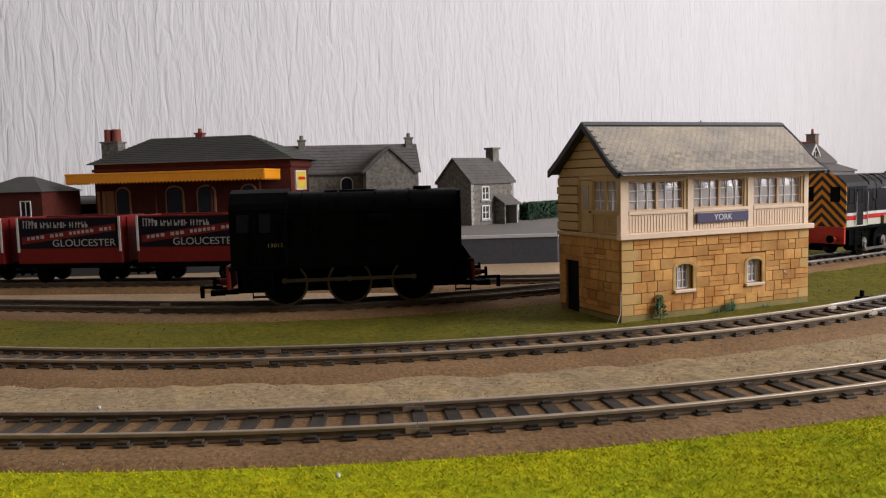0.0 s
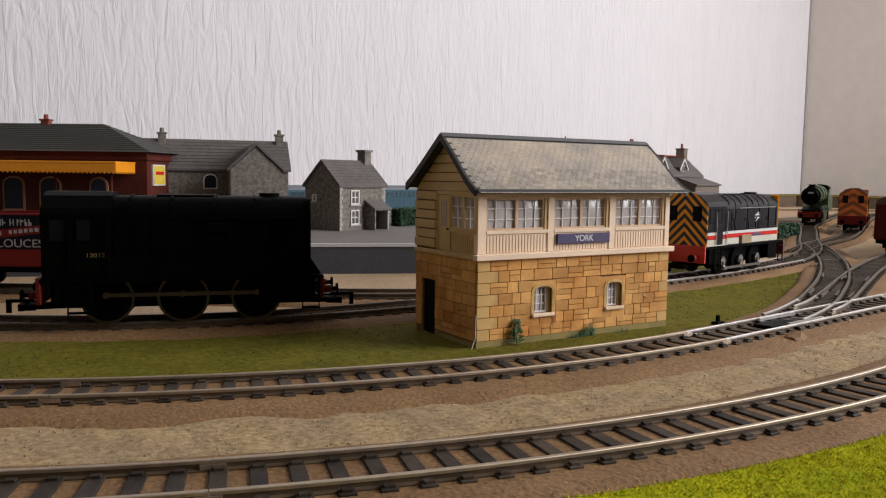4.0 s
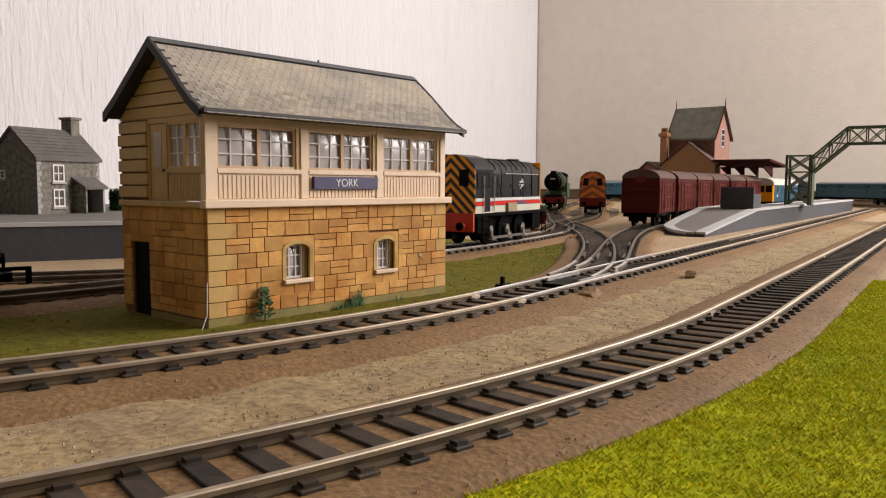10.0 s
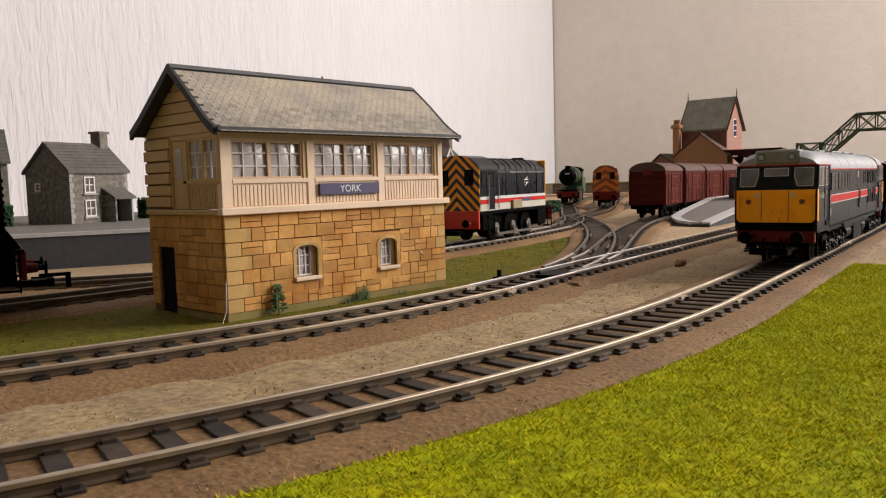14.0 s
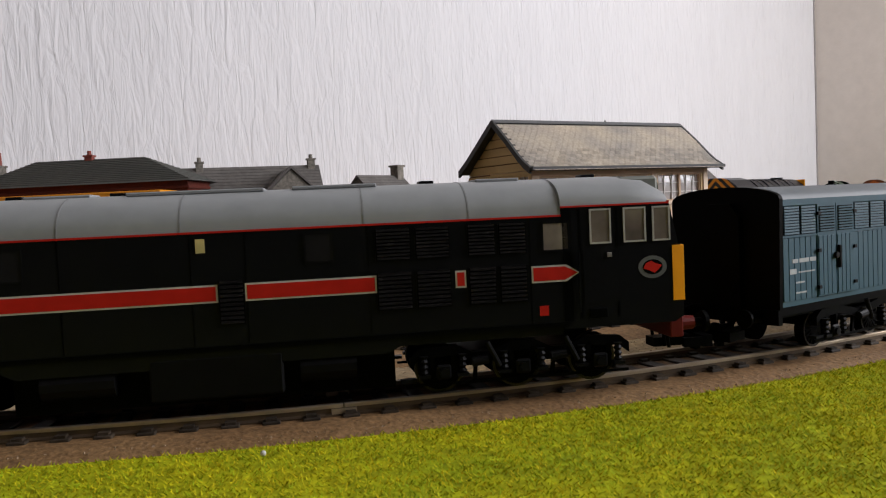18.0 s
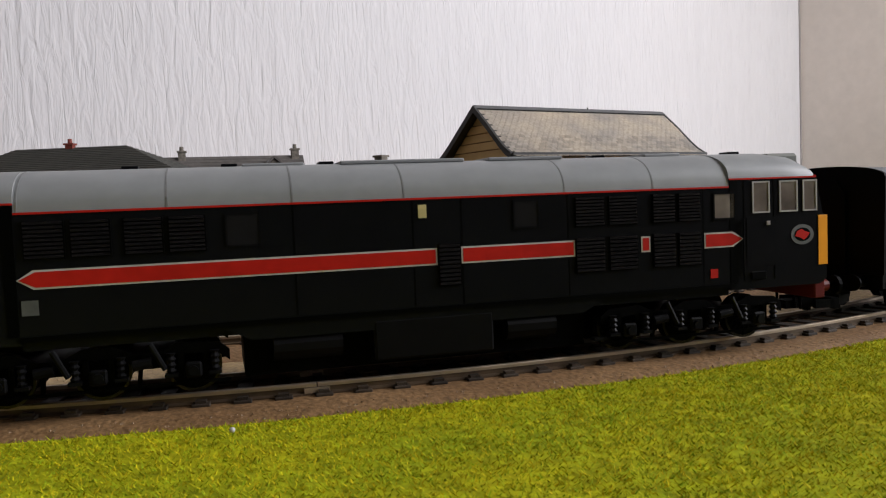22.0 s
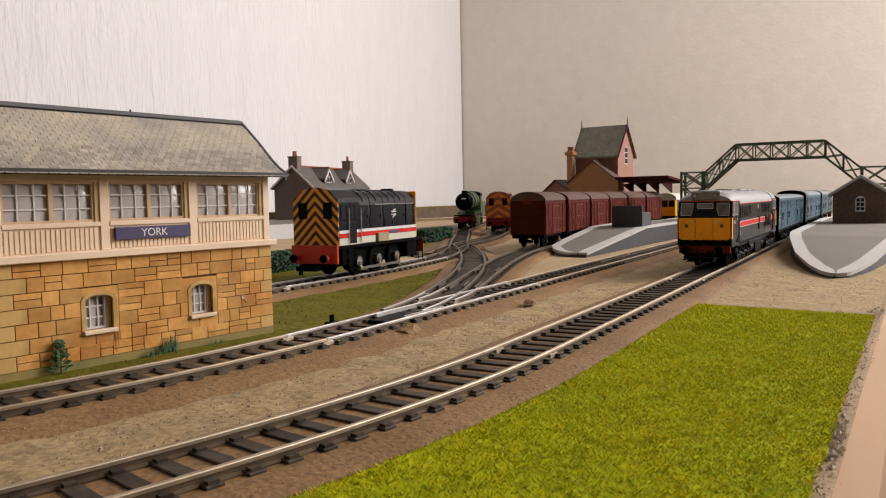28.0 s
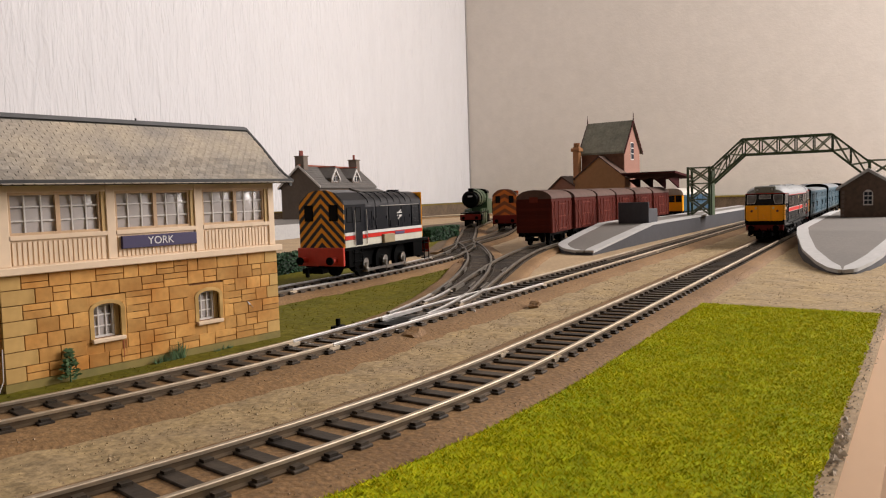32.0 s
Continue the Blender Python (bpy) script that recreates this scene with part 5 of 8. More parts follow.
# tall brown building with steep slate roof, gabled front and maroon canopy
tb = thing("brown_building", place(112.5, 28.2, 0.6, 0), "tan building with a steep slate roof and a brick chimney", "building")
part("wall", prism(bm_new(), ((1, 0), (7.4, 0), (7.4, 12.3), (4.2, 17.0), (1, 12.3)), 0.9, 8.8, "y"), "brick_tan", tb)
part("gable_face", prism(bm_new(), ((1.05, 5.0), (7.35, 5.0), (7.35, 12.3), (4.2, 16.9), (1.05, 12.3)), 0.84, 0.9, "y"), "pink_wall", tb, "salmon gable wall")
part("roof", prism(bm_new(), ((0.55, 11.7), (4.2, 17.0), (7.85, 11.7), (7.85, 12.05), (4.2, 17.4), (0.55, 12.05)), 0.5, 9.1, "y"), "old_slate", tb, "weathered slate roof")
for y in (0.45, 9.05):
    bm = bm_new()
    prism(bm, ((0.45, 11.6), (4.2, 17.05), (4.2, 17.5), (0.45, 12.05)), y, y + 0.12, "y")
    prism(bm, ((7.95, 11.6), (4.2, 17.05), (4.2, 17.5), (7.95, 12.05)), y, y + 0.12, "y")
    part("bargeboard", bm, "maroon", tb)
    part("finial", cyl(bm_new(), (4.2, y + 0.06, 17.5), (4.2, y + 0.06, 18.8), 0.1, 0.03, n=6), "maroon", tb)
w = part("window", box(bm_new(), 3.6, 0.76, 10.6, 4.8, 0.86, 13.6, 0.05), "white_frame", tb, "tall arched white window")
for k in range(3):
    for j in range(2):
        part("pane", box(bm_new(), 3.72 + 0.5 * j, 0.7, 10.8 + 0.95 * k, 4.15 + 0.5 * j, 0.78, 11.6 + 0.95 * k), "dark_pane", w)
part("front_wing", prism(bm_new(), ((-0.2, 0), (9.0, 0), (9.0, 7.7), (4.4, 11.2), (-0.2, 7.7)), -1.2, 1.0, "x"), "tan_wall", tb, "lower gabled front in tan")
bm = bm_new()
prism(bm, ((-0.6, 7.4), (4.4, 11.2), (4.4, 11.4), (-0.6, 7.6)), -1.4, 1.2, "x")
prism(bm, ((9.3, 7.5), (4.4, 11.2), (4.4, 11.4), (9.3, 7.7)), -1.4, 1.2, "x")
part("front_roof", bm, "eave_brown", tb)
part("side_wing", prism(bm_new(), ((9.0, 0), (14.2, 0), (14.2, 5.9), (11.7, 8.0), (9.0, 6.3)), -1.0, 6.0, "x"), "pink_wall", tb, "low side wing")
bm = bm_new()
prism(bm, ((9.0, 6.3), (11.7, 8.0), (11.7, 8.3), (9.0, 6.6)), -1.3, 6.2, "x")
prism(bm, ((14.6, 5.55), (11.7, 8.0), (11.7, 8.3), (14.6, 5.85)), -1.3, 6.2, "x")
part("side_roof", bm, "eave_brown", tb)
ch = part("chimney", box(bm_new(), -0.5, 8.6, 6.0, 0.5, 9.7, 13.2, 0.05), "ochre_and_canopy_shade", tb, "tall ochre brick chimney")
part("chimney_cap", box(bm_new(), -0.75, 8.35, 12.4, 0.75, 9.95, 13.0, 0.05), "ochre_and_canopy_shade", ch)
for y in (8.75, 9.15, 9.55):
    part("chimney_pot", cyl(bm_new(), (0, y, 13.2), (0, y, 13.9), 0.2, n=8), "ochre_and_canopy_shade", ch)
can = part("canopy", prism(bm_new(), ((-3.4, 8.3), (4.5, 7.5), (4.5, 7.1), (-3.4, 8.0)), -9.6, -0.6, "y"), "maroon", tb, "maroon platform canopy")
for y in (-8.6, -6.4, -4.2, -2.0):
    part("canopy_bracket", prism(bm_new(), ((-3.2, 7.1), (1.0, 7.4), (1.0, 5.6)), y, y + 0.25, "y"), "maroon", can)

# hut at the end of the south platform
hut = thing("platform_hut", place(99.1, -13.1, 1.84, 6), "small brown stone hut with a white arched window", "hut")
part("wall", prism(bm_new(), ((0, 0), (6.2, 0), (6.2, 3.7), (3.1, 5.7), (0, 3.7)), 0, 8.0, "x"), "stone_brown", hut)
for y0, z0, y1, z1 in ((-0.5, 3.4, 3.1, 5.75), (6.7, 3.4, 3.1, 5.75)):
    part("roof", prism(bm_new(), ((y0, z0), (y1, z1), (y1, z1 + 0.32), (y0, z0 + 0.32)), -0.4, 8.4, "x"), "platform_grey", hut, "pale grey roof")
    part("bargeboard", prism(bm_new(), ((y0, z0 - 0.05), (y1, z1 - 0.05), (y1, z1 + 0.34), (y0, z0 + 0.34)), -0.47, -0.4, "x"), "platform_edge", hut)
aw = part("arched_window", prism(bm_new(), [(2.55, 1.5), (3.65, 1.5)] + [(3.1 + 0.55 * math.cos(a), 2.9 + 0.55 * math.sin(a)) for a in [math.pi * k / 8 for k in range(9)]], -0.14, 0.0, "x"), "white_frame", hut, "white arched window")
for j in range(2):
    for k in range(3):
        part("pane", box(bm_new(), -0.18, 2.68 + 0.46 * j, 1.66 + 0.54 * k, -0.12, 3.06 + 0.46 * j, 2.08 + 0.54 * k), "dark_pane", aw)
for k in range(6):
    for s in (0.15, 5.75):
        part("quoin", box(bm_new(), -0.05, s, 0.05 + 0.58 * k, 0.0, s + 0.32, 0.5 + 0.58 * k), "stone_warm", hut)

# ---- footbridge ----
fb = thing("footbridge", place(103.0, 14.0, 2.15, -82.4), "green lattice footbridge that spans the tracks", "footbridge")


def lattice(parent, pts, h, y, name="truss"):
    """A lattice girder through (x, z) points, of depth h, with crossed bracing in each panel."""
    t = None
    for (xa, za), (xb, zb) in zip(pts, pts[1:]):
        n = max(1, round(math.hypot(xb - xa, zb - za) / 2.5))
        bm = bm_new()
        bar(bm, (xa, y, za), (xb, y, zb), 0.16, 0.26)
        bar(bm, (xa, y, za + h), (xb, y, zb + h), 0.16, 0.26)
        g = part(name, bm, "bridge_green", parent)
        for k in range(n):
            x0, z0 = xa + (xb - xa) * k / n, za + (zb - za) * k / n
            x1, z1 = xa + (xb - xa) * (k + 1) / n, za + (zb - za) * (k + 1) / n
            bm = bm_new()
            bar(bm, (x0, y, z0), (x0, y, z0 + h), 0.14, 0.16)
            bar(bm, (x1, y, z1), (x1, y, z1 + h), 0.14, 0.16)
            part("upright", bm, "bridge_green", g)
            bm = bm_new()
            bar(bm, (x0, y, z0), (x1, y, z1 + h), 0.08, 0.17)
            bar(bm, (x0, y + 0.03, z0 + h), (x1, y + 0.03, z1), 0.08, 0.17)
            part("brace", bm, "bridge_cream", g)


for y in (-1.3, 1.3):
    lattice(fb, [(3.2, 4.5), (7.5, 8.4), (18.8, 8.4), (23.2, 4.5)], 2.2, y)
    for x in (0.0, 23.2):
        for xx in (x, x + 3.0):
            part("tower_post", box(bm_new(), xx - 0.16, y - 0.16, 0, xx + 0.16, y + 0.16, 7.0), "bridge_green", fb)
        for z0, z1 in ((0.1, 2.3), (2.4, 4.6), (4.8, 6.9)):
            bm = bm_new()
            bar(bm, (x, y, z0), (x + 3.0, y, z1), 0.07, 0.24)
            bar(bm, (x, y + 0.04, z1), (x + 3.0, y + 0.04, z0), 0.07, 0.24)
            bar(bm, (x, y, z1), (x + 3.0, y, z1), 0.1, 0.16)
            part("tower_brace", bm, "bridge_cream", fb)
bm = bm_new()
for (xa, za), (xb, zb) in (((3.2, 4.6), (7.5, 8.5)), ((7.5, 8.5), (18.8, 8.5)), ((18.8, 8.5), (23.2, 4.6))):
    bar(bm, (xa, 0, za), (xb, 0, zb), 2.5, 0.14)
part("deck", bm, "bridge_green", fb)
for x in (0.0, 23.2):
    part("tower_landing", box(bm_new(), x, -1.2, 4.55, x + 3.0, 1.2, 4.7), "bridge_green", fb)
    for xx in (x, x + 3.0):
        for z in (2.35, 6.95):
            part("tower_brace", box(bm_new(), xx - 0.07, -1.2, z - 0.07, xx + 0.07, 1.2, z + 0.07), "bridge_green", fb)
stair = part("stair", box(bm_new(), 3.02, -1.0, 0.0, 3.3, 1.0, 6.4), "bridge_green", fb, "dark green stair side")

# ---- hedges ----


def hedge(name, x0, y0, x1, y1, h, w, z, label):
    """A clipped hedge: a core and many small leaf clumps over it."""
    r = random.Random(int(x0 * 10))
    L = math.hypot(x1 - x0, y1 - y0)
    t = thing(name, place(x0, y0, z, math.degrees(math.atan2(y1 - y0, x1 - x0))), label, "hedge")
    part("core", box(bm_new(), 0, -w / 2, 0, L, w / 2, h * 0.92), "hedge_green", t)
    bm = bm_new()
    for k in range(int(L * h * 70)):
        face = r.random()
        x = r.uniform(0, L)
        if face < 0.45:
            c = Vector((x, -w / 2 - r.uniform(0, 0.12), r.uniform(0, h)))
        elif face < 0.8:
            c = Vector((x, r.uniform(-w / 2, w / 2), h * 0.92 + r.uniform(0, 0.2)))
        else:
            c = Vector((r.choice((-0.06, L + 0.06)), r.uniform(-w / 2, w / 2), r.uniform(0, h)))
        a = Vector((r.uniform(-1, 1), r.uniform(-1, 1), r.uniform(-1, 1))).normalized() * 0.16
        b = a.orthogonal().normalized() * 0.11
        bm.faces.new([bm.verts.new(v) for v in (c - a, c + b, c + a, c - b)])
    part("leaves", bm, "hedge_leaf", t)
    return t


hedge("hedge", 70.5, 37.8, 79.8, 40, 1.9, 1.3, 0.0, "dark green hedge beside the loop track")
hedge("hedge", 30, 23.0, 37, 24.8, 1.7, 1.4, 0.0, "dark green hedge behind the striped shunter")
hedge("hedge", 20.4, 46.5, 30, 51.5, 1.9, 1.2, PLAT_Z, "dark green hedge beside the stone cottage")
hedge("hedge", -3, 47.0, 8, 44.5, 1.7, 1.2, PLAT_Z, "dark green hedge behind the platform cottage")
# ---- vehicles; local x runs along the vehicle, z from the rail top ----


def loft(bm, profile, x0, x1, ends=True):
    """A long body whose cross-section is given as (y, z) pairs."""
    return prism(bm, profile, x0, x1, "x")


def repeats(name, bm, mat, parent, shifts):
    """Alike pieces under one parent, each an object of its own on one mesh."""
    me = mesh_of(name, bm, mat)
    for v in shifts:
        ob = new(name, me)
        ob.parent = parent
        ob.matrix_basis = Matrix.Translation(Vector(v) * U)


def roof_profile(half, z0, z1, n=12, power=2.4, drop=0.0):
    """An arched roof section from eave to eave, closed underneath."""
    pts = []
    for k in range(n + 1):
        a = math.pi * k / n
        c, s = math.cos(a), math.sin(a)
        pts.append((half * math.copysign(abs(c) ** (2 / power), c), z0 + (z1 - z0) * s ** (2 / power)))
    return pts


def wheel(parent, x, y, r, mat="chassis_black", rim=None, width=0.3):
    s = 1 if y > 0 else -1
    w = part("wheel", cyl(bm_new(), (x, y - s * width, r), (x, y, r), r, n=20), mat, parent)
    if rim:
        bm = bm_new()
        n = 24
        rings = [[bm.verts.new((x + rr * math.cos(2 * math.pi * k / n), y + s * dd, r + rr * math.sin(2 * math.pi * k / n))) for rr, dd in ((r * 0.9, 0.0), (r * 0.9, 0.03), (r, 0.03), (r, 0.0))] for k in range(n)]
        for k in range(n):
            a, b = rings[k], rings[(k + 1) % n]
            for q in range(3):
                bm.faces.new((a[q], a[q + 1], b[q + 1], b[q]))
        part("tyre", bm, rim, w)
        bm = bm_new()
        for k in range(8):
            a = math.pi * k / 8
            bar(bm, (x - 0.85 * r * math.cos(a), y + s * 0.015, r - 0.85 * r * math.sin(a)), (x + 0.85 * r * math.cos(a), y + s * 0.015, r + 0.85 * r * math.sin(a)), 0.05, 0.05)
        part("spokes", bm, mat, w)
    return w


def buffers(parent, x, sgn, half=1.05, z=1.35, r=0.24, length=0.75, mat="chassis_black", shank="buffer_red"):
    for y in (-half, half):
        b = part("buffer", cyl(bm_new(), (x, y, z), (x + sgn * length * 0.6, y, z), r * 0.75, r * 0.62, n=12), shank, parent)
        part("buffer_head", cyl(cyl(bm_new(), (x + sgn * length * 0.55, y, z), (x + sgn * length * 0.9, y, z), r * 0.4, n=10), (x + sgn * length * 0.88, y, z), (x + sgn * length, y, z), r, n=14), mat, b)


def coupling(parent, x, sgn, z=0.72, w=0.75, length=1.5):
    """Black tension-lock coupling: shank, cross bar and hook."""
    bm = bm_new()
    box(bm, min(x, x + sgn * length * 0.7), -0.28, z - 0.13, max(x, x + sgn * length * 0.7), 0.28, z + 0.13)
    box(bm, min(x + sgn * length * 0.65, x + sgn * length * 0.8), -w, z - 0.12, max(x + sgn * length * 0.65, x + sgn * length * 0.8), w, z + 0.2)
    for y in (-w, w - 0.14):
        box(bm, min(x + sgn * length * 0.35, x + sgn * length * 0.7), y, z - 0.1, max(x + sgn * length * 0.35, x + sgn * length * 0.7), y + 0.14, z + 0.16)
    c = part("coupling", bm, "chassis_black", parent, "black tension-lock coupling")
    bm = bm_new()
    box(bm, min(x + sgn * length * 0.5, x + sgn * length * 1.15), -0.1, z + 0.2, max(x + sgn * length * 0.5, x + sgn * length * 1.15), 0.1, z + 0.34)
    box(bm, min(x + sgn * length * 1.08, x + sgn * length * 1.2), -0.1, z - 0.3, max(x + sgn * length * 1.08, x + sgn * length * 1.2), 0.1, z + 0.34)
    part("hook", bm, "chassis_black", c)


def bogie(parent, xc, wheels, r, half=1.75, z=0.75):
    """Cast side frames with horn guides, axleboxes, coil springs, dampers and brake gear, and wheelsets."""
    b = part("bogie", box(bm_new(), xc - wheels[-1] + 0.2, -0.9, z - 0.15, xc + wheels[-1] - 0.2, 0.9, z + 0.25), "chassis_black", parent, "black bogie")
    e = wheels[-1] + 0.85
    for s in (-1, 1):
        ya, yb = sorted((s * half, s * (half - 0.18)))
        yo = s * (half + 0.03)
        # the frame's top edge sinks between the axles, its lower edge opens round each wheel
        upper = [(xc - e, z + 0.32), (xc - e + 0.25, z + 0.52)]
        for w, v in zip(wheels, wheels[1:]):
            m = (w + v) / 2
            upper += [(xc + w + 0.35, z + 0.58), (xc + m - 0.25, z + 0.36), (xc + m + 0.25, z + 0.36), (xc + v - 0.35, z + 0.58)]
        upper += [(xc + e - 0.25, z + 0.52), (xc + e, z + 0.32)]
        lower = [(x, zz - 0.26) for x, zz in reversed(upper)]
        frame_part = part("side_frame", prism(bm_new(), upper + lower, ya, yb, "y"), "chassis_black", b)
        for w in wheels:
            x = xc + w
            for dx in (-0.34, 0.22):
                part("horn_guide", box(bm_new(), x + dx, ya, r - 0.2, x + dx + 0.12, yb, z + 0.4), "chassis_black", frame_part)
            bx = part("axlebox", box(bm_new(), x - 0.2, *sorted((yo, yo + s * 0.12))[:1], r - 0.18, x + 0.2, sorted((yo, yo + s * 0.12))[1], r + 0.2, 0.05), "chassis_grey", b)
            part("axle_cap", cyl(bm_new(), (x, yo + s * 0.12, r), (x, yo + s * 0.18, r), 0.12, n=10), "chassis_grey", bx)
            for dx in (-0.5, 0.5):
                bm = bm_new()
                rings = [[bm.verts.new((x + dx + rr * math.cos(0.7854 * q), yo + s * 0.04 + rr * math.sin(0.7854 * q), r - 0.05 + h * 0.07)) for q in range(8)] for h, rr in enumerate((0.07, 0.12) * 4)]
                for lo, hi in zip(rings, rings[1:]):
                    for q in range(8):
                        bm.faces.new((lo[q], lo[(q + 1) % 8], hi[(q + 1) % 8], hi[q]))
                bm.faces.new(rings[0])
                bm.faces.new(rings[-1])
                part("spring", bm, "chassis_grey", bx)
                part("spring_seat", box(bm_new(), x + dx - 0.15, *sorted((yo - s * 0.1, yo + s * 0.16))[:1], r - 0.12, x + dx + 0.15, sorted((yo - s * 0.1, yo + s * 0.16))[1], r - 0.04), "chassis_grey", bx)
        for w, v in zip(wheels, wheels[1:]):
            m = xc + (w + v) / 2
            part("brake_cylinder", cyl(bm_new(), (m - 0.3, yo + s * 0.05, z + 0.12), (m + 0.12, yo + s * 0.05, z + 0.18), 0.13, n=10), "chassis_grey", b)
            part("damper", cyl(bm_new(), (m + 0.1, yo + s * 0.1, z + 0.62), (m + 0.42, yo + s * 0.1, z - 0.02), 0.07, n=8), "chassis_grey", b)
            part("brake_hanger", bar(bm_new(), (m - 0.12, s * (half - 0.2), z + 0.3), (m - 0.2, s * (half - 0.2), z - 0.42), 0.08, 0.1), "chassis_black", b)
        bm = bm_new()
        bar(bm, (xc - e, s * (half - 0.1), z - 0.42), (xc + e, s * (half - 0.1), z - 0.42), 0.06, 0.07)
        part("brake_rod", bm, "chassis_black", b)
        part("footstep", box(bm_new(), xc - e - 0.25, *sorted((s * (half - 0.15), s * (half + 0.12)))[:1], z - 0.3, xc - e + 0.15, sorted((s * (half - 0.15), s * (half + 0.12)))[1], z - 0.22), "chassis_grey", b)
    for w in wheels:
        for y in (-1.12, 1.12):
            wheel(b, xc + w, y, r, "chassis_black", "rim_dark")
    return b


def louvre(parent, x0, x1, z0, z1, y, n, mat="loco_grey", slat="louvre_grey"):
    """A louvred grille on a side at y: recess, frame and slats."""
    s = 1 if y > 0 else -1
    g = part("grille", box(bm_new(), x0, min(y, y + s * 0.025), z0, x1, max(y, y + s * 0.025), z1), "loco_black", parent)
    bm = bm_new()
    h = (z1 - z0) / n
    for k in range(n):
        z = z0 + k * h
        prism(bm, ((y + s * 0.02, z + h * 0.98), (y + s * 0.055, z + h * 0.9), (y + s * 0.06, z + h * 0.25), (y + s * 0.02, z + h * 0.2)), x0 + 0.03, x1 - 0.03, "x")
    part("slats", bm, slat, g)


def side_window(parent, x0, x1, z0, z1, y, rim="steel_bright", pane="cab_glass", t=0.05):
    s = 1 if y > 0 else -1
    ya, yb = sorted((y - s * 0.02, y + s * 0.03))
    bm = bm_new()
    for a, b, c, d in ((x0, x0 + t, z0, z1), (x1 - t, x1, z0, z1), (x0 + t, x1 - t, z0, z0 + t), (x0 + t, x1 - t, z1 - t, z1)):
        box(bm, a, ya, c, b, yb, d)
    w = part("window", bm, rim, parent)
    part("pane", box(bm_new(), x0 + t, *sorted((y - s * 0.01, y + s * 0.012))[:1], z0 + t, x1 - t, sorted((y - s * 0.01, y + s * 0.012))[1], z1 - t), pane, w)
    return w


def stripe(parent, x0, x1, z0, z1, y, mat="stripe_red", tip=0):
    """Painted stripe with thin white edges; tip -1 or 1 gives an arrow end."""
    s = 1 if y > 0 else -1
    zm = (z0 + z1) / 2

    def outline(g):
        a, b = x0 - g, x1 + g
        pts = []
        if tip < 0:
            pts += [(a + 0.35, z0 - g), (b, z0 - g), (b, z1 + g), (a + 0.35, z1 + g), (a, zm)]
        elif tip > 0:
            pts += [(a, z0 - g), (b - 0.35, z0 - g), (b, zm), (b - 0.35, z1 + g), (a, z1 + g)]
        else:
            pts += [(a, z0 - g), (b, z0 - g), (b, z1 + g), (a, z1 + g)]
        return pts
    w = part("stripe", prism(bm_new(), outline(0.045), *sorted((y, y + s * 0.014)), "y"), "stripe_white", parent, "red stripe edged in white")
    part("stripe_fill", prism(bm_new(), outline(0.0), *sorted((y + s * 0.006, y + s * 0.022)), "y"), mat, w)


def letters(parent, words, x, y, z, size, mat, width=None, label=""):
    s = 1 if y > 0 else -1
    m = Matrix.Translation(Vector((x, y, z)) * U) @ pose(0, 0, 0, 90, 0, 180 if s > 0 else 0)
    return text_part("number", words, size, mat, parent, m, label, width)


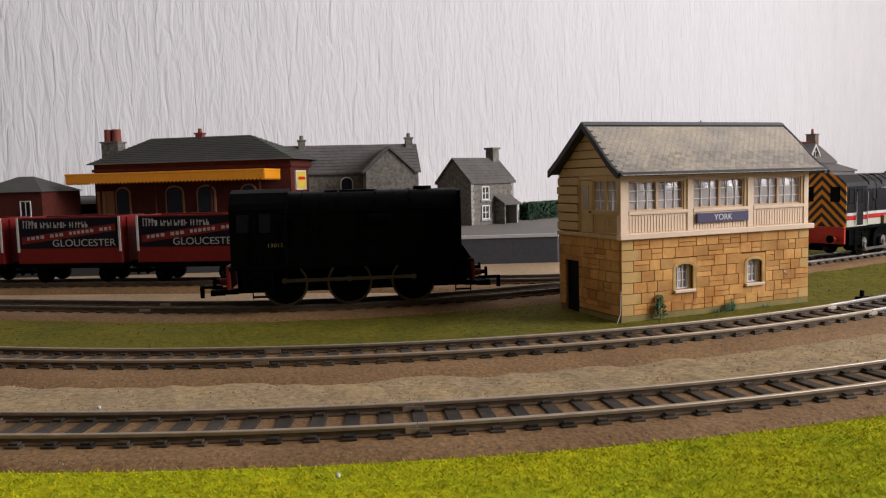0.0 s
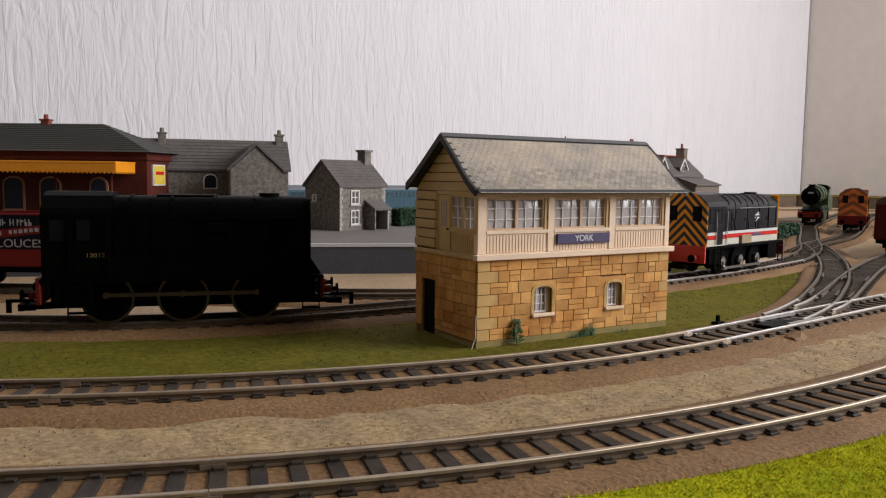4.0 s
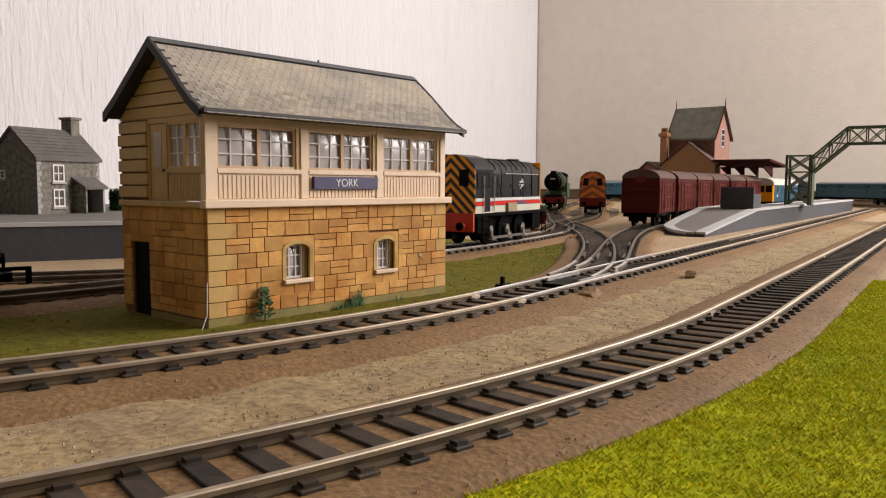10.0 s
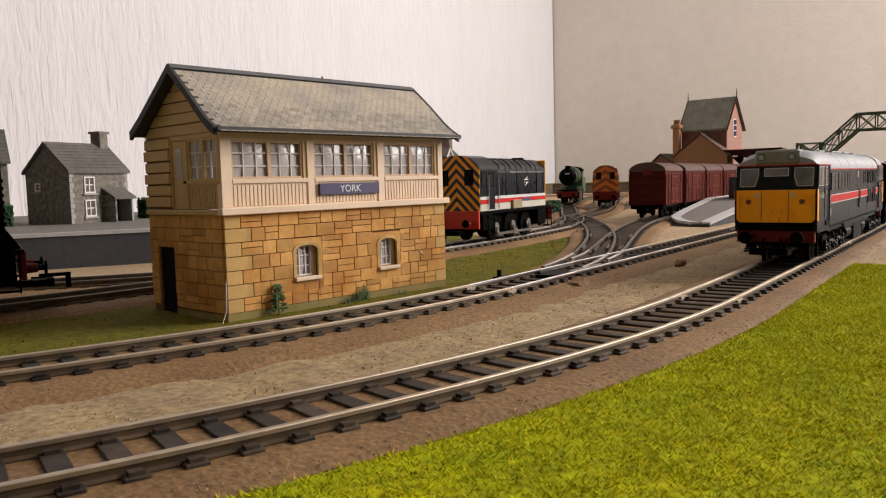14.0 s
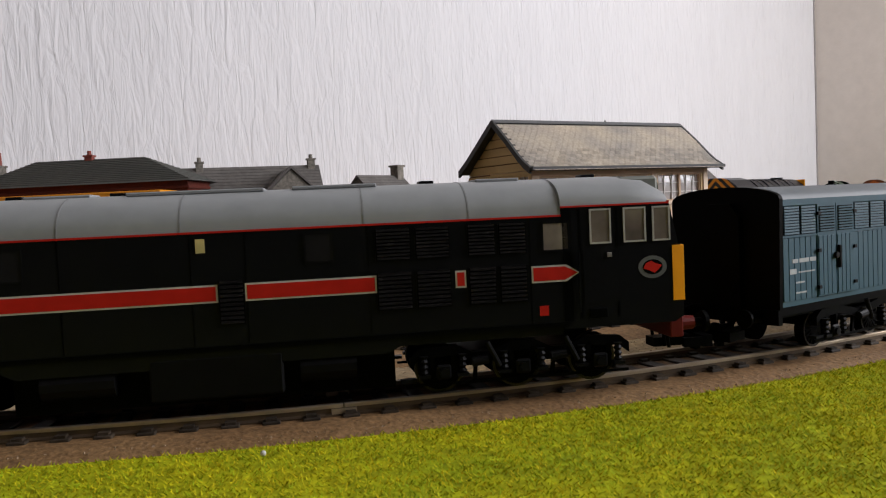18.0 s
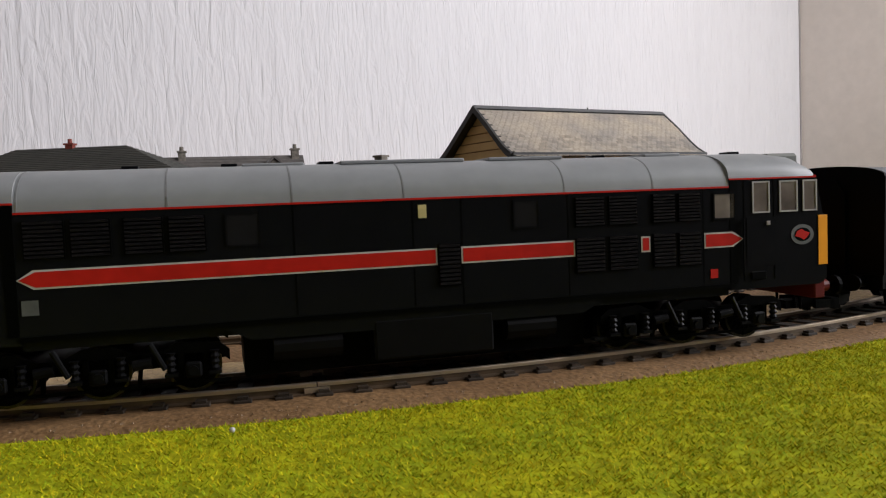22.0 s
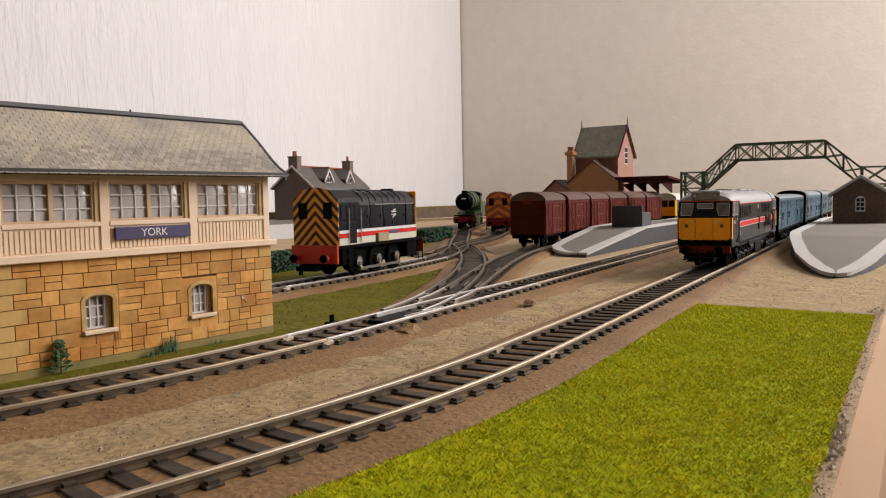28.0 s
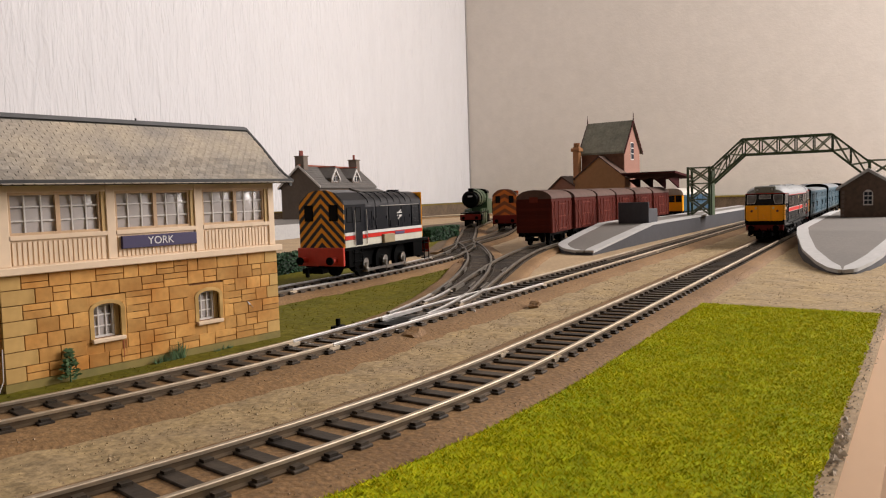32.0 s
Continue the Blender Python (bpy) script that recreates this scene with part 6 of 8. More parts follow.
def diesel(name, label):
    """Bogie diesel: dark grey sides, light grey roof, yellow ends, red side stripe; d counts from the nose."""
    t = thing(name, Matrix(), label, "locomotive")
    L2, H, EAVE, TOP, CAB = 12.6, 1.85, 4.55, 5.55, 3.35

    def dx(d):
        return -L2 + d

    body = part("body", box(box(bm_new(), -L2 + CAB, -H, 1.7, L2 - CAB, H, EAVE), -L2 + CAB, -H + 0.1, 1.4, L2 - CAB, H - 0.1, 1.7), "loco_grey", t, "dark grey body sides")
    rp = roof_profile(H, EAVE - 0.02, TOP, 16, 2.3)
    roof = part("roof", loft(bm_new(), rp, -L2 + CAB, L2 - CAB), "roof_light", t, "light grey arched roof", True)
    for d in (3.4, 6.6, 9.5, 12.3, 16.73, 19.4, 21.8):
        rq = [(y * 1.004, EAVE + (z - EAVE) * 1.005 + 0.003) for y, z in rp]
        part("roof_seam", loft(bm_new(), rq, dx(d), dx(d) + 0.035), "roof_seam", roof)
    for d, l, w in ((8.4, 1.6, 0.5), (10.9, 3.4, 0.75), (15.0, 2.2, 0.75), (19.9, 1.2, 0.6)):
        part("roof_hatch", box(bm_new(), dx(d), -w, TOP - 0.06, dx(d + l), w, TOP + 0.05, 0.03), "roof_light", roof)
    for d in (5.5, 7.9, 10.4, 18.4, 23.0):
        part("roof_vent", box(bm_new(), dx(d), -0.25, TOP - 0.04, dx(d) + 0.4, 0.25, TOP + 0.07, 0.02), "loco_grey", roof)
    for d in (4.4, 8.9, 12.9, 15.3, 20.5):
        for y in (-1.25, 1.25):
            part("lifting_eye", cyl(bm_new(), (dx(d), y, 5.15), (dx(d), y * 1.06, 5.3), 0.05, n=6), "roof_seam", roof)
    for e in (-1, 1):
        def ex(v):
            return e * (L2 - v)
        xb = ex(CAB)
        bm = bm_new()
        prism(bm, [(xb, 1.55), (ex(0.25), 1.55), (ex(0.0), 1.7), (ex(0.0), 3.55), (ex(0.12), 3.66), (ex(0.36), 4.76), (xb, 4.76)], -H, H, "y")
        cab = part("cab", bm, "loco_grey", t, "dark grey cab")
        yp = [(-1.6, 2.05), (1.6, 2.05), (1.76, 2.2), (1.76, 3.6), (-1.76, 3.6), (-1.76, 2.2)]
        panel = part("nose_panel", prism(bm_new(), yp, *sorted((ex(-0.06), ex(0.05))), "x"), "panel_yellow", t, "yellow warning panel")
        for s in (-1, 1):
            part("nose_panel", box(bm_new(), min(ex(-0.03), ex(0.3)), min(s * H, s * (H + 0.02)), 2.12, max(ex(-0.03), ex(0.3)), max(s * H, s * (H + 0.02)), 3.6, 0.008), "panel_yellow", t, "yellow panel wrapped round the nose")
            part("lamp", cyl(bm_new(), (ex(-0.05), s * 1.2, 3.04), (ex(-0.14), s * 1.2, 3.04), 0.12, n=12), "lamp_brown", panel)
            part("lamp_iron", bar(bm_new(), (ex(-0.1), s * 1.25, 3.3), (ex(-0.1), s * 1.62, 3.3), 0.05, 0.05), "panel_yellow", panel)
            part("lamp_iron", bar(bm_new(), (ex(-0.1), s * 1.62, 3.3), (ex(-0.1), s * 1.62, 2.35), 0.05, 0.05), "panel_yellow", panel)
            part("notice", prism(bm_new(), ((s * 0.82 - 0.09, 3.22), (s * 0.82 + 0.09, 3.22), (s * 0.82 + 0.09, 3.46), (s * 0.82 - 0.09, 3.46)), *sorted((ex(-0.06), ex(-0.075))), "x"), "notice_cream", panel)
        part("panel_seam", box(bm_new(), min(ex(-0.06), ex(-0.07)), -0.62, 2.1, max(ex(-0.06), ex(-0.07)), -0.59, 3.58), "lamp_brown", panel)
        part("panel_seam", box(bm_new(), min(ex(-0.06), ex(-0.07)), 0.59, 2.1, max(ex(-0.06), ex(-0.07)), 0.62, 3.58), "lamp_brown", panel)
        for y, z in ((-0.22, 2.62), (0.22, 2.6), (-0.78, 2.42), (0.78, 2.4)):
            part("bracket", box(bm_new(), min(ex(-0.05), ex(-0.12)), y - 0.1, z - 0.1, max(ex(-0.05), ex(-0.12)), y + 0.1, z + 0.1, 0.02), "panel_yellow", panel)
        part("lamp_bracket", box(bm_new(), min(ex(-0.05), ex(-0.2)), -0.2, 2.1, max(ex(-0.05), ex(-0.2)), 0.2, 2.3, 0.03), "panel_yellow", panel)
        part("skirt", box(bm_new(), min(ex(-0.05), ex(0.1)), -1.72, 1.66, max(ex(-0.05), ex(0.1)), 1.72, 2.05, 0.02), "loco_black", t)

        def rake(z, out=0.0):
            return ex(0.12 + (z - 3.66) * 0.24 / 1.1 - out)
        band = part("screen_band", prism(bm_new(), ((rake(3.62, 0.02), 3.62), (rake(4.76, 0.02), 4.76), (rake(4.76, -0.1), 4.76), (rake(3.62, -0.1), 3.62)), -H + 0.03, H - 0.03, "y"), "loco_grey", t)

        def screen(y0, y1, z0, z1, cut):
            """A windscreen with one slanted lower corner, rim and pane."""
            def ring(g):
                a, b, lo, hi = y0 + g, y1 - g, z0 + g, z1 - g
                if cut > 0:
                    return [(a + 0.14, lo), (b, lo), (b, hi), (a, hi), (a, lo + 0.45)]
                if cut < 0:
                    return [(a, lo), (b - 0.14, lo), (b, lo + 0.45), (b, hi), (a, hi)]
                return [(a, lo), (b, lo), (b, hi), (a, hi)]

            def slab(pts, o0, o1):
                bm = bm_new()
                r0 = [bm.verts.new((rake(z, o0), y, z)) for y, z in pts]
                r1 = [bm.verts.new((rake(z, o1), y, z)) for y, z in pts]
                for k in range(len(pts)):
                    bm.faces.new((r0[k], r0[(k + 1) % len(pts)], r1[(k + 1) % len(pts)], r1[k]))
                bm.faces.new(r0[::-1])
                bm.faces.new(r1)
                return bm
            w = part("windscreen", slab(ring(0.0), 0.0, 0.05), "rim_silver", t)
            part("pane", slab(ring(0.035), 0.02, 0.062), "screen_pane_lit", w)

        screen(-1.66, -0.8, 3.76, 4.64, -1)
        screen(0.8, 1.66, 3.76, 4.64, 1)
        screen(-0.55, 0.55, 4.24, 4.64, 0)
        # cab roof tapers towards the nose
        bm = bm_new()
        ra = roof_profile(H, 4.74, TOP, 16, 2.3)
        rb = [(y * 0.985, z) for y, z in roof_profile(H, 4.74, TOP - 0.06, 16, 2.1)]
        rc = [(y * 0.95, z) for y, z in roof_profile(H, 4.74, TOP - 0.32, 16, 2.0)]
        rows = [[bm.verts.new((x, y, z)) for y, z in pr] for x, pr in ((xb, ra), (ex(1.5), ra), (ex(0.75), rb), (ex(0.34), rc))]
        for a, b in zip(rows, rows[1:]):
            for k in range(len(a)):
                bm.faces.new((a[k], a[(k + 1) % len(a)], b[(k + 1) % len(a)], b[k]))
        bm.faces.new(rows[0])
        bm.faces.new(rows[-1])
        part("cab_roof", bm, "roof_light", t, "light grey cab roof", True)
        hb = part("headcode_box", box(bm_new(), min(ex(0.24), ex(1.4)), -1.0, 4.82, max(ex(0.24), ex(1.4)), 1.0, 5.5, 0.09), "headcode_grey", t, "grey-green headcode box")
        for y in (-0.68, 0.68):
            part("marker_lamp", cyl(bm_new(), (ex(0.26), y, 5.16), (ex(0.18), y, 5.16), 0.19, n=16), "lens_dark", hb)
            part("lens", cyl(bm_new(), (ex(0.18), y, 5.16), (ex(0.165), y, 5.16), 0.13, n=14), "data_grey", hb)
        for s in (-1, 1):
            y = s * H
            part("eave_line", box(bm_new(), min(ex(0.36), xb), min(y, y + s * 0.02), 4.72, max(ex(0.36), xb), max(y, y + s * 0.02), 4.765), "stripe_red", t)
            part("eave_line", bar(bm_new(), (ex(0.34), s * 0.02, 4.77), (ex(0.34), s * (H - 0.05), 4.77), 0.05, 0.05), "stripe_red", t)
            for d0, d1 in ((0.34, 0.84), (1.02, 1.65), (1.99, 2.58)):
                side_window(t, min(ex(d0), ex(d1)), max(ex(d0), ex(d1)), 3.74, 4.66, y, "rim_silver", pane="cab_pane_lit", t=0.045)
            dr = part("cab_door", box(bm_new(), min(ex(1.82), ex(2.78)), min(y - s * 0.01, y + s * 0.016), 2.2, max(ex(1.82), ex(2.78)), max(y - s * 0.01, y + s * 0.016), 3.62), "loco_grey", t)
            for d in (1.8, 2.82):
                part("door_gap", box(bm_new(), min(ex(d), ex(d + 0.05)), min(y, y + s * 0.012), 1.8, max(ex(d), ex(d + 0.05)), max(y, y + s * 0.012), 4.68), "loco_black", dr)
            part("handrail", bar(bm_new(), (ex(2.9), y + s * 0.05, 2.0), (ex(2.9), y + s * 0.05, 3.6), 0.045, 0.045), "loco_grey", dr)
            part("door_handle", box(bm_new(), min(ex(2.0), ex(2.12)), min(y, y + s * 0.06), 3.38, max(ex(2.0), ex(2.12)), max(y, y + s * 0.06), 3.5, 0.01), "steel_bright", dr)
            part("step_hole", box(bm_new(), min(ex(2.15), ex(2.65)), min(y, y + s * 0.04), 1.8, max(ex(2.15), ex(2.65)), max(y, y + s * 0.04), 2.05, 0.02), "loco_black", dr)
            part("cab_recess", box(bm_new(), min(ex(3.08), ex(3.33)), min(y, y + s * 0.012), 1.75, max(ex(3.08), ex(3.33)), max(y, y + s * 0.012), 4.7), "loco_black", t)
        part("buffer_beam", box(bm_new(), min(ex(-0.02), ex(0.35)), -1.75, 1.1, max(ex(-0.02), ex(0.35)), 1.75, 1.66, 0.03), "buffer_red", t, "dark red buffer beam")
        buffers(t, ex(0.0), e, 1.15, 1.38, 0.3, 0.95)
        coupling(t, ex(0.2), e, 0.72, 0.85, 1.9)
        for y in (-0.55, -0.3, 0.5):
            part("brake_pipe", cyl(bm_new(), (ex(-0.06), y, 1.3), (ex(-0.14), y, 0.6), 0.05, n=6), "chassis_black", t)
    for y in (-H, H):
        s = -1 if y < 0 else 1
        part("eave_line", box(bm_new(), -L2 + CAB, min(y, y + s * 0.02), EAVE - 0.05, L2 - CAB, max(y, y + s * 0.02), EAVE), "stripe_red", t)
        for d0, d1 in ((3.5, 4.38), (4.48, 5.36), (5.62, 6.5), (6.6, 7.46)):
            louvre(t, dx(d0), dx(d1), 3.48, 4.34, y, 9)
        for d0, d1 in ((17.0, 17.9), (18.0, 18.9), (19.35, 20.08), (20.16, 20.9)):
            louvre(t, dx(d0), dx(d1), 3.6, 4.4, y, 9)
            louvre(t, dx(d0), dx(d1), 2.35, 3.3, y, 9)
        louvre(t, dx(13.14), dx(13.76), 2.25, 3.34, y, 10)
        for d0, d1, z0, z1 in ((7.9, 8.75, 3.54, 4.36), (15.24, 16.0, 3.64, 4.4), (21.31, 22.07, 3.6, 4.38)):
            side_window(t, dx(d0), dx(d1), z0, z1, y, "loco_grey", "cab_pane_lit" if d0 > 20 else "cab_glass")
        part("notice", box(bm_new(), dx(12.66), min(y, y + s * 0.02), 4.03, dx(12.88), max(y, y + s * 0.02), 4.37), "notice_cream", t, "small cream warning notice")
        stripe(t, dx(3.37), dx(13.08), 2.85, 3.2, y, tip=-1)
        stripe(t, dx(13.82), dx(16.95), 2.85, 3.2, y)
        stripe(t, dx(19.05), dx(19.24), 2.85, 3.2, y)
        stripe(t, dx(21.06), dx(22.26), 2.85, 3.2, y, tip=1)
        part("data_panel", box(bm_new(), dx(3.4), min(y, y + s * 0.015), 2.22, dx(3.75), max(y, y + s * 0.015), 2.56), "data_dim", t)
        part("plate", box(bm_new(), dx(21.2), min(y, y + s * 0.015), 1.94, dx(21.44), max(y, y + s * 0.015), 2.2), "stripe_red", t, "small red plate")
        letters(t, "31468", dx(0.95) if s < 0 else dx(24.3), y + s * 0.012, 3.25, 0.3, "number_cream", 1.3, "cream running number")
        xe = dx(24.34)

        def oval(rx, rz):
            return [(xe + rx * math.cos(0.2618 * q), 3.05 + rz * math.sin(0.2618 * q)) for q in range(24)]
        if s < 0:
            em = part("emblem", prism(bm_new(), oval(0.4, 0.3), *sorted((y, y + s * 0.012)), "y"), "data_dim", t, "oval grey emblem with a red mark")
            part("emblem_field", prism(bm_new(), oval(0.28, 0.2), *sorted((y, y + s * 0.018)), "y"), "loco_black", em)
            part("emblem_mark", prism(bm_new(), [(xe + rr * math.cos(q * 0.7854 + 0.2), 3.05 + rr * 0.75 * math.sin(q * 0.7854 + 0.2)) for q, rr in enumerate((0.26, 0.15, 0.22, 0.24, 0.27, 0.15, 0.22, 0.19))], *sorted((y + s * 0.01, y + s * 0.024)), "y"), "stripe_red", em)
        for d in (9.5, 12.5, 13.8, 16.8, 20.98):
            part("panel_line", box(bm_new(), dx(d), min(y, y + s * 0.006), 1.72, dx(d) + 0.03, max(y, y + s * 0.006), 4.5), "loco_black", t)
        part("sole_bar", box(bm_new(), dx(3.3), min(y - s * 0.05, y + s * 0.02), 1.62, dx(22.0), max(y - s * 0.05, y + s * 0.02), 1.74), "loco_black", t)
        part("body_skirt", prism(bm_new(), ((dx(7.6), 1.65), (dx(18.0), 1.65), (dx(17.2), 1.25), (dx(8.4), 1.25)), *sorted((y - s * 0.1, y - s * 0.02)), "y"), "loco_grey", t)
        part("battery_box", box(bm_new(), dx(11.4), min(s * 1.2, s * 1.85), 0.45, dx(14.6), max(s * 1.2, s * 1.85), 1.5, 0.06), "chassis_grey", t)
        for d0, d1 in ((8.9, 10.6), (15.0, 16.4)):
            part("fuel_tank", cyl(bm_new(), (dx(d0), s * 1.5, 1.0), (dx(d1), s * 1.5, 1.0), 0.36, n=12), "chassis_grey", t)
    bogie(t, dx(4.9), (-2.1, 0.0, 2.1), 0.66)
    bogie(t, dx(20.7), (-2.1, 0.0, 2.1), 0.66)
    part("centre_frame", box(bm_new(), dx(8.2), -1.4, 0.3, dx(17.4), 1.4, 1.5), "chassis_black", t)
    return t


def parcels_van(name, label, eave=4.8, crown=5.5):
    """Long blue bogie van: boarded and louvred sides, double doors, grey roof, black ends."""
    t = thing(name, Matrix(), label, "railway van", "blue vans of the train")
    L2, H = 13.4, 1.8
    part("body", box(bm_new(), -L2, -H, 1.55, L2, H, eave + 0.02), "van_blue", t, "blue boarded sides")
    rp = roof_profile(H + 0.07, eave, crown, 14, 2.1)
    part("roof", loft(bm_new(), rp, -L2 - 0.12, L2 + 0.12), "van_roof_grey", t, "grey arched roof", True)
    for e in (-1, 1):
        ep = [(-H - 0.02, 1.5), (H + 0.02, 1.5)] + [(y * 1.01, z + 0.03) for y, z in rp]
        part("end", prism(bm_new(), ep, *sorted((e * L2, e * (L2 + 0.16))), "x"), "chassis_black", t, "black van end", False)
        part("gangway", prism(bm_new(), ((-0.7, 1.5), (0.7, 1.5), (0.7, 4.2), (0.4, 4.6), (-0.4, 4.6), (-0.7, 4.2)), *sorted((e * (L2 + 0.16), e * (L2 + 0.4))), "x"), "chassis_black", t)
        part("buffer_beam", box(bm_new(), min(e * L2, e * (L2 + 0.2)), -1.8, 1.05, max(e * L2, e * (L2 + 0.2)), 1.8, 1.5), "chassis_black", t)
        buffers(t, e * (L2 + 0.1), e, 1.15, 1.28, 0.27, 0.8, shank="chassis_black")
        coupling(t, e * (L2 - 0.2), e, 0.7, 0.8, 1.6)
    for y in (-H, H):
        s = -1 if y < 0 else 1
        ya, yb = sorted((y, y + s * 0.035))
        doors = ((1.8, 2.82), (2.84, 3.86), (7.74, 8.76), (8.78, 9.8), (17.0, 18.02), (18.04, 19.06), (22.94, 23.96), (23.98, 25.0))
        panels = ((0.06, 1.78, 6, 2), (3.88, 7.72, 13, 4), (9.82, 16.98, 24, 8), (19.08, 22.92, 13, 4), (25.02, 26.74, 6, 2))
        part("waist_rail", box(bm_new(), -L2, *sorted((y, y + s * 0.05))[:1], 3.55, L2, sorted((y, y + s * 0.05))[1], 3.61), "van_blue", t)
        part("eave_band", box(bm_new(), -L2, *sorted((y, y + s * 0.06))[:1], 4.46, L2, sorted((y, y + s * 0.06))[1], eave + 0.04, 0.02), "van_blue", t)
        for a, b, n, bays in panels:
            w = (b - a) / n
            repeats("board", box(bm_new(), 0, ya, 1.72, w - 0.04, yb, 3.53), "van_blue", t, [(-L2 + a + w * k, 0, 0) for k in range(n)])
            w = (b - a) / bays
            for k in range(bays):
                louvre(t, -L2 + a + w * k + 0.03, -L2 + a + w * (k + 1) - 0.03, 3.62, 4.45, y, 10, slat="van_blue")
        for q, (a, b) in enumerate(doors):
            a, b = a - L2, b - L2
            d = part("door", box(bm_new(), a, min(y, y + s * 0.06), 1.7, b, max(y, y + s * 0.06), 4.5, 0.012), "van_blue", t)
            w = (b - a - 0.1) / 4
            repeats("door_board", box(bm_new(), 0, *sorted((y + s * 0.05, y + s * 0.08))[:1], 1.76, w - 0.035, sorted((y + s * 0.05, y + s * 0.08))[1], 3.52), "van_blue", d, [(a + 0.05 + w * k, 0, 0) for k in range(4)])
            part("door_grille", box(bm_new(), a + 0.08, min(y, y + s * 0.064), 3.64, b - 0.08, max(y, y + s * 0.064), 4.4), "loco_black", d)
            repeats("door_slat", box(bm_new(), a + 0.1, *sorted((y + s * 0.06, y + s * 0.1))[:1], 3.66, b - 0.1, sorted((y + s * 0.06, y + s * 0.1))[1], 3.705), "van_blue", d, [(0, 0, k * 0.083) for k in range(9)])
            xh = a + 0.02 if q % 2 == 0 else b - 0.02
            for z in (1.95, 3.05, 4.15):
                part("hinge", box(bm_new(), xh - 0.07, *sorted((y + s * 0.05, y + s * 0.13))[:1], z, xh + 0.07, sorted((y + s * 0.05, y + s * 0.13))[1], z + 0.1), "chassis_grey", d)
            if q % 2:
                part("handle", box(bm_new(), a + 0.02, min(y + s * 0.06, y + s * 0.16), 2.5, a + 0.12, max(y + s * 0.06, y + s * 0.16), 3.2, 0.02), "chassis_grey", d)
                part("knob", cyl(bm_new(), (a - 0.12, y + s * 0.05, 2.9), (a - 0.12, y + s * 0.17, 2.9), 0.1, n=10), "chassis_grey", d)
        # unreadable markings
        for x, z, w, h in ((-12.9, 2.8, 0.28, 0.17), (-12.56, 2.8, 0.5, 0.17), (-12.0, 2.8, 0.32, 0.17), (-13.05, 2.48, 0.34, 0.22), (-12.6, 2.5, 0.85, 0.06), (-12.75, 2.2, 0.45, 0.07), (-12.75, 1.9, 0.55, 0.07)):
            part("marking", box(bm_new(), x, *sorted((y + s * 0.02, y + s * 0.045))[:1], z, x + w, sorted((y + s * 0.02, y + s * 0.045))[1], z + h * 0.7), "data_grey", t, "faded white lettering bar")
        part("sole_bar", box(bm_new(), -L2, *sorted((y - s * 0.15, y - s * 0.02))[:1], 1.3, L2, sorted((y - s * 0.15, y - s * 0.02))[1], 1.56), "chassis_black", t)
        bm = bm_new()
        bar(bm, (-5.5, s * 1.7, 0.75), (5.5, s * 1.7, 0.75), 0.08, 0.1)
        for x in (-5.5, -1.8, 1.8, 5.5):
            bar(bm, (x, s * 1.7, 0.75), (x + (0.9 if x < 0 else -0.9), s * 1.7, 1.35), 0.08, 0.08)
        part("truss_rod", bm, "chassis_black", t)
    part("underframe", box(bm_new(), -L2 + 0.2, -1.6, 1.2, L2 - 0.2, 1.6, 1.55), "chassis_black", t)
    bogie(t, -9.0, (-1.7, 1.7), 0.56)
    bogie(t, 9.0, (-1.7, 1.7), 0.56)
    return t


loco = diesel("diesel_locomotive", "dark grey diesel locomotive with red stripe and yellow nose")
van_a = parcels_van("parcels_van", "blue boarded bogie parcels van behind the diesel", 4.66, 5.06)
van_b = parcels_van("parcels_van", "blue boarded bogie van with a tall arched roof")
TRAIN = [(loco, 0.0, 25.2, 8.0), (van_a, 27.8, 26.8, 9.0)]
TRAIN.append((van_b, 27.8 + 30.2, 26.8, 9.0))
TRAIN.append((copy_thing(van_b, Matrix()), 27.8 + 60.4, 26.8, 9.0))


